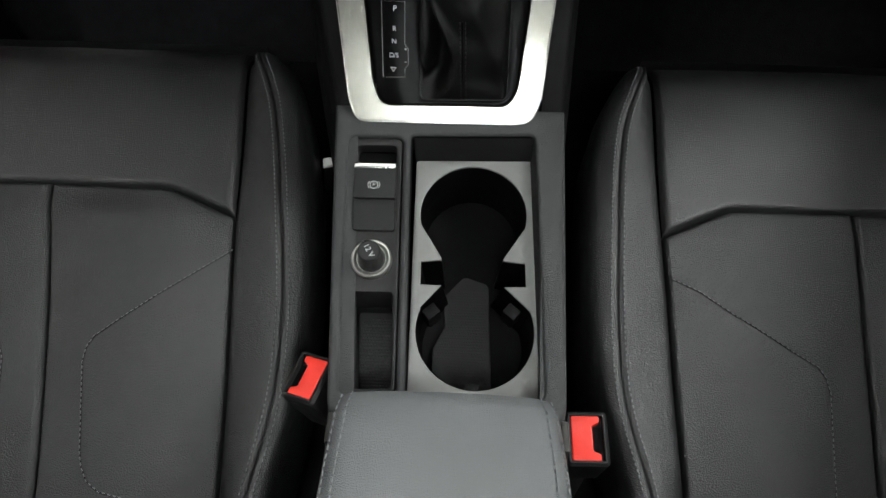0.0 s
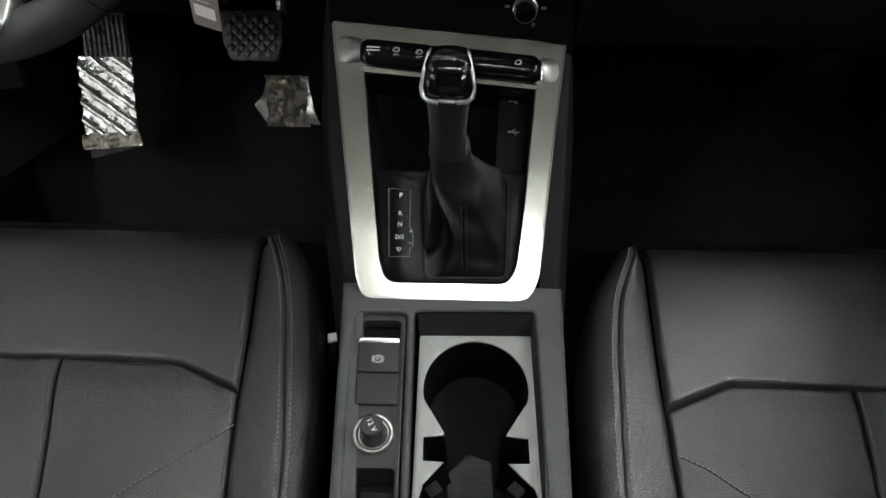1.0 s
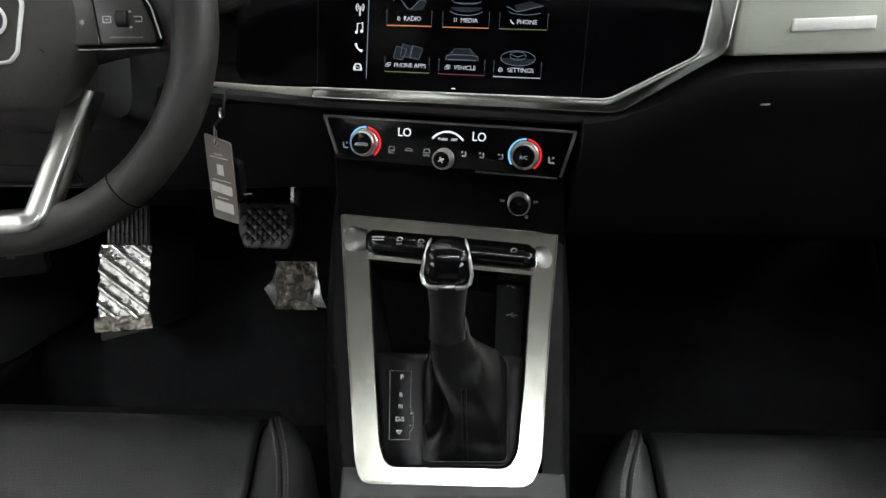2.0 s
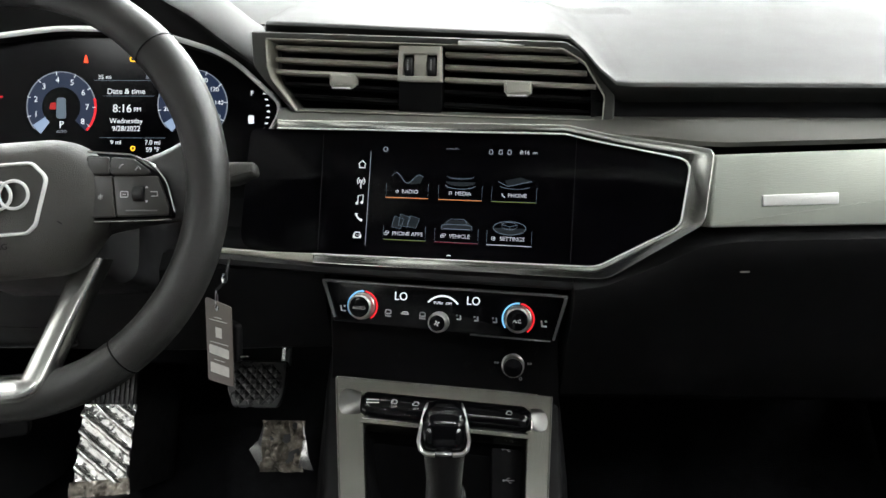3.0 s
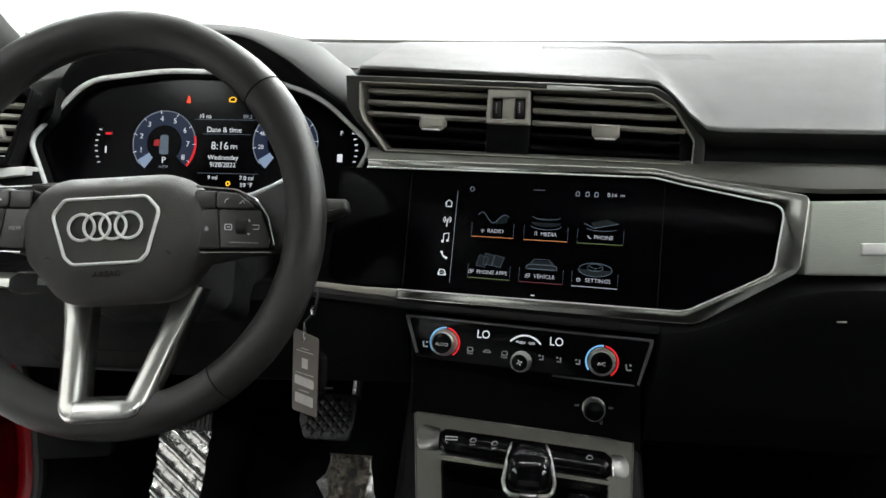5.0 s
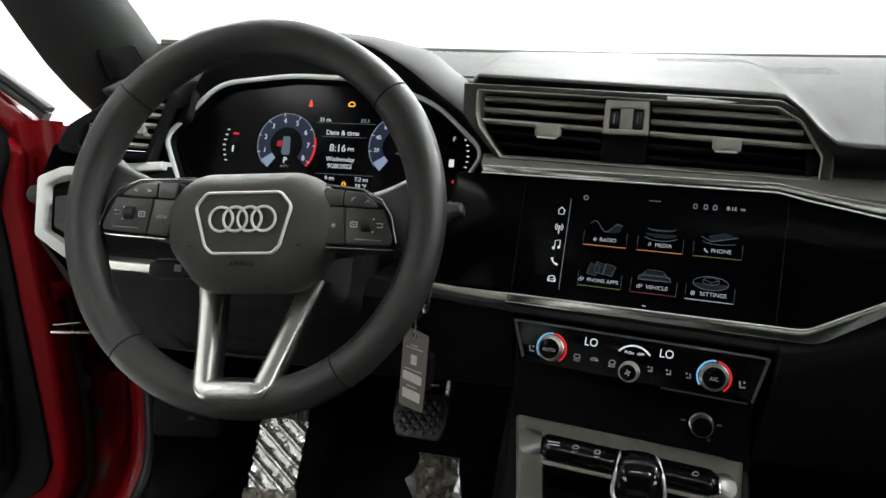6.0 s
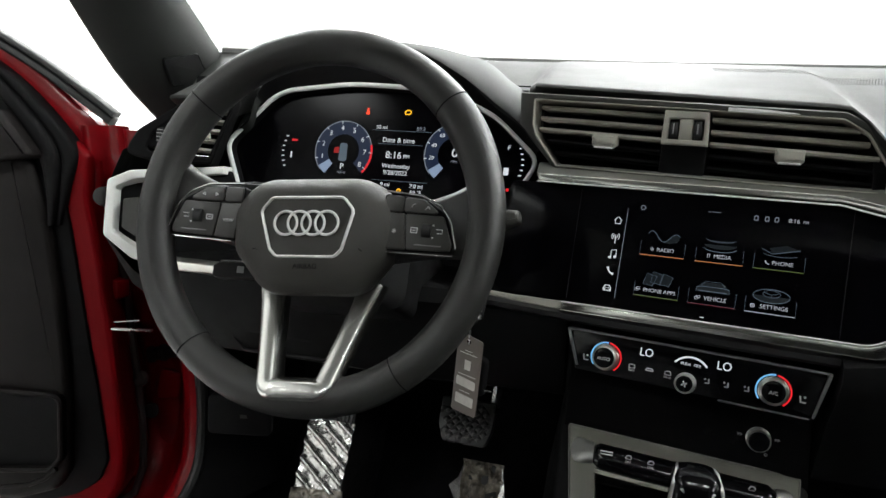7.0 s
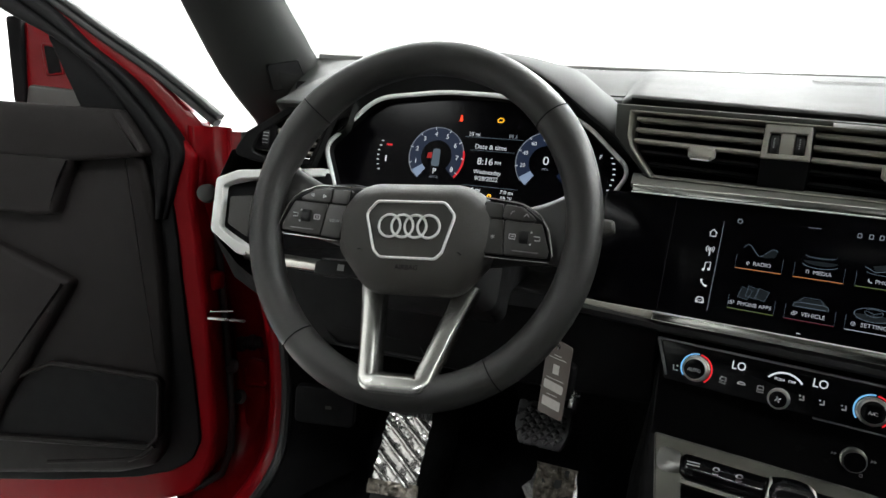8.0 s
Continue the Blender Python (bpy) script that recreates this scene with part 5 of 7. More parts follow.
# ---- seats ----
SEAT_L = dict(inner=((0.16, 0.212), (0.257, 0.206), (0.339, 0.202), (0.436, 0.194), (0.50, 0.190), (0.549, 0.187), (0.615, 0.181), (0.687, 0.173), (0.74, 0.168)),
              stitch=((0.16, 0.222), (0.255, 0.234), (0.298, 0.245), (0.335, 0.251), (0.382, 0.252), (0.43, 0.249), (0.482, 0.242), (0.539, 0.233), (0.604, 0.220), (0.638, 0.210), (0.666, 0.197), (0.70, 0.182)),
              outer=((0.16, 0.235), (0.26, 0.256), (0.32, 0.270), (0.379, 0.276), (0.439, 0.276), (0.491, 0.273), (0.552, 0.264), (0.618, 0.251), (0.66, 0.237), (0.696, 0.212), (0.71, 0.196)),
              middle=((0.16, 0.050), (0.26, 0.046), (0.333, 0.037), (0.43, 0.023), (0.53, 0.002), (0.74, 0.0)),
              chevron=((0.193, 0.469), (0.135, 0.4262), (0.078, 0.384), (0.0715, 0.374), (0.070, 0.362), (0.082, 0.288), (0.0855, 0.276), (0.092, 0.265), (0.104, 0.257), (0.14, 0.250)))
SEAT_R = dict(inner=((0.16, 0.176), (0.278, 0.178), (0.358, 0.182), (0.455, 0.184), (0.508, 0.186), (0.57, 0.185), (0.636, 0.182), (0.693, 0.179), (0.74, 0.176)),
              stitch=((0.16, 0.196), (0.273, 0.211), (0.307, 0.222), (0.342, 0.232), (0.374, 0.235), (0.421, 0.236), (0.471, 0.234), (0.526, 0.231), (0.588, 0.224), (0.632, 0.214), (0.664, 0.197), (0.70, 0.187)),
              outer=((0.16, 0.215), (0.29, 0.236), (0.36, 0.257), (0.403, 0.264), (0.453, 0.267), (0.505, 0.265), (0.567, 0.260), (0.62, 0.250), (0.648, 0.235), (0.69, 0.212), (0.71, 0.200)),
              middle=((0.16, 0.016), (0.284, 0.012), (0.364, 0.009), (0.462, 0.005), (0.534, 0.001), (0.74, 0.0)),
              chevron=((0.179, 0.4605), (0.155, 0.449), (0.125, 0.427), (0.077, 0.397), (0.056, 0.385), (0.0495, 0.376), (0.047, 0.363), (0.050, 0.318), (0.052, 0.283), (0.058, 0.263), (0.075, 0.250)))


def seat(cx, s, dy, shape, label):
    """A seat cushion; s is the side on which the console lies."""
    st = thing("car_seat", label, "car seat", pose(cx, dy, 0), "front seats")

    def base(y):
        return 0.715 + 0.2 * (y - 0.516) - 0.16 * max(0, 0.50 - y)

    def at(key, y):
        # eased a little between the given places
        return sum(curve1(y + d, *shape[key]) for d in (-0.024, -0.012, 0, 0.012, 0.024)) / 5

    def nose(y):
        q = max(0.0, y - 0.652)
        return 0.066 - math.sqrt(max(0.066 ** 2 - q * q, 0.0))

    def top(u):
        a = abs(u)
        return 0.530 if a < 0.121 else lerp(0.530, 0.500, min(1, (a - 0.121) / 0.07))

    def patch(name, f0, f1, g, nu, nv, puff, mt, drop=0.013):
        """A padded sheet; g(a, b) gives its places, f0 and f1 how fast its edges roll over."""
        rows = []
        for j in range(nv + 1):
            row = []
            for i in range(nu + 1):
                a, b = 0.5 - 0.5 * math.cos(math.pi * i / nu), 0.5 - 0.5 * math.cos(math.pi * j / nv)
                u, y, z = g(a, b)
                e = min(1.0, min(a, 1 - a) * f0, min(b, 1 - b) * f1)
                z += -drop * (1 - e) ** 2.2 + puff * math.sin(math.pi * a) * math.sin(math.pi * b)
                row.append((s * u, y, z))
            rows.append(row)
        lo = [[(x, y, z - 0.03) for x, y, z in r] for r in (rows[0], rows[-1])]
        return part(name, loft([lo[0]] + rows + [lo[1]], False), mt, st, smooth=80)

    def wrinkle(u, y):
        return 0.0011 * noise.noise(Vector((u * 16 + cx * 7, y * 9, 1.7))) + 0.0005 * noise.noise(Vector((u * 45, y * 30, cx)))

    def sheet(sd, a, y):
        u = lerp(at("middle", y), sd * at("inner", y), a)
        return u, y, base(y) - 0.004 * a + wrinkle(u, y)

    for sd in (-1, 1):
        patch("insert", 44, 70, lambda a, b: sheet(sd, a, lerp(0.16, top(0.188 * a), b)), 34, 52, 0.006, LEATHERIN, 0.009)

    def crown(sd, y):
        ei = at("inner", y)
        sm = max(at("stitch", y), ei + 0.009)
        eo = max(at("outer", y), sm + 0.012)
        q = max(0.0, y - 0.655)
        return ei, sm, eo, base(y) - (0.060 - math.sqrt(max(0.060 ** 2 - q * q, 0.0)))

    for sd in (-1, 1):
        rows = []
        for j in range(49):
            y = lerp(0.16, 0.7105, 1 - (1 - j / 48) ** 1.25)
            ei, sm, eo, b = crown(sd, y)
            prof = [(ei - 0.001, b - 0.020), (ei + 0.0008, b - 0.009), (ei + 0.003, b - 0.0025), (ei + 0.007, b + 0.002)]
            w0 = ei + 0.007
            for k in range(1, 7):
                prof.append((lerp(w0, sm - 0.0022, k / 6), b + 0.002 + 0.0125 * math.sin(math.pi / 2 * k / 6)))
            prof += [(sm - 0.0009, b + 0.0134), (sm, b + 0.0126), (sm + 0.0009, b + 0.0134)]
            for k in range(9):
                e = math.sin(math.pi / 2 * k / 8)
                prof.append((lerp(sm + 0.0022, eo, e), b + 0.0145 - 0.006 * e - 0.036 * (1 - (1 - e ** 3.4) ** (1 / 3.4))))
            prof += [(eo + 0.0015, b - 0.05), (eo - 0.004, b - 0.09), (eo - 0.016, 0.54), (eo - 0.025, 0.48)]
            rows.append([(s * sd * u, y, max(z, 0.48) + (wrinkle(u, y) if z > b - 0.01 else 0)) for u, z in prof])
        rows.append([(x * 0.998, 0.7150, min(z, 0.685)) for x, y, z in rows[-1]])
        rows.append([(x * 0.998, 0.7150, min(z, 0.60)) for x, y, z in rows[-1]])
        part("bolster", loft(rows, False), LEATHER, st, smooth=75)

    def front(a, b):
        u = lerp(-1, 1, a)
        y0 = top(u * 0.186)
        y = lerp(y0, 0.735, b)
        uu = u * at("inner", min(y, 0.71))
        return (uu, y, base(y) + 0.006 * math.sin(math.pi * b) - 1.1 * max(0, y - 0.66) ** 2 * 8 + wrinkle(uu, y))

    patch("thigh_pad", 60, 52, front, 52, 40, 0.005, LEATHER, 0.008)
    bm = loft([[(s * u, 0.735, 0.725), (s * u, 0.745, 0.69), (s * u, 0.735, 0.60), (s * u, 0.70, 0.50)] for u in (-0.18, -0.09, 0, 0.09, 0.18)], False)
    part("front_apron", bm, LEATHER, st)
    part("seat_base", box(-0.22, 0.22, 0.14, 0.68, 0.47, 0.60, 0.01), DARK, st)
    # Not in view; added to shade the rear of the cushion.
    rows = []
    for j in range(13):
        t = j / 12
        y, z, w = lerp(0.15, -0.10, t) + 0.02 * math.sin(math.pi * t), lerp(0.70, 1.34, t), 0.255 - 0.06 * t ** 2
        rows.append([(w * math.cos(a), y - 0.055 + (0.055 + 0.02 * math.cos(a) ** 2) * math.sin(a), z) for a in [i * math.pi / 12 for i in range(24)]])
    part("unseen_backrest", loft(rows, True, True, True), LEATHER, st, smooth=70)
    # double stitching along the bolster seam, single along the insert's crease
    lines = []
    for sd in (-1, 1):
        for off in (-0.0058, 0.0058):
            ln = []
            for j in range(48):
                y = lerp(0.18, 0.694, j / 47)
                ei, sm, eo, b = crown(sd, y)
                k = (0.0036 if off > 0 else 0.0) / max(eo - sm, 0.012)
                z = b + 0.0145 - (0.006 * k if off > 0 else 0.0004 + 0.0125 * (1 - math.sin(math.pi / 2 * max(0.0, 1 - 0.0036 / max(sm - ei - 0.0092, 0.004)))))
                u = sm + off
                ln.append((s * sd * u, y, z + wrinkle(u, y) + 0.0006))
            lines.append(ln)
    tagged(part("stitching", stitches(lines, 0.0026, 0.0024, 0.00055), THREAD, st, "grey stitching"), kind="stuff")
    lines = []
    for sd in (-1, 1):
        ln = []
        pts = shape["chevron"]
        for (u0, y0), (u1, y1) in zip(pts, pts[1:]):
            for k in range(6):
                u, y = lerp(u0, u1, k / 6), lerp(y0, y1, k / 6)
                m0 = at("middle", y)
                a = (u - m0) / (at("inner", y) - m0)
                jj = (y - 0.16) / (top(0.188 * a) - 0.16)
                z = base(y) - 0.004 * a + 0.006 * math.sin(math.pi * a) * math.sin(math.pi * min(1, jj))
                ln.append((s * (u if sd > 0 else 2 * m0 - u), y, z + wrinkle(u, y) + 0.0003))
        lines.append(ln)
        # Dark line laid along the fold stands for its shade.
        part("crease_shade", tube([(x, y, z - 0.0006) for x, y, z in ln], 0.0011, 6), BOOTSKIN, st)
    tagged(part("crease_stitching", stitches(lines, 0.0028, 0.0022, 0.00055), THREAD, st, "grey stitching"), kind="stuff")
    return st


seat(-0.385, 1, 0.0, SEAT_L, "black leather front seat cushion with grey stitching, by the steering wheel")
seat(0.405, -1, -0.006, SEAT_R, "black leather front seat cushion with grey stitching, on the passenger side")

# ---- steering wheel ----
WHEEL_AT = frm((-0.3465, 0.589, 1.2002), (1, 0.0845, 0), (0, 0.2728, 1))
HUB_AT = pose(0, -0.011, 0.014, 0, 0, 4.5) @ pose(0, 0.011, 0)
SW = thing("steering_wheel", "black leather steering wheel with silver spokes and a four-ring emblem", "steering wheel", WHEEL_AT)
RX, RY = 0.1611, 0.1665


def rim_at(deg):
    a = radians(deg)
    return Vector((RX * math.cos(a), RY * math.sin(a), 0))


rings = []
for i in range(120):
    deg = i * 3
    a = radians(deg)
    c = rim_at(deg)
    out = Vector((math.cos(a) / RX, math.sin(a) / RY, 0)).normalized()
    # slightly thicker at the thumb grips
    th = 0.0165 + 0.0014 * (math.exp(-((deg - 35) / 16) ** 2) + math.exp(-((deg - 145) / 16) ** 2))
    rings.append([tuple(c + out * th * 1.02 * math.cos(2 * math.pi * j / 20) + Vector((0, 0, 1)) * 0.0185 * math.sin(2 * math.pi * j / 20)) for j in range(20)])
rings.append(rings[0])
bm = loft(rings)
bmesh.ops.remove_doubles(bm, verts=bm.verts, dist=1e-6)
part("rim", bm, WHEELSKIN, SW, "smooth black leather rim", smooth=80)
for deg in (43, 141.5, 231, 307):
    a = radians(deg)
    c = rim_at(deg)
    out = Vector((math.cos(a) / RX, math.sin(a) / RY, 0)).normalized()
    th = 0.0165 + 0.0014 * (math.exp(-((deg - 35) / 16) ** 2) + math.exp(-((deg - 145) / 16) ** 2))
    part("rim_seam", tube([c + out * (th * 1.02 + 0.0001) * math.cos(2 * math.pi * j / 24) + Vector((0, 0, 1)) * 0.0186 * math.sin(2 * math.pi * j / 24) for j in range(24)], 0.0006, 6, True), DARK, SW)
# airbag cover
rings = []
for w, hw, top, bot in ((-0.062, 0.070, 0.028, -0.064), (-0.045, 0.082, 0.036, -0.070), (-0.030, 0.0845, 0.0385, -0.072), (-0.019, 0.0830, 0.0375, -0.070), (-0.011, 0.0780, 0.0340, -0.063), (-0.0055, 0.0705, 0.0295, -0.057), (-0.0018, 0.0620, 0.0245, -0.050), (0.0003, 0.0540, 0.0200, -0.0445), (0.001, 0.0400, 0.0120, -0.0350)):
    o = rpoly([(-hw * 0.66, top), (hw * 0.66, top), (hw * 0.99, top - 0.026), (hw * 0.95, (top + bot) / 2 - 0.014), (hw * 0.56, bot), (-hw * 0.56, bot), (-hw * 0.95, (top + bot) / 2 - 0.014), (-hw * 0.99, top - 0.026)], [0.06, 0.06, 0.025, 0.03, 0.03, 0.03, 0.03, 0.025], 8)
    rings.append([(x, y, w) for x, y in o])
HUB = part("airbag_cover", loft(rings, True, True, True), COVERSKIN, SW, "soft charcoal airbag cover", m=HUB_AT, smooth=60)
eo = rpoly([(-0.0345, 0.0165), (0.0345, 0.0165), (0.0455, 0.0035), (0.0350, -0.033), (0.0280, -0.0400), (-0.0280, -0.0400), (-0.0350, -0.033), (-0.0455, 0.0035)], [0.008, 0.008, 0.010, 0.010, 0.008, 0.008, 0.010, 0.010], 6)
part("emblem_frame", ringslab(eo, offset(eo, -0.0024), -0.004, 0.0037, 0.0009), PALE, HUB, "bright emblem frame")
part("emblem_field", slab(offset(eo, -0.0022), -0.004, 0.0016, 0.0006), COVERSKIN, HUB)
for k in range(4):
    cx = -0.0195 + 0.0130 * k
    part("emblem_ring", tube([(cx + 0.0108 * math.cos(a), -0.0085 + 0.0108 * math.sin(a), 0.0030 + (0.0004 if k % 2 else 0)) for a in [i * math.pi / 18 for i in range(36)]], 0.0013, 8, True), PALE, HUB, "bright ring")
words("airbag_text", "AIRBAG", 0.0066, DARK, HUB, 0.0, -0.0478, 0.0009)
for s in (-1, 1):
    part("horn_mark", tube([(s * 0.049 - 0.003, -0.032, -0.0008), (s * 0.049, -0.031, -0.0008), (s * 0.049 + 0.003, -0.0335, -0.0008)], 0.0005, 5), DARK, HUB)
# side spokes with button pods
for s in (-1, 1):
    rows = []
    for t in [k / 10 for k in range(11)]:
        u = s * lerp(0.062, 0.160, t)
        up, lo = 0.024 + 0.034 * t ** 2.5, lerp(-0.036, -0.016, t) - 0.012 * t ** 4
        w = lerp(-0.014, 0.001, t)
        rows.append([(u, up, w - 0.020), (u, up - 0.002, w - 0.004), (u, up - 0.008, w), (u, lo + 0.008, w), (u, lo + 0.002, w - 0.004), (u, lo, w - 0.020)])
    part("side_spoke", loft(rows, True, True, True), WHEELSKIN, SW, smooth=60)
    k = 1.0 if s < 0 else 0.94
    PM = pose(0, 0.0 if s < 0 else 0.003, 0.0015) @ Matrix.Diagonal((k, 1, 1, 1))
    pod = rpoly([(s * 0.070, 0.024), (s * 0.112, 0.0215), (s * 0.133, 0.008), (s * 0.143, -0.018), (s * 0.142, -0.026), (s * 0.074, -0.028)], [0.004, 0.016, 0.014, 0.006, 0.003, 0.004], 5)
    P = part("button_pod", slab(pod, -0.02, 0.0008, 0.0012), DARK, SW, "multifunction buttons", m=PM)
    edge = [(s * 0.072, 0.0262), (s * 0.108, 0.0240), (s * 0.128, 0.0150), (s * 0.138, 0.002), (s * 0.1448, -0.022)]
    part("pod_edge", tube([(x, y, 0.0016) for x, y in rpoly(edge, [0, 0.02, 0.02, 0.02, 0], 5)], 0.0010, 8), BRIGHT, P, "bright edging")
    part("pod_edge", tube([(s * 0.078, -0.0296, 0.0006), (s * 0.142, -0.0282, 0.0006)], 0.0007, 8), BRIGHT, P)
    outlines = [[(s * 0.072, 0.0225), (s * 0.0900, 0.0220), (s * 0.0900, 0.0078), (s * 0.072, 0.0078)],
                [(s * 0.0908, 0.0220), (s * 0.110, 0.0205), (s * 0.1295, 0.0075), (s * 0.0908, 0.0078)],
                [(s * 0.072, 0.0068), (s * 0.0925, 0.0068), (s * 0.0960, -0.0262), (s * 0.0750, -0.0265)],
                [(s * 0.0933, 0.0068), (s * 0.1305, 0.0066), (s * 0.1405, -0.0180), (s * 0.1395, -0.0248), (s * 0.0968, -0.0260)]]
    for o, r in zip(outlines, (0.0015, 0.004, 0.0015, 0.0025)):
        part("button", slab(rpoly(o, r, 4), 0.0, 0.0026, 0.0010), PODSKIN, P)
    part("button_crease", box(s * 0.1175 - 0.013, s * 0.1175 + 0.013, -0.0215, -0.0205, 0.0024, 0.0030, 0.0002), BEZEL, P)
    part("scroll_wheel", lathe([(0.0062, -0.0046), (0.0068, -0.0038), (0.0068, 0.0038), (0.0062, 0.0046)], 20), RUBBER, P, "ribbed scroll wheel", m=pose(s * 0.1150, -0.0075, 0.0, 0, 90, 0))
    bm = bmesh.new()
    for d in (-0.0022, 0.0022):
        box(s * 0.1030 - 0.0030, s * 0.1030 + 0.0030, -0.0080 + d - 0.0004, -0.0080 + d + 0.0004, 0.0026, 0.0029, 0, bm)
    for d in (-0.0030, 0.0030):
        box(s * 0.1030 + d - 0.0004, s * 0.1030 + d + 0.0004, -0.0102, -0.0058, 0.0026, 0.0029, 0, bm)
    box(s * 0.1030 - 0.0014, s * 0.1030 + 0.0014, -0.0084, -0.0076, 0.0026, 0.0029, 0, bm)
    part("button_symbol", bm, PRINTW, P)
    part("button_symbol", tube([(s * 0.1275 - 0.003, -0.0060, 0.0029), (s * 0.1275 + 0.003, -0.0060, 0.0029), (s * 0.1275 + 0.003, -0.0095, 0.0029), (s * 0.1275 - 0.002, -0.0095, 0.0029)], 0.0004, 5), PRINTW, P)
    for d in (-1, 1):
        part("button_symbol", slab([(s * 0.1215 - 0.0012, -0.0080 + 0.0050 * d), (s * 0.1215 + 0.0012, -0.0080 + 0.0050 * d), (s * 0.1215, -0.0080 + 0.0068 * d)], 0.0026, 0.0029, 0), PRINTW, P)
    if s < 0:
        words("button_text", "VIEW", 0.0046, PRINTW, P, -0.0835, -0.010, 0.0029)
        for x, d in ((-0.112, -1), (-0.0985, 1)):
            tri = [(x - 0.0016 * d, 0.0122), (x + 0.0022 * d, 0.0140), (x - 0.0016 * d, 0.0158)]
            part("button_symbol", ringslab(tri, offset(tri, -0.0006), 0.0026, 0.0030, 0.0001), PRINTW, P)
    else:
        words("button_text", "*", 0.010, PRINTW, P, 0.0835, -0.012, 0.0029)
        part("button_symbol", tube([(0.0985, 0.0125, 0.0029), (0.0995, 0.0150, 0.0029), (0.1020, 0.0160, 0.0029)], 0.0005, 5), PRINTG, P)
        part("button_symbol", tube([(0.1120, 0.0115, 0.0029), (0.1145, 0.0145, 0.0029), (0.1165, 0.0120, 0.0029)], 0.0005, 5), PRINTG, P)
# lower spoke: open aluminium bracket
def spoke_path(r, n):
    """The U of the lower spoke's middle line, from the left top round to the right top."""
    pts = [(-0.0525, -0.056), (-0.0275, -0.1565), (0.0225, -0.1565), (0.0485, -0.056)]
    ring = rpoly(pts, [0, r, r, 0], n)
    out = []
    for a, b in zip(ring, ring[1:]):
        m = max(1, int((Vector(b) - Vector(a)).length / 0.02))
        out += [(lerp(a[0], b[0], k / m), lerp(a[1], b[1], k / m)) for k in range(m)]
    return out + [ring[-1]]


rows = []
sp_ = spoke_path(0.010, 8)
for k, p in enumerate(sp_):
    a, b = Vector(sp_[max(k - 1, 0)]), Vector(sp_[min(k + 1, len(sp_) - 1)])
    t = (b - a).normalized()
    out = Vector((t.y, -t.x))
    h = curve1(p[1], (-0.158, 0.0102), (-0.14, 0.0098), (-0.09, 0.0108), (-0.056, 0.0128))
    q = max(0.0, min(1.0, (-0.06 - p[1]) / 0.10))
    z = -0.036 + 0.059 * q
    prof = ((h, -0.020), (h, -0.003), (h - 0.0012, 0.0012), (h - 0.0035, 0.0034), (h - 0.0065, 0.0040), (-h + 0.0065, 0.0022), (-h + 0.0035, 0.0006), (-h + 0.0010, -0.0040), (-h, -0.0090), (-h, -0.020))
    rows.append([(p[0] + out.x * d, p[1] + out.y * d, z + e) for d, e in prof])
bm = loft(rows, True, True, True)
part("lower_spoke", bm, SPOKEMETAL, SW, "open satin aluminium spoke", m=pose(0, -0.011, 0, 0, 0, 4.5) @ pose(0, 0.011, 0), smooth=50)
part("hub", lathe([(0.030, -0.09), (0.032, -0.05), (0.030, -0.04)], 28), DARK, SW)

# ---- steering column ----
COL = thing("steering_column", "black steering column shroud with stalks", "steering column", WHEEL_AT)
rings = []
for w, hw, t, b in ((-0.07, 0.055, 0.005, -0.06), (-0.085, 0.075, 0.010, -0.075), (-0.14, 0.08, 0.005, -0.085), (-0.24, 0.085, 0.0, -0.10)):
    rings.append([(x, y, w) for x, y in rpoly([(-hw, b), (hw, b), (hw, t), (-hw, t)], 0.02, 4)])
part("shroud", loft(rings, True, True, True), PLASTIC, COL)
st = part("wiper_stalk", tube([(0.06, 0.005, -0.085), (0.11, 0.012, -0.078), (0.145, 0.020, -0.070)], 0.008, 10), PLASTIC, COL)
part("stalk_end", slab(rpoly([(0.140, 0.010), (0.168, 0.014), (0.186, 0.022), (0.184, 0.034), (0.150, 0.034), (0.138, 0.026)], 0.005, 4), -0.078, -0.062, 0.005), VENTFRAME, st)
st = part("light_stalk", loft([[(x, v + h * math.sin(a), w + h * 1.1 * math.cos(a)) for a in [i * math.pi / 6 for i in range(12)]] for x, v, w, h in ((-0.05, 0.034, -0.085, 0.007), (-0.10, 0.038, -0.078, 0.0062), (-0.150, 0.035, -0.072, 0.0048), (-0.168, 0.033, -0.070, 0.0030))], True, True, True), PLASTIC, COL, "turn signal stalk", smooth=60)
part("stalk_edge", tube([(-0.06, 0.0415, -0.078), (-0.10, 0.0442, -0.073), (-0.160, 0.0378, -0.069)], 0.0010, 6), BEZEL, st)
st = part("cruise_stalk", loft([[(x, v + hh * k * c, w + 0.010 * k * d) for c, d in ((-1, -0.8), (-0.8, -1), (0.8, -1), (1, -0.8), (1, 0.8), (0.8, 1), (-0.8, 1), (-1, 0.8))] for x, v, w, hh, k in ((-0.04, -0.046, -0.085, 0.007, 1), (-0.085, -0.050, -0.078, 0.0085, 1), (-0.122, -0.053, -0.073, 0.0095, 1), (-0.130, -0.0535, -0.072, 0.0085, 0.7))], True, True, True), PLASTIC, COL, "cruise control stalk", smooth=40)
part("stalk_edge", tube([(-0.07, -0.0405, -0.068), (-0.122, -0.0430, -0.064)], 0.0009, 6), BEZEL, st)
part("stalk_mark", box(-0.104, -0.096, -0.054, -0.047, -0.0665, -0.0655, 0), PRINTG, st)

# ---- instrument cluster ----
CL = thing("instrument_cluster", "lit digital instrument cluster with two round dials in a white-edged frame", "instrument cluster", frm((-0.4, 0.815, 1.25), (1, 0, 0), (0, 0.2, 1)))
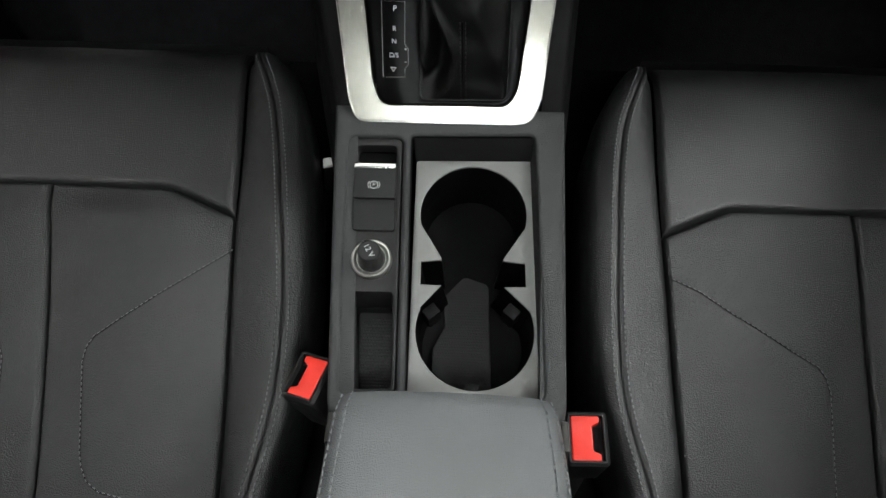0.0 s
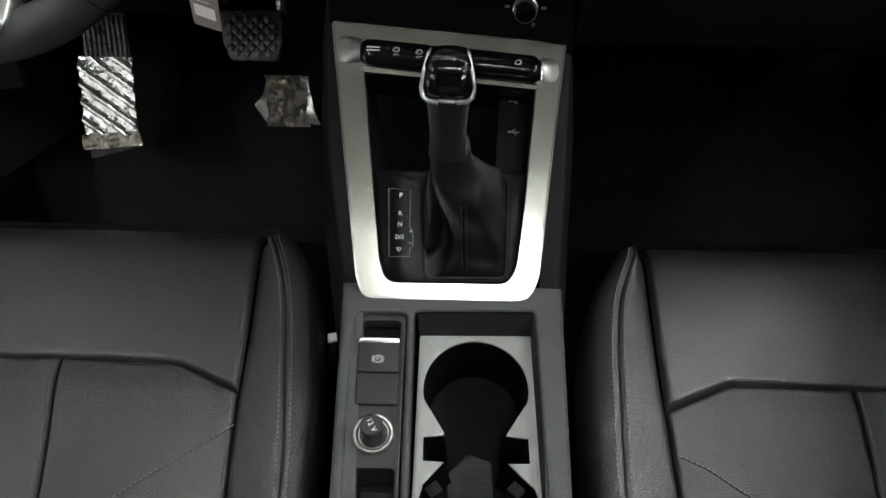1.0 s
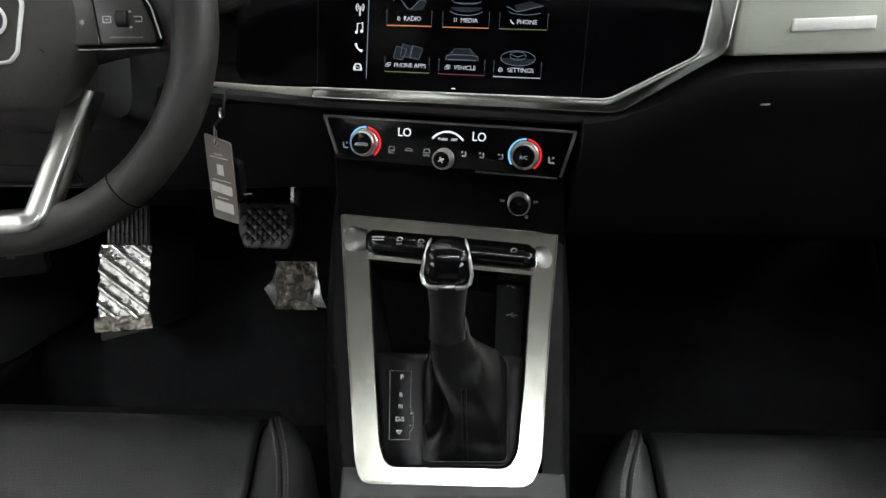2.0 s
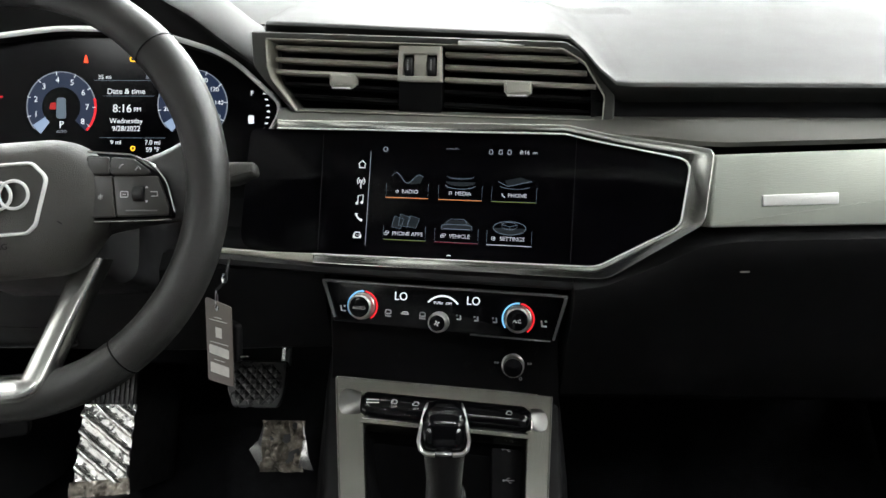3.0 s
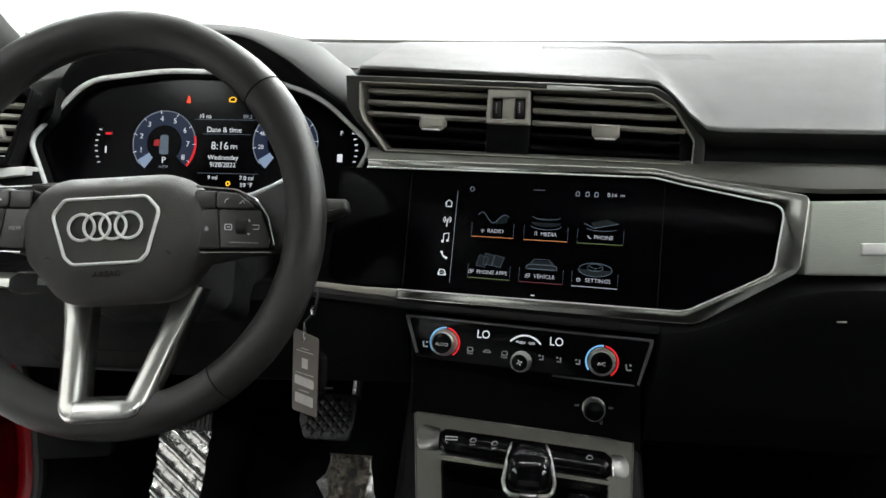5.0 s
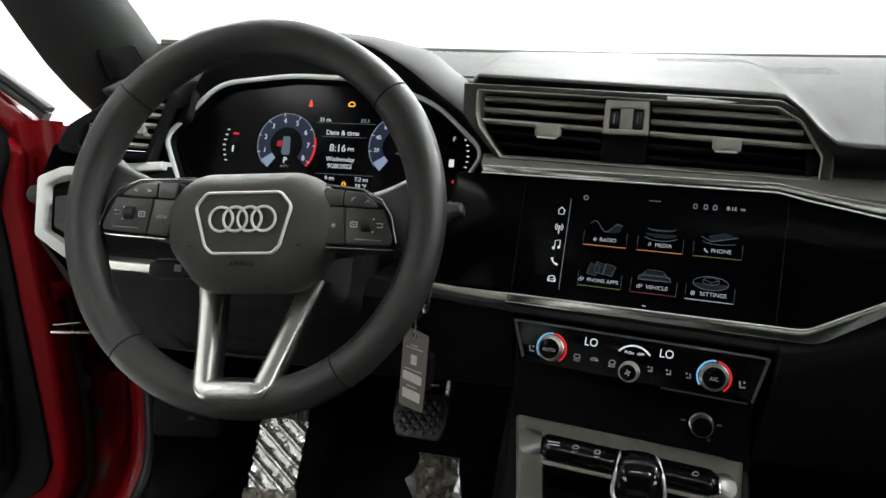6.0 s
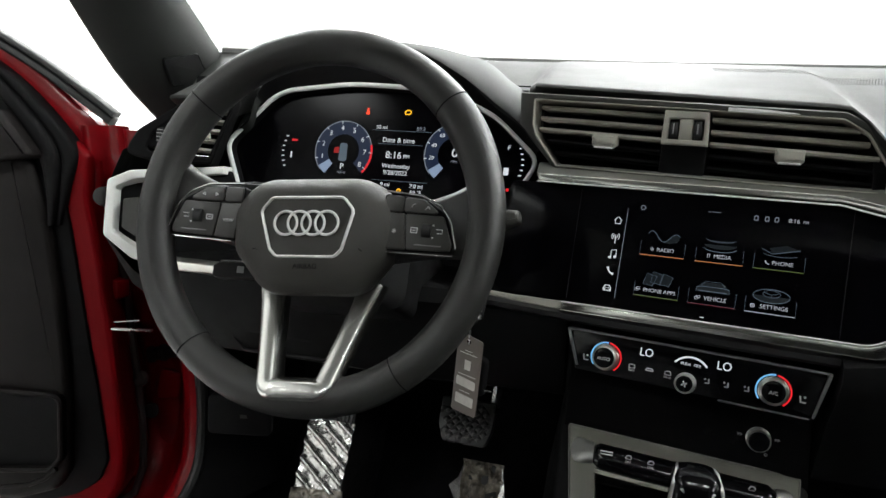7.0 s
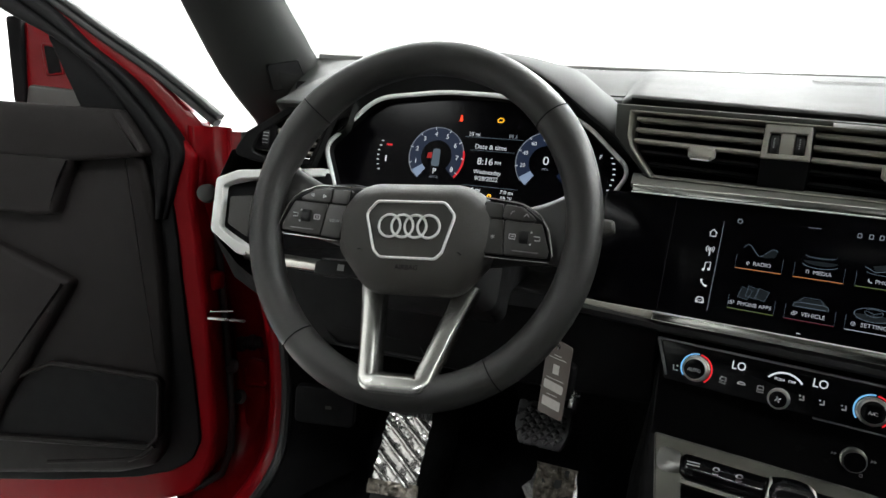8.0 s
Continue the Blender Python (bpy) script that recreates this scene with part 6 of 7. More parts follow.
cpts = [(-0.155, -0.055), (-0.1855, 0.013), (-0.118, 0.084), (-0.020, 0.0965), (0.080, 0.0945), (0.165, 0.068), (0.2265, 0.013), (0.200, -0.035), (0.19, -0.055)]
CO = rpoly(cpts, [0.001, 0.022, 0.070, 0.30, 0.30, 0.12, 0.020, 0.01, 0.001], 8)
part("dial_face", slab(offset(CO, -0.002), -0.03, -0.0005, 0), SCREENGLASS, CL, "gloss black face")
part("inner_wall", loft([[(x, y, 0.0) for x, y in offset(CO, -0.004)], [(x, y, 0.012) for x, y in offset(CO, 0.001)]]), DARK, CL)
part("bright_frame", tube([(x, y, 0.012) for x, y in CO[1:]], lambda t: 0.0034 - 0.0010 * t, 10, flat=1.0), mat("white_satin_edge", (0.85, 0.85, 0.83), 0.4, 0.0, var=0.03), CL, "pale satin edging")
# digital screen
part("screen", slab(rpoly([(-0.082, -0.055), (0.178, -0.055), (0.178, 0.050), (-0.082, 0.050)], 0.004, 3), -0.001, 0.0001, 0), SCREENGLASS, CL)
DIALS = ((-0.0243, 0.0135, 0.0385), (0.1222, 0.0165, 0.0385))
for cx, cy, r in DIALS:
    part("dial_field", arcband(cx, cy, r * 0.56, r * 0.98, -44, 224, 0.0002, 0.0006, 48), E_NAVY, CL)
    part("dial_ring", arcband(cx, cy, r * 0.985, r * 1.01, -40, 220, 0.0003, 0.0009, 60), E_DIM, CL)
cx, cy, r = DIALS[0]
part("red_zone", arcband(cx, cy, r * 0.97, r * 1.03, -42, 14, 0.0004, 0.0011, 20), E_RED, CL)
for k in range(1, 9):
    a = radians(222 - 33.0 * k + 8)
    words("dial_number", str(k), 0.0088, E_WHITE, CL, cx + 0.76 * r * math.cos(a), cy + 0.76 * r * math.sin(a), 0.0008)
    bm = loft([[(0, -0.00035, 0), (0, 0.00035, 0), (0, 0.00035, 0.0004), (0, -0.00035, 0.0004)], [(0.004, -0.00035, 0), (0.004, 0.00035, 0), (0.004, 0.00035, 0.0004), (0.004, -0.00035, 0.0004)]], True, True, True)
    part("dial_tick", bm, E_WHITE, CL, m=pose(cx + 0.91 * r * math.cos(a), cy + 0.91 * r * math.sin(a), 0.0008, 0, 0, math.degrees(a)))
words("dial_text", "P", 0.0105, E_WHITE, CL, cx + 0.0005, cy - 0.020, 0.0008)
words("dial_text", "AUTO", 0.0042, E_DIM, CL, cx + 0.0005, cy - 0.0275, 0.0008)
bm = slab(rpoly([(cx - 0.0055, cy - 0.013), (cx + 0.0055, cy - 0.013), (cx + 0.0048, cy + 0.010), (cx - 0.0048, cy + 0.010)], 0.003, 3), 0.0002, 0.0009, 0)
part("car_symbol", bm, E_ICON, CL)
part("red_symbol", slab(rpoly([(cx - 0.013, cy - 0.003), (cx - 0.006, cy - 0.003), (cx - 0.006, cy + 0.005), (cx - 0.012, cy + 0.004)], 0.001, 2), 0.0002, 0.0009, 0), emit("dim_red", (0.8, 0.02, 0.02), 0.35), CL)
for cx, cy, r in DIALS:
    a0 = 216
    bm = arcband(cx, cy, r * 0.55, r * 0.97, a0 - 3, a0 + 17, 0.0006, 0.0011, 8)
    part("dial_pointer", bm, emit("pointer_blue", (0.45, 0.60, 0.85), 0.45) if "pointer_blue" not in bpy.data.materials else bpy.data.materials["pointer_blue"], CL, "pale blue pointer")
cx, cy, r = DIALS[1]
for k, body in enumerate(("20", "40", "60", "80", "100", "120", "140", "160")):
    a = radians(190 - 31.0 * k)
    words("dial_number", body, 0.0068, E_WHITE, CL, cx + 0.76 * r * math.cos(a), cy + 0.76 * r * math.sin(a), 0.0008)
    bm = loft([[(0, -0.00035, 0), (0, 0.00035, 0), (0, 0.00035, 0.0004), (0, -0.00035, 0.0004)], [(0.004, -0.00035, 0), (0.004, 0.00035, 0), (0.004, 0.00035, 0.0004), (0.004, -0.00035, 0.0004)]], True, True, True)
    part("dial_tick", bm, E_WHITE, CL, m=pose(cx + 0.91 * r * math.cos(a), cy + 0.91 * r * math.sin(a), 0.0008, 0, 0, math.degrees(a)))
words("speed_text", "0", 0.0150, E_WHITE, CL, cx, cy + 0.002, 0.0008, squash=1.1)
words("speed_text", "MPH", 0.0040, E_DIM, CL, cx, cy - 0.008, 0.0008)
for body, y, s, mt in (("Date & time", 0.0305, 0.0086, E_WHITE), ("Wednesday", -0.0020, 0.0078, E_WHITE), ("9/28/2022", -0.0105, 0.0078, E_WHITE)):
    words("centre_text", body, s, mt, CL, 0.0485, y, 0.0008)
words("centre_text", "8:16", 0.0125, E_WHITE, CL, 0.0440, 0.0115, 0.0008)
words("centre_text", "PM", 0.0066, E_WHITE, CL, 0.0610, 0.0105, 0.0008)
words("centre_text", "9 mi", 0.0070, E_WHITE, CL, 0.037, -0.0255, 0.0008)
words("centre_text", "7.0 mi", 0.0070, E_WHITE, CL, 0.078, -0.0255, 0.0008)
words("centre_text", "59 °F", 0.0070, E_WHITE, CL, 0.078, -0.0335, 0.0008)
words("centre_text", "35 mi", 0.0066, E_WHITE, CL, 0.0245, 0.0462, 0.0008)
words("centre_text", "89.3", 0.0066, E_DIM, CL, 0.0760, 0.0462, 0.0008)
for y, x0, x1, mt in ((0.0425, 0.012, 0.09, E_ICON), (0.0255, 0.022, 0.080, E_ICON), (-0.0205, 0.018, 0.092, E_ICON)):
    part("screen_line", box(x0, x1, y, y + 0.0004, 0.0002, 0.0006, 0), mt, CL)
bm = slab(rpoly([(0.0008, 0.0620), (0.0056, 0.0620), (0.0044, 0.0670), (0.0040, 0.0702), (0.0024, 0.0702), (0.0020, 0.0670)], 0.0008, 2), 0.0, 0.0008, 0)
part("belt_warning", bm, E_WARN, CL, "glowing red belt warning")
eng = rpoly([(0.0530, 0.0635), (0.0590, 0.0635), (0.0608, 0.0655), (0.0608, 0.0680), (0.0585, 0.0697), (0.0548, 0.0697), (0.0530, 0.0680), (0.0518, 0.0665)], 0.0006, 2)
part("engine_warning", ringslab(eng, offset(eng, -0.0011), 0.0, 0.0008, 0.0001), E_AMBER, CL, "glowing amber engine warning")
for k in range(7):
    for s, x0 in ((1, 0.2005), (-1, -0.1035)):
        y = 0.0290 - k * 0.0065
        x = x0 + s * 0.0055 * math.sin((k + 0.5) / 7 * math.pi)
        part("gauge_mark", box(x - 0.0016, x + 0.0016, y - 0.0007, y + 0.0007, 0.0, 0.0005, 0), E_WHITE, CL)
words("gauge_text", "F", 0.0075, E_WHITE, CL, 0.188, 0.0290, 0.0004)
part("fuel_symbol", slab(rpoly([(0.184, -0.004), (0.190, -0.004), (0.190, 0.005), (0.184, 0.005)], 0.0008, 2), 0, 0.0006, 0), E_WHITE, CL)
part("heat_symbol", tube([(-0.0965, 0.001, 0.0005), (-0.0965, 0.009, 0.0005)], 0.0009, 6), E_WHITE, CL)
part("heat_high", box(-0.098, -0.090, 0.0230, 0.0255, 0, 0.0006, 0), E_RED, CL)
part("steer_warning", arcband(0.0560, -0.0320, 0.0016, 0.0028, 0, 359, 0.0004, 0.0008, 14), E_AMBER, CL, "glowing amber warning")
for k in range(3):
    part("fuel_low", box(0.1895 + 0.0045 * k, 0.1925 + 0.0045 * k, -0.0232 + 0.0018 * k, -0.0195 + 0.0018 * k, 0, 0.0006, 0), E_RED, CL)
# hood over the cluster
CM = frm((-0.4, 0.815, 1.25), (1, 0, 0), (0, 0.2, 1))


def spread(pts, n):
    """n points at even steps along an open line."""
    pts = [Vector(p) for p in pts]
    at_ = [0.0]
    for a, b in zip(pts, pts[1:]):
        at_.append(at_[-1] + (b - a).length)
    out, k = [], 0
    for i in range(n):
        d = at_[-1] * i / (n - 1)
        while k < len(pts) - 2 and at_[k + 1] < d:
            k += 1
        out.append(pts[k].lerp(pts[k + 1], (d - at_[k]) / max(at_[k + 1] - at_[k], 1e-9)))
    return out


def bowed(pts, n=6):
    """A smooth line through 3D points."""
    out = []
    for i in range(len(pts) - 1):
        p0, p1, p2, p3 = (Vector(pts[max(0, min(len(pts) - 1, i + d))]) for d in (-1, 0, 1, 2))
        out += [0.5 * ((2 * p1) + (p2 - p0) * t + (2 * p0 - 5 * p1 + 4 * p2 - p3) * t * t + (3 * p1 - p0 - 3 * p2 + p3) * t ** 3) for t in [k / n for k in range(n)]]
    return out + [Vector(pts[-1])]


# the brow's edge in the cluster's own axes, and the crest behind it
brow = [(-0.172, 0.030, 0.014), (-0.152, 0.040, 0.022), (-0.141, 0.070, 0.029), (-0.124, 0.099, 0.030), (-0.089, 0.118, 0.030), (-0.009, 0.132, 0.030), (0.068, 0.132, 0.030), (0.121, 0.109, 0.030), (0.163, 0.080, 0.030), (0.2025, 0.051, 0.026), (0.224, 0.028, 0.014)]
crest = [(-0.600, 0.90, 1.318), (-0.575, 0.90, 1.335), (-0.560, 0.90, 1.362), (-0.540, 0.90, 1.385), (-0.500, 0.90, 1.402), (-0.410, 0.90, 1.412), (-0.345, 0.90, 1.4075), (-0.300, 0.90, 1.399), (-0.262, 0.90, 1.388), (-0.226, 0.90, 1.362), (-0.190, 0.90, 1.345)]
edge = [CM @ p for p in bowed(brow)]
back = bowed(crest)
n_e = len(edge)
inner0 = [CM @ Vector((p.x, p.y, 0.010)) for p in spread([q for q in offset(CO, 0.003) if q[1] > -0.005], n_e)]
rings = [inner0] + [[a.lerp(b, t) + Vector((0, 0, h)) for a, b in zip(inner0, edge)] for t, h in ((0.35, 0.003), (0.7, 0.003), (0.94, 0.001))] + [edge]
# Underside takes a blacker material than the top, for its shade.
part("hood", loft([[tuple(p) for p in r] for r in rings], False), LOWERP, CL, "underside of the hood over the dials, black for its shade", m=CM.inverted(), smooth=60)
rings = [[p + Vector((0, 0.012, -0.006)) for p in edge], edge, [p + Vector((0, 0.0016, 0.0022)) for p in edge]]
for t in (0.12, 0.25, 0.4, 0.55, 0.7, 0.85, 1.0):
    row = []
    for a, b in zip(rings[2], back):
        m_ = Vector((lerp(a.x, b.x, 0.42), lerp(a.y, b.y, 0.34), lerp(a.z, b.z, 0.74)))
        row.append(a * (1 - t) ** 2 + m_ * 2 * t * (1 - t) + b * t * t)
    rings.append(row)
rings.append([p + Vector((0.0, 0.10, -0.012)) for p in back])
rings.append([p + Vector((0.0, 0.18, -0.06)) for p in back])
part("hood_top", loft([[tuple(p) for p in r] for r in rings], False), DASHTOP, CL, "grained grey-black hood top", m=CM.inverted(), smooth=60)

# ---- left air vent, light switch and its bracket ----
LV = thing("side_air_vent", "black side air vent with grey slats above a pale bracket", "air vent", frm((-0.62, 0.70, 1.15), (1, 0, 0), (0, 0.1, 1)))
VM = pose(-0.045, 0, 0, 0, 25, 0) @ pose(0.045, 0, 0)
o = rpoly([(-0.045, 0.095), (-0.030, 0.125), (0.030, 0.172), (0.085, 0.180), (0.058, 0.092), (0.0, 0.088)], [0.01, 0.015, 0.02, 0.006, 0.003, 0.01], 4)
i = rpoly([(-0.020, 0.102), (-0.012, 0.124), (0.034, 0.163), (0.078, 0.170), (0.054, 0.099), (0.0, 0.097)], [0.006, 0.01, 0.015, 0.004, 0.003, 0.006], 4)
part("frame", ringslab(o, i, -0.05, 0.004, 0.002), LOWERP, LV, m=VM)
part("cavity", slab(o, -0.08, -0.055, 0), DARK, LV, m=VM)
for k in range(5):
    v0 = 0.158 - k * 0.0125
    bm = loft([[(x, v0 + 0.0045, -0.03), (x, v0 + 0.003, -0.006), (x, v0 - 0.0005, -0.002), (x, v0 - 0.003, -0.006), (x, v0 - 0.002, -0.03)] for x in (0.030 - k * 0.012, 0.074 - k * 0.004)], True, True, True)
    part("slat", bm, GREYTRIM, LV, m=VM)
tab = part("vent_tab", slab(rpoly([(0.030, 0.122), (0.054, 0.122), (0.052, 0.134), (0.032, 0.134)], 0.002, 3), -0.01, 0.005, 0.002), GREYTRIM, LV, "grey sliding tab", m=VM)
part("tab_edge", slab([(0.031, 0.120), (0.053, 0.120), (0.053, 0.122), (0.031, 0.122)], 0.0, 0.005, 0.0004), BRIGHT, tab)
part("slat_edge", tube([(-0.01, 0.099, -0.004), (0.055, 0.101, -0.004)], 0.001, 6), BRIGHT, LV, m=VM)
part("wheel_panel", slab(rpoly([(-0.022, 0.106), (0.006, 0.106), (0.010, 0.140), (-0.008, 0.132)], 0.003, 3), -0.03, 0.001, 0.001), LOWERP, LV, m=VM)
w = part("thumb_wheel", lathe([(0.012, -0.004), (0.013, -0.003), (0.013, 0.003), (0.012, 0.004)], 24), RUBBER, LV, "ribbed thumb wheel", m=VM @ pose(-0.004, 0.121, -0.007, 0, 90, 0))
for k in range(4):
    part("wheel_mark", box(-0.0035, 0.0035, -0.0005, 0.0005, 0, 0.0004, 0), PRINTG, LV, m=VM @ pose(-0.004, 0.121, -0.007, -30 + 20 * k, 0, 0) @ pose(0, 0, 0.0129))
br = [(0.050, 0.092), (-0.030, 0.075), (-0.062, 0.062), (-0.063, -0.006), (-0.020, -0.034), (0.120, -0.040), (0.120, -0.030), (-0.012, -0.024), (-0.050, -0.001), (-0.050, 0.053), (-0.026, 0.065), (0.050, 0.082)]
bm = slab(rpoly(br, [0, 0.02, 0.008, 0.008, 0.02, 0, 0, 0.02, 0.008, 0.008, 0.02, 0], 4), -0.03, 0.006, 0.002)
for v in bm.verts:
    v.co.z -= 0.9 * max(0.0, v.co.x + 0.03)
part("bracket", bm, PALE, LV, "pale satin bracket", smooth=50)
bm = slab(rpoly([(-0.052, 0.055), (0.050, 0.088), (0.120, -0.035), (-0.012, -0.028), (-0.052, 0.0)], 0.004, 3), -0.04, -0.006, 0.002)
for v in bm.verts:
    v.co.z -= 0.9 * max(0.0, v.co.x + 0.03)
part("switch_panel", bm, DARK, LV)
part("light_switch", slab(rpoly([(-0.040, 0.005), (-0.006, -0.010), (-0.006, 0.045), (-0.040, 0.040)], 0.004, 3), -0.006, 0.002, 0.002), VENTFRAME, LV, "grey light switch")
part("outer_cheek", loft([[(-0.046, 0.10, 0.0), (-0.062, 0.062, 0.0), (-0.066, -0.006, 0.0), (-0.02, -0.045, 0.0), (0.02, -0.07, -0.01)], [(-0.075, 0.11, -0.06), (-0.095, 0.06, -0.06), (-0.095, -0.02, -0.06), (-0.06, -0.07, -0.05), (0.02, -0.10, -0.04)], [(-0.10, 0.11, -0.2), (-0.13, 0.06, -0.2), (-0.13, -0.05, -0.2), (-0.09, -0.12, -0.2), (0.02, -0.15, -0.2)]], False), DARK, LV)

# ---- hood release and fuse flap ----
HR = thing("hood_release", "black hood release flap beside the footwell", "lever", pose(-0.60, 0.868, 0.865, 90, 0, 15))
part("flap", slab(rpoly([(-0.045, -0.03), (0.05, -0.03), (0.05, 0.03), (-0.045, 0.03)], 0.01, 4), -0.01, 0.004, 0.003), DARK, HR)
part("mark", box(0.004, 0.014, -0.003, 0.002, 0.004, 0.0045, 0), VENTFRAME, HR)

# ---- key tag hanging from the column ----
KT = thing("key_tag", "grey card key tag with a white label, hanging from a ring", "key tag", frm((-0.2095, 0.668, 1.046), (0.86, -0.36, -0.08), (-0.13, 0.0, 1)))
tg = rpoly([(-0.0155, -0.043), (0.0155, -0.043), (0.0155, 0.039), (-0.0155, 0.043)], 0.003, 4)
hl = arc(-0.002, 0.0345, 0.0028, 0, 360, 12)[:-1]
part("card", plate(tg, [hl], 0.0006, 0.0012, 0.0002), TAGCARD, KT, "grey card")
part("label", slab(rpoly([(-0.0125, -0.0135), (0.0115, -0.0150), (0.0115, -0.0055), (-0.0125, -0.004)], 0.002, 3), 0.0005, 0.0009, 0), TAGWHITE, KT, "white label")
part("label", slab(rpoly([(-0.0115, -0.0330), (0.0110, -0.0340), (0.0110, -0.0235), (-0.0115, -0.0225)], 0.001, 3), 0.0005, 0.0009, 0), TAGWHITE, KT, "white printed field")
bm = bmesh.new()
for k, (x0, x1, y) in enumerate(((-0.005, 0.004, 0.0245), (-0.011, 0.010, 0.0215), (-0.011, 0.011, -0.0015), (-0.007, 0.006, -0.0195))):
    box(x0, x1, y, y + 0.0007, 0.0005, 0.0008, 0, bm)
box(-0.004, 0.0035, 0.0045, 0.0150, 0.0005, 0.0008, 0, bm)
part("print_bars", bm, TAGWHITE, KT)
part("ring", tube([(-0.002 + 0.004 * math.cos(a) * 0.6, 0.042 + 0.010 * math.sin(a), 0.004 * math.cos(a)) for a in [i * math.pi / 8 for i in range(16)]], 0.0006, 6, True), STEEL, KT, "wire ring")
part("cord", tube([(-0.002, 0.052, 0), (0.010, 0.064, 0), (0.011, 0.072, 0.0), (0.006, 0.082, -0.01)], 0.0013, 6), RUBBER, KT)
part("clasp", lathe([(0.002, 0), (0.0028, 0.004), (0.002, 0.008)], 10), STEEL, KT, m=pose(0.008, 0.070, 0.0, 90, 0, 0))
part("key_body", slab(rpoly([(-0.006, -0.022), (0.0165, -0.022), (0.0165, 0.018), (0.0, 0.020)], 0.006, 4), -0.013, -0.005, 0.003), DARK, KT)
part("key_edge", tube([(0.0185, -0.014, -0.008), (0.028, -0.011, -0.008)], 0.0012, 6), BRIGHT, KT)

# ---- pedals and footrest ----
BP = thing("brake_pedal", "black rubber brake pedal with a crosshatched pad", "pedal", frm((-0.283, 1.000, 0.860), (1, 0, 0), (0, 0.45, 1)) @ Matrix.Scale(0.86, 4))
po = rpoly([(-0.050, 0.040), (0.052, 0.040), (0.050, -0.010), (0.040, -0.040), (-0.038, -0.040), (-0.050, -0.010)], [0.006, 0.006, 0.02, 0.012, 0.012, 0.02], 4)
part("pad", slab(po, -0.012, 0.0, 0.003), PEDALRUBBER, BP, "rubber pad")
stud = slab(rpoly([(-0.0075, 0), (0, -0.0075), (0.0075, 0), (0, 0.0075)], 0.001, 2), 0, 0.0032, 0.0012)
me0 = None
for a in range(-3, 4):
    for b in range(-4, 5):
        x, y = a * 0.0175 + (0.00875 if b % 2 else 0), b * 0.0088
        if abs(x) < 0.043 and abs(y) < 0.034 and abs(x) + max(0, -y) * 0.5 < 0.052:
            if me0 is None:
                ob = part("tread_stud", stud, PEDALRUBBER, BP)
                me0 = ob.data
            else:
                ob = new("tread_stud", me0)
                ob.parent = BP
            ob.matrix_basis = pose(x, y, -0.0005)
part("arm", tube([(0.045, 0.03, -0.02), (0.05, 0.10, 0.0), (0.04, 0.2, -0.02)], 0.009, 8), STEEL, BP, "steel pedal arm")


def crumple(pts_w, pts_h, amp, freq, seed, nx=26, ny=30):
    rows = []
    for j in range(ny + 1):
        row = []
        for i in range(nx + 1):
            x, y = (i / nx - 0.5) * pts_w, (j / ny - 0.5) * pts_h
            n = noise.noise(Vector((x * freq, y * freq, seed))) + 0.5 * abs(noise.noise(Vector((x * freq * 2.3, y * freq * 2.3, seed + 3))))
            row.append((x + 0.25 * amp * noise.noise(Vector((x * freq, y * freq, seed + 9))), y, amp * n))
        rows.append(row)
    return loft(rows, False)


AP = thing("accelerator_pedal", "accelerator pedal still wrapped in crumpled clear plastic", "pedal", frm((-0.264, 1.060, 0.728), (1, 0, 0), (0, 0.45, 1)) @ Matrix.Scale(0.93, 4))
part("pad", slab(rpoly([(-0.030, -0.040), (0.030, -0.040), (0.025, 0.040), (-0.025, 0.040)], 0.008, 4), -0.012, -0.004, 0.003), RUBBER, AP)
part("wrap", crumple(0.074, 0.086, 0.018, 44, 2.0, 34, 38), WRAPDULL, AP, "crumpled plastic wrap", smooth=30)
part("wrap_flap", loft([[(-0.034, 0.040, 0.004), (-0.036, 0.0, 0.008), (-0.030, -0.042, 0.004)], [(-0.040, 0.010, 0.012), (-0.056, -0.006, 0.010), (-0.036, -0.040, 0.002)]], False), WRAP, AP)
part("wrap_flap", loft([[(0.034, 0.042, 0.004), (0.036, 0.0, 0.010), (0.030, -0.036, 0.006)], [(0.038, 0.030, 0.012), (0.048, -0.020, 0.008), (0.056, -0.040, 0.002)]], False), WRAP, AP)
FR = thing("footrest", "ribbed footrest wrapped in shiny clear plastic", "footrest", frm((-0.511, 0.990, 0.774), (1, 0, 0.0), (0, 0.40, 1)) @ Matrix.Scale(0.87, 4))
fo = rpoly([(-0.050, -0.120), (0.042, -0.095), (0.045, 0.130), (-0.032, 0.130)], 0.008, 4)
part("base", slab(fo, -0.20, -0.003, 0.003), RUBBER, FR)
for k in range(9):
    x = -0.030 + k * 0.0085
    part("tread_rib", box(x - 0.0022, x + 0.0022, 0.028, 0.124, -0.004, 0.0, 0.0008), PEDALRUBBER, FR)
bm = crumple(0.092, 0.130, 0.0022, 40, 5.0, 34, 72)
for v in bm.verts:
    v.co.y -= 0.008
    k = (v.co.y + 0.12) / 0.25
    v.co.x += lerp(-0.006, 0.004, k)
    d = (v.co.x * 0.75 + v.co.y) / 0.0155
    v.co.z += 0.0065 * max(0.0, math.sin(d * math.pi)) ** 0.45
part("wrap", bm, WRAP, FR, "shiny ribbed plastic wrap", smooth=35)
bm = crumple(0.104, 0.026, 0.010, 46, 8.0, 44, 14)
for v in bm.verts:
    v.co.y += -0.082 + 0.10 * v.co.x
    v.co.z += 0.006
part("wrap_fold", bm, WRAPDULL, FR, "bunched end of the plastic wrap", smooth=40)
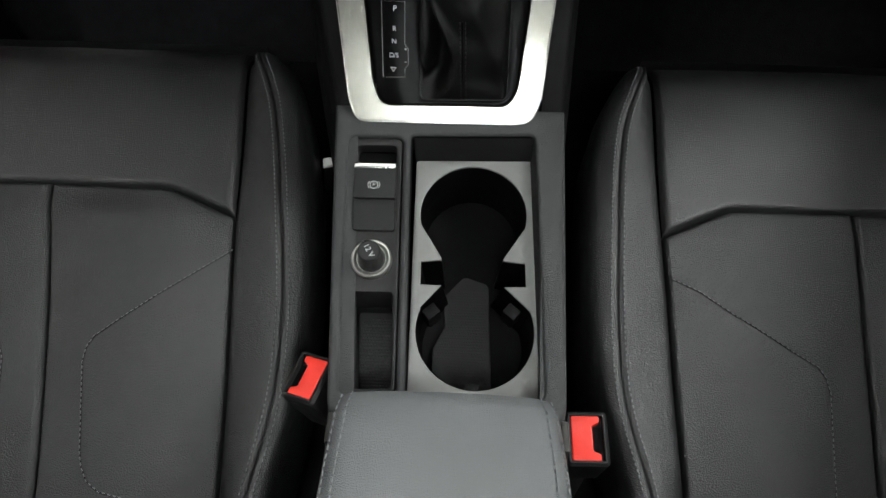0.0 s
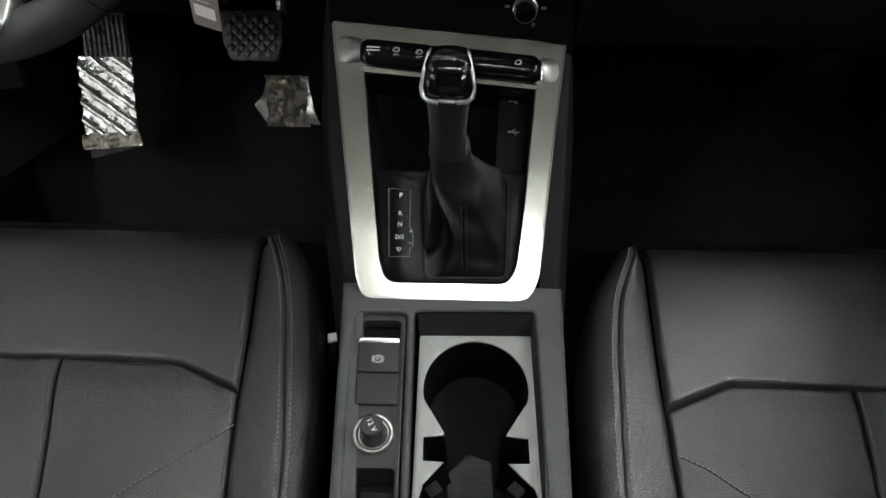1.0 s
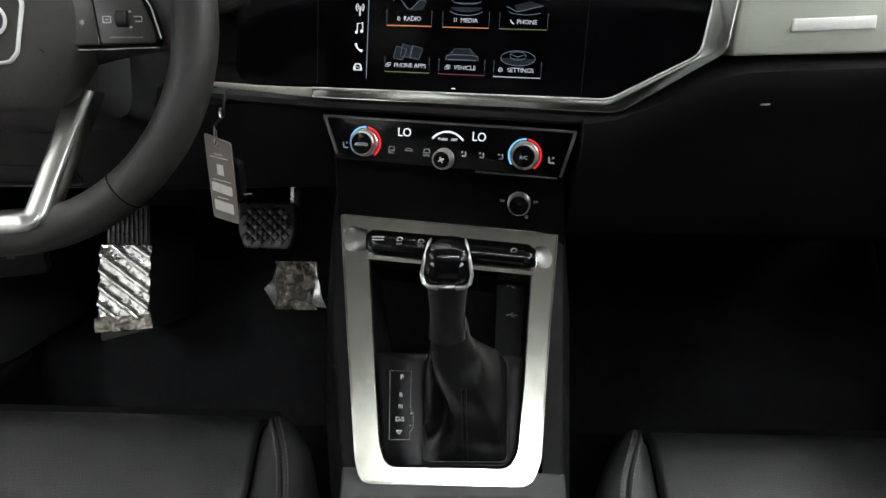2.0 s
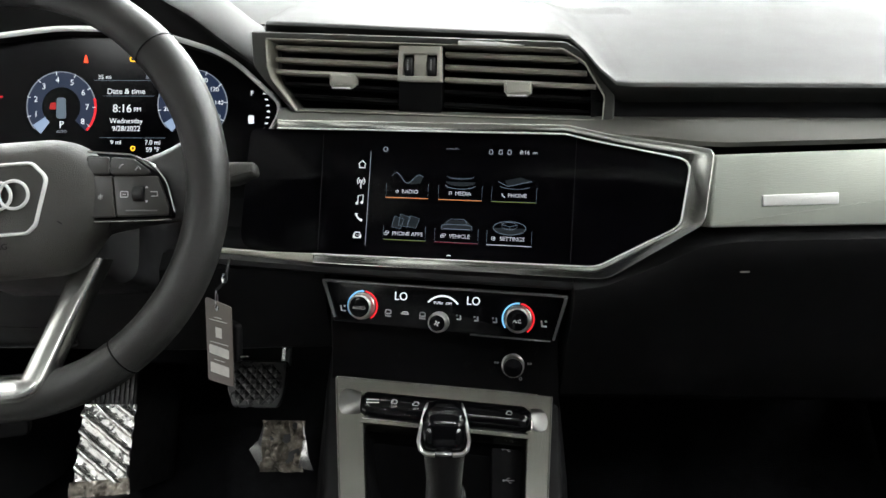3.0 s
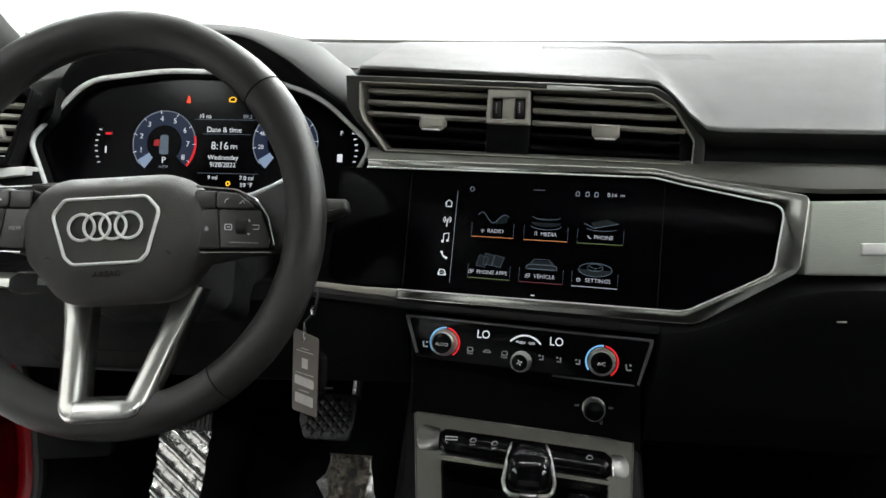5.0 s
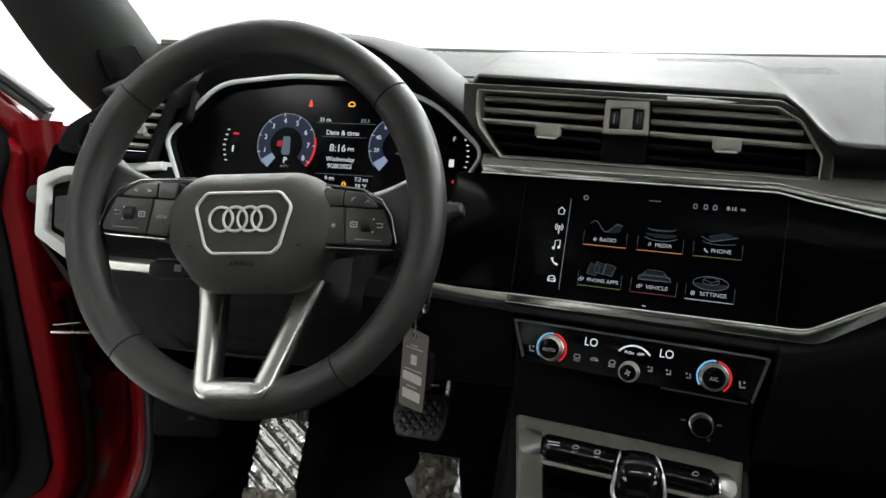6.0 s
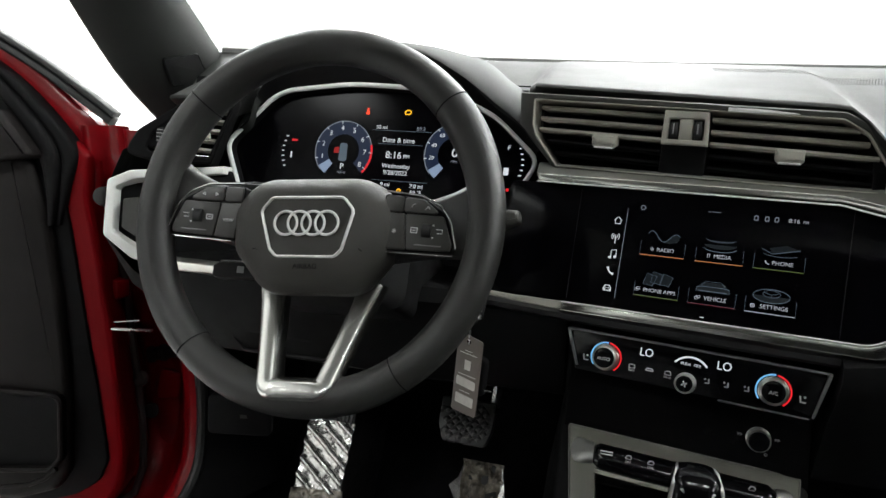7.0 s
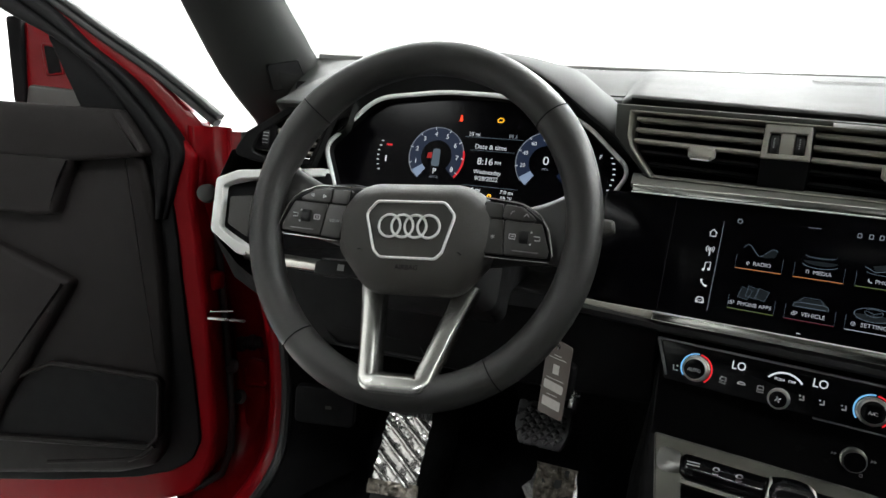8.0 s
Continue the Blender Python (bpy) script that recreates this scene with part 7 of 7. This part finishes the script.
for x, y, z, s in ((-0.50, 1.02, 0.60, 0.02), (-0.45, 1.04, 0.58, 0.014)):
    t = thing("plastic_scrap", "scrap of clear plastic film on the carpet", "plastic film", pose(x, y - 0.12, 0.480))
    part("film", crumple(s * 2, s, 0.006, 90, x * 10, 8, 6), WRAP, t, smooth=20)
FF = thing("floor_film", "crumpled clear plastic film lying over the dark footwell carpet", "plastic film", pose(-0.47, 0.83, 0.4765))
bm = crumple(0.40, 0.36, 0.010, 16, 7.0, 60, 54)
for v in bm.verts:
    v.co.z = max(v.co.z * 0.8 + 0.002, 0.0)
part("film", bm, FILM, FF, smooth=40)

# ---- red body opening round the driver's door ----
BODY = thing("body_side", "glossy red painted door opening of the car body", "car body", kind="structure")
path = [(0.853, 1.275), (0.857, 1.25), (0.865, 1.21), (0.905, 1.10), (0.965, 0.96), (0.992, 0.86), (0.998, 0.77), (0.985, 0.70), (0.935, 0.655), (0.85, 0.635), (0.6, 0.63), (0.2, 0.63), (-0.1, 0.64)]


def smooth_path(pts, n=6):
    out = []
    for i in range(len(pts) - 1):
        p0, p1, p2, p3 = (Vector(pts[max(i - 1, 0)]), Vector(pts[i]), Vector(pts[i + 1]), Vector(pts[min(i + 2, len(pts) - 1)]))
        for j in range(n):
            t = j / n
            out.append(0.5 * ((2 * p1) + (p2 - p0) * t + (2 * p0 - 5 * p1 + 4 * p2 - p3) * t * t + (3 * p1 - p0 - 3 * p2 + p3) * t ** 3))
    out.append(Vector(pts[-1]))
    return out


sp = smooth_path(path)
rows = []
for k, p in enumerate(sp):
    t = (sp[min(k + 1, len(sp) - 1)] - sp[max(k - 1, 0)]).normalized()
    n = Vector((t.y, -t.x))
    # n points out of the opening: forward and down
    if n.dot(p - Vector((0.4, 1.2))) < 0:
        n = -n
    prof = ((-0.758, 0.002), (-0.772, -0.004), (-0.786, -0.004), (-0.795, 0.004), (-0.800, 0.022), (-0.815, 0.036), (-0.845, 0.042), (-0.862, 0.034), (-0.872, 0.020), (-0.885, 0.020), (-0.905, 0.034), (-0.91, 0.10))
    rows.append([(x, p.x + n.x * d, p.y + n.y * d) for x, d in prof])
part("jamb", loft(rows, False), REDPAINT, BODY, "glossy red painted jamb", smooth=60)
part("door_seal", tube([(-0.752, p.x - 0.002, p.y) for p in sp], 0.010, 10), RUBBER, BODY, "black rubber seal")
part("kick_panel", loft([[(-0.742, p.x, p.y), (-0.70, p.x + 0.05, p.y), (-0.66, p.x + 0.20, p.y)] for p in sp[10:52]], False), DARK, BODY)
part("fender", loft([[(-0.91, 0.90, z), (-0.92, 1.2, z), (-0.90, 1.5, z)] for z in (0.5, 0.8, 1.0, 1.15, 1.2)], False), REDPAINT, BODY)
for y, z in ((0.90, 1.02), (0.94, 0.70)):
    part("hinge", box(-0.90, -0.845, y, y + 0.03, z - 0.016, z + 0.016, 0.006), REDPAINT, BODY, "painted door hinge")
for y, z in ((0.930, 0.865), (0.955, 0.80)):
    part("bolt", lathe([(0.013, 0), (0.013, 0.006), (0.010, 0.010)], 14), RUBBER, BODY, m=pose(-0.83, y + 0.01, z, 75, 0, 0))
part("bump_stop", lathe([(0.016, 0), (0.014, 0.012), (0.008, 0.016)], 16), RUBBER, BODY, "rubber bump stop", m=pose(-0.842, 0.872, 1.172, 80, 0, 25))

# ---- driver's door, standing open ----
DR = frm((-0.86, 0.87, 1.0), (0.95, 0.31, 0), (0, 0, 1))
DOOR = thing("driver_door", "open red car door with a black inner panel and window frame", "car door", DR)
shell = rpoly([(-0.006, 0.235), (-0.008, 0.17), (0.006, 0.09), (0.016, 0.02), (0.028, -0.05), (0.038, -0.15), (0.046, -0.245), (0.040, -0.300), (0.008, -0.355), (-0.10, -0.392), (-0.34, -0.440), (-1.02, -0.44), (-1.05, -0.3), (-1.06, 0.250), (-0.10, 0.266), (-0.03, 0.255)], [0.02, 0.05, 0.1, 0.1, 0.1, 0.1, 0.05, 0.05, 0.06, 0.1, 0.1, 0.05, 0.05, 0.02, 0.02, 0.02], 5)
part("shell", slab(shell, -0.06, 0.0, 0.012), REDPAINT, DOOR, "glossy red door shell", smooth=50)
pn = rpoly([(-0.114, 0.290), (-0.080, 0.205), (-0.056, 0.114), (-0.044, 0.023), (-0.036, -0.07), (-0.030, -0.17), (-0.032, -0.265), (-0.052, -0.300), (-0.110, -0.318), (-0.34, -0.345), (-1.0, -0.345), (-1.03, 0.257)], [0.01, 0.05, 0.1, 0.1, 0.1, 0.1, 0.03, 0.03, 0.05, 0.05, 0.05, 0.02], 5)
band = rpoly([(-0.100, 0.280), (-0.058, 0.225), (-0.046, 0.19), (-0.030, 0.098), (-0.019, 0.02), (-0.007, -0.06), (0.004, -0.13), (0.015, -0.20), (0.021, -0.252), (0.008, -0.288), (-0.03, -0.313), (-0.085, -0.329), (-0.233, -0.352), (-0.40, -0.368), (-1.0, -0.368), (-1.03, 0.257)], [0.01, 0.03, 0.05, 0.1, 0.1, 0.1, 0.1, 0.06, 0.03, 0.03, 0.05, 0.1, 0.1, 0.1, 0.02, 0.02], 5)
part("edge_cover", slab(band, -0.002, 0.006, 0.003), DARK, DOOR, "black border round the inner panel")
part("inner_panel", slab(pn, -0.005, 0.022, 0.012), DOORSKIN, DOOR, "black grained inner panel", smooth=50)
up = rpoly([(-0.112, 0.294), (-0.062, 0.226), (-0.185, 0.208), (-1.0, 0.208), (-1.02, 0.286)], [0.01, 0.01, 0.1, 0.02, 0.02], 5)
pull = rpoly([(-0.178, 0.216), (-0.197, 0.178), (-0.213, 0.122), (-0.240, 0.116), (-1.0, 0.140), (-1.0, 0.216)], [0.01, 0.05, 0.010, 0.012, 0.02, 0.02], 5)
part("upper_pad", slab(up, 0.015, 0.050, 0.010), DOORSKIN, DOOR, "padded upper door trim", smooth=50)
part("pull_block", slab(pull, 0.015, 0.047, 0.010), DOORSKIN, DOOR, "padded grip below the upper trim", smooth=50)
part("door_pull", slab(rpoly([(-0.300, 0.200), (-0.318, 0.165), (-0.40, 0.156), (-0.60, 0.156), (-0.60, 0.200)], 0.012, 4), 0.040, 0.0485, 0.001), DARK, DOOR)
ar = rpoly([(-0.183, 0.014), (-0.195, -0.008), (-0.305, -0.208), (-0.37, -0.27), (-1.0, -0.29), (-1.0, 0.08), (-0.34, 0.075)], [0.02, 0.03, 0.05, 0.05, 0.02, 0.02, 0.05], 6)
part("armrest_panel", slab(ar, 0.015, 0.045, 0.014), DOORSKIN, DOOR, "raised lower door trim", smooth=50)
pk = rpoly([(-0.044, -0.142), (-0.225, -0.134), (-0.285, -0.165), (-0.335, -0.268), (-0.060, -0.256), (-0.044, -0.238)], [0.012, 0.03, 0.03, 0.01, 0.01, 0.01], 4)
part("pocket", ringslab(offset(pk, 0.008), pk, 0.01, 0.036, 0.003), DOORSKIN, DOOR, "door pocket")
part("pocket_back", slab(pk, 0.018, 0.0225, 0), DARK, DOOR)
part("pocket_lip", tube([(-0.046, -0.256, 0.034), (-0.062, -0.272, 0.036), (-0.088, -0.283, 0.036), (-0.228, -0.303, 0.036)], 0.004, 8), DOORSKIN, DOOR)
# window frame


def framed(inner, outer, z0, z1, e=0.004, n=5):
    """A bar of the door's window frame between two curved edges."""
    rows = []
    for a, b in zip(smooth_path(inner, n), smooth_path(outer, n)):
        rows.append([(a.x, a.y, z0), (a.x, a.y, z1 - e)] + [(*a.lerp(b, t), z1 + dz) for t, dz in ((0.12, -e * 0.25), (0.3, 0), (0.7, 0), (0.88, -e * 0.25))] + [(b.x, b.y, z1 - e), (b.x, b.y, z0)])
    return loft(rows, True, True, True)


bar_in = [(-0.72, 0.605), (-0.55, 0.555), (-0.42, 0.495), (-0.319, 0.435), (-0.234, 0.397), (-0.168, 0.350), (-0.116, 0.295), (-0.079, 0.238), (-0.066, 0.185), (-0.062, 0.125)]
bar_out = [(-0.72, 0.655), (-0.55, 0.606), (-0.40, 0.535), (-0.261, 0.453), (-0.191, 0.397), (-0.117, 0.347), (-0.058, 0.289), (-0.024, 0.240), (-0.032, 0.190), (-0.046, 0.125)]
bar_mid = [(lerp(a[0], b[0], 0.55), lerp(a[1], b[1], 0.55)) for a, b in zip(bar_in, bar_out)]
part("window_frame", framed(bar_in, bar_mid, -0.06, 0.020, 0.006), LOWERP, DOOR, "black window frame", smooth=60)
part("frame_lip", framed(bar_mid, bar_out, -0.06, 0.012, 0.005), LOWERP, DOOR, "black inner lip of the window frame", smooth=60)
red_out = [(-0.72, 0.652), (-0.55, 0.604), (-0.40, 0.534), (-0.258, 0.454), (-0.163, 0.404), (-0.110, 0.372), (-0.042, 0.314), (-0.004, 0.280), (0.002, 0.235), (0.000, 0.170)]
part("frame_outer", framed([(x - 0.004, y - 0.012) for x, y in bar_out], red_out, -0.05, -0.018), REDPAINT, DOOR, "red outer frame", smooth=60)
trim_in = [(-0.72, 0.662), (-0.55, 0.612), (-0.40, 0.538), (-0.257, 0.452), (-0.179, 0.405), (-0.096, 0.358), (-0.024, 0.310), (0.016, 0.281)]
part("frame_trim", framed(trim_in, [(x + 0.006, y + 0.010) for x, y in trim_in], -0.035, -0.010, 0.003), RUBBER, DOOR, "dark trim strip", smooth=60)
part("frame_seal", framed([(x + 0.007, y + 0.012) for x, y in trim_in], [(x + 0.012, y + 0.019) for x, y in trim_in], -0.032, -0.006, 0.003), RUBBER, DOOR, smooth=60)
part("sail_panel", slab(rpoly([(-0.258, 0.408), (-0.196, 0.288), (-0.070, 0.262), (-0.095, 0.320), (-0.165, 0.365)], 0.004, 3), -0.05, 0.0, 0.002), LOWERP, DOOR, "black sail panel")
MR = part("mirror", slab(rpoly([(-0.388, 0.300), (-0.235, 0.300), (-0.240, 0.335), (-0.312, 0.424), (-0.355, 0.446), (-0.392, 0.440)], [0.01, 0.02, 0.02, 0.02, 0.02, 0.01], 5), -0.20, -0.13, 0.010), REDPAINT, DOOR, "red wing mirror housing", smooth=50)
part("mirror_recess", ringslab(rpoly([(-0.343, 0.346), (-0.309, 0.352), (-0.319, 0.403), (-0.353, 0.406)], 0.006, 4), rpoly([(-0.338, 0.351), (-0.314, 0.356), (-0.323, 0.398), (-0.348, 0.401)], 0.004, 4), -0.135, -0.1265, 0.002), REDPAINT, MR)
part("mirror_hollow", slab(rpoly([(-0.340, 0.349), (-0.312, 0.354), (-0.321, 0.400), (-0.350, 0.403)], 0.005, 4), -0.132, -0.1290, 0), DARK, MR)
part("mirror_rim", slab(rpoly([(-0.376, 0.296), (-0.398, 0.296), (-0.414, 0.446), (-0.386, 0.450)], 0.006, 3), -0.205, -0.120, 0.004), DARK, MR)
part("mirror_foot", slab(rpoly([(-0.232, 0.325), (-0.371, 0.330), (-0.378, 0.262), (-0.232, 0.262)], 0.010, 4), -0.17, -0.118, 0.006), VENTFRAME, MR)
part("hinge_face", box(-0.06, 0.10, -0.56, 0.20, -0.24, -0.150, 0.012), REDPAINT, DOOR, "red painted hinge face")
part("edge_seal", tube([(0.004, 0.16, -0.055), (0.020, 0.05, -0.055), (0.034, -0.06, -0.055), (0.045, -0.145, -0.055), (0.053, -0.225, -0.055), (0.053, -0.290, -0.055), (0.038, -0.338, -0.055), (-0.006, -0.370, -0.055), (-0.11, -0.398, -0.055), (-0.34, -0.446, -0.055)], 0.0065, 8), RUBBER, DOOR, "black rubber seal")
part("wiring_boot", lathe([(0.016, 0), (0.016, 0.008), (0.012, 0.010), (0.012, 0.020), (0.015, 0.022), (0.015, 0.030), (0.011, 0.032), (0.011, 0.045)], 18), RUBBER, DOOR, "black wiring boot", m=pose(0.030, -0.118, -0.140, 0, 90, 8))
for x, y in ((-0.002, 0.045), (0.012, -0.085), (0.062, -0.175), (0.050, -0.070)):
    part("bolt", lathe([(0.0075, 0), (0.0075, 0.003), (0.0055, 0.006), (0.0002, 0.006)], 8), STEEL if y > 0 else REDPAINT, DOOR, m=pose(x - 0.018, y, -0.150))
part("hinge_plate", slab(rpoly([(0.040, -0.200), (0.085, -0.200), (0.085, -0.150), (0.050, -0.145)], 0.008, 4), -0.152, -0.138, 0.003), REDPAINT, DOOR, "red painted hinge plate", smooth=50)
part("check_strap", box(-0.01, 0.085, -0.040, -0.036, -0.012, -0.004, 0.001), STEEL, DOOR, "bare steel door strap")
part("check_strap_guide", tube([(-0.005, -0.030, -0.004), (0.06, -0.026, -0.02)], 0.0012, 6), STEEL, DOOR)


# ---- small loose bits beside the seats ----
PC = thing("plastic_clip", "small pale plastic clip beside the seat", "clip", pose(-0.118, 0.590, 0.690, 20, 0, 30))
part("tongue", slab(rpoly([(-0.008, -0.004), (0.006, -0.006), (0.010, 0.003), (-0.004, 0.006)], 0.002, 3), 0, 0.004, 0.001), PALE, PC)
part("stem", box(-0.004, 0.004, -0.003, 0.003, -0.22, 0.001, 0.001), RUBBER, PC)
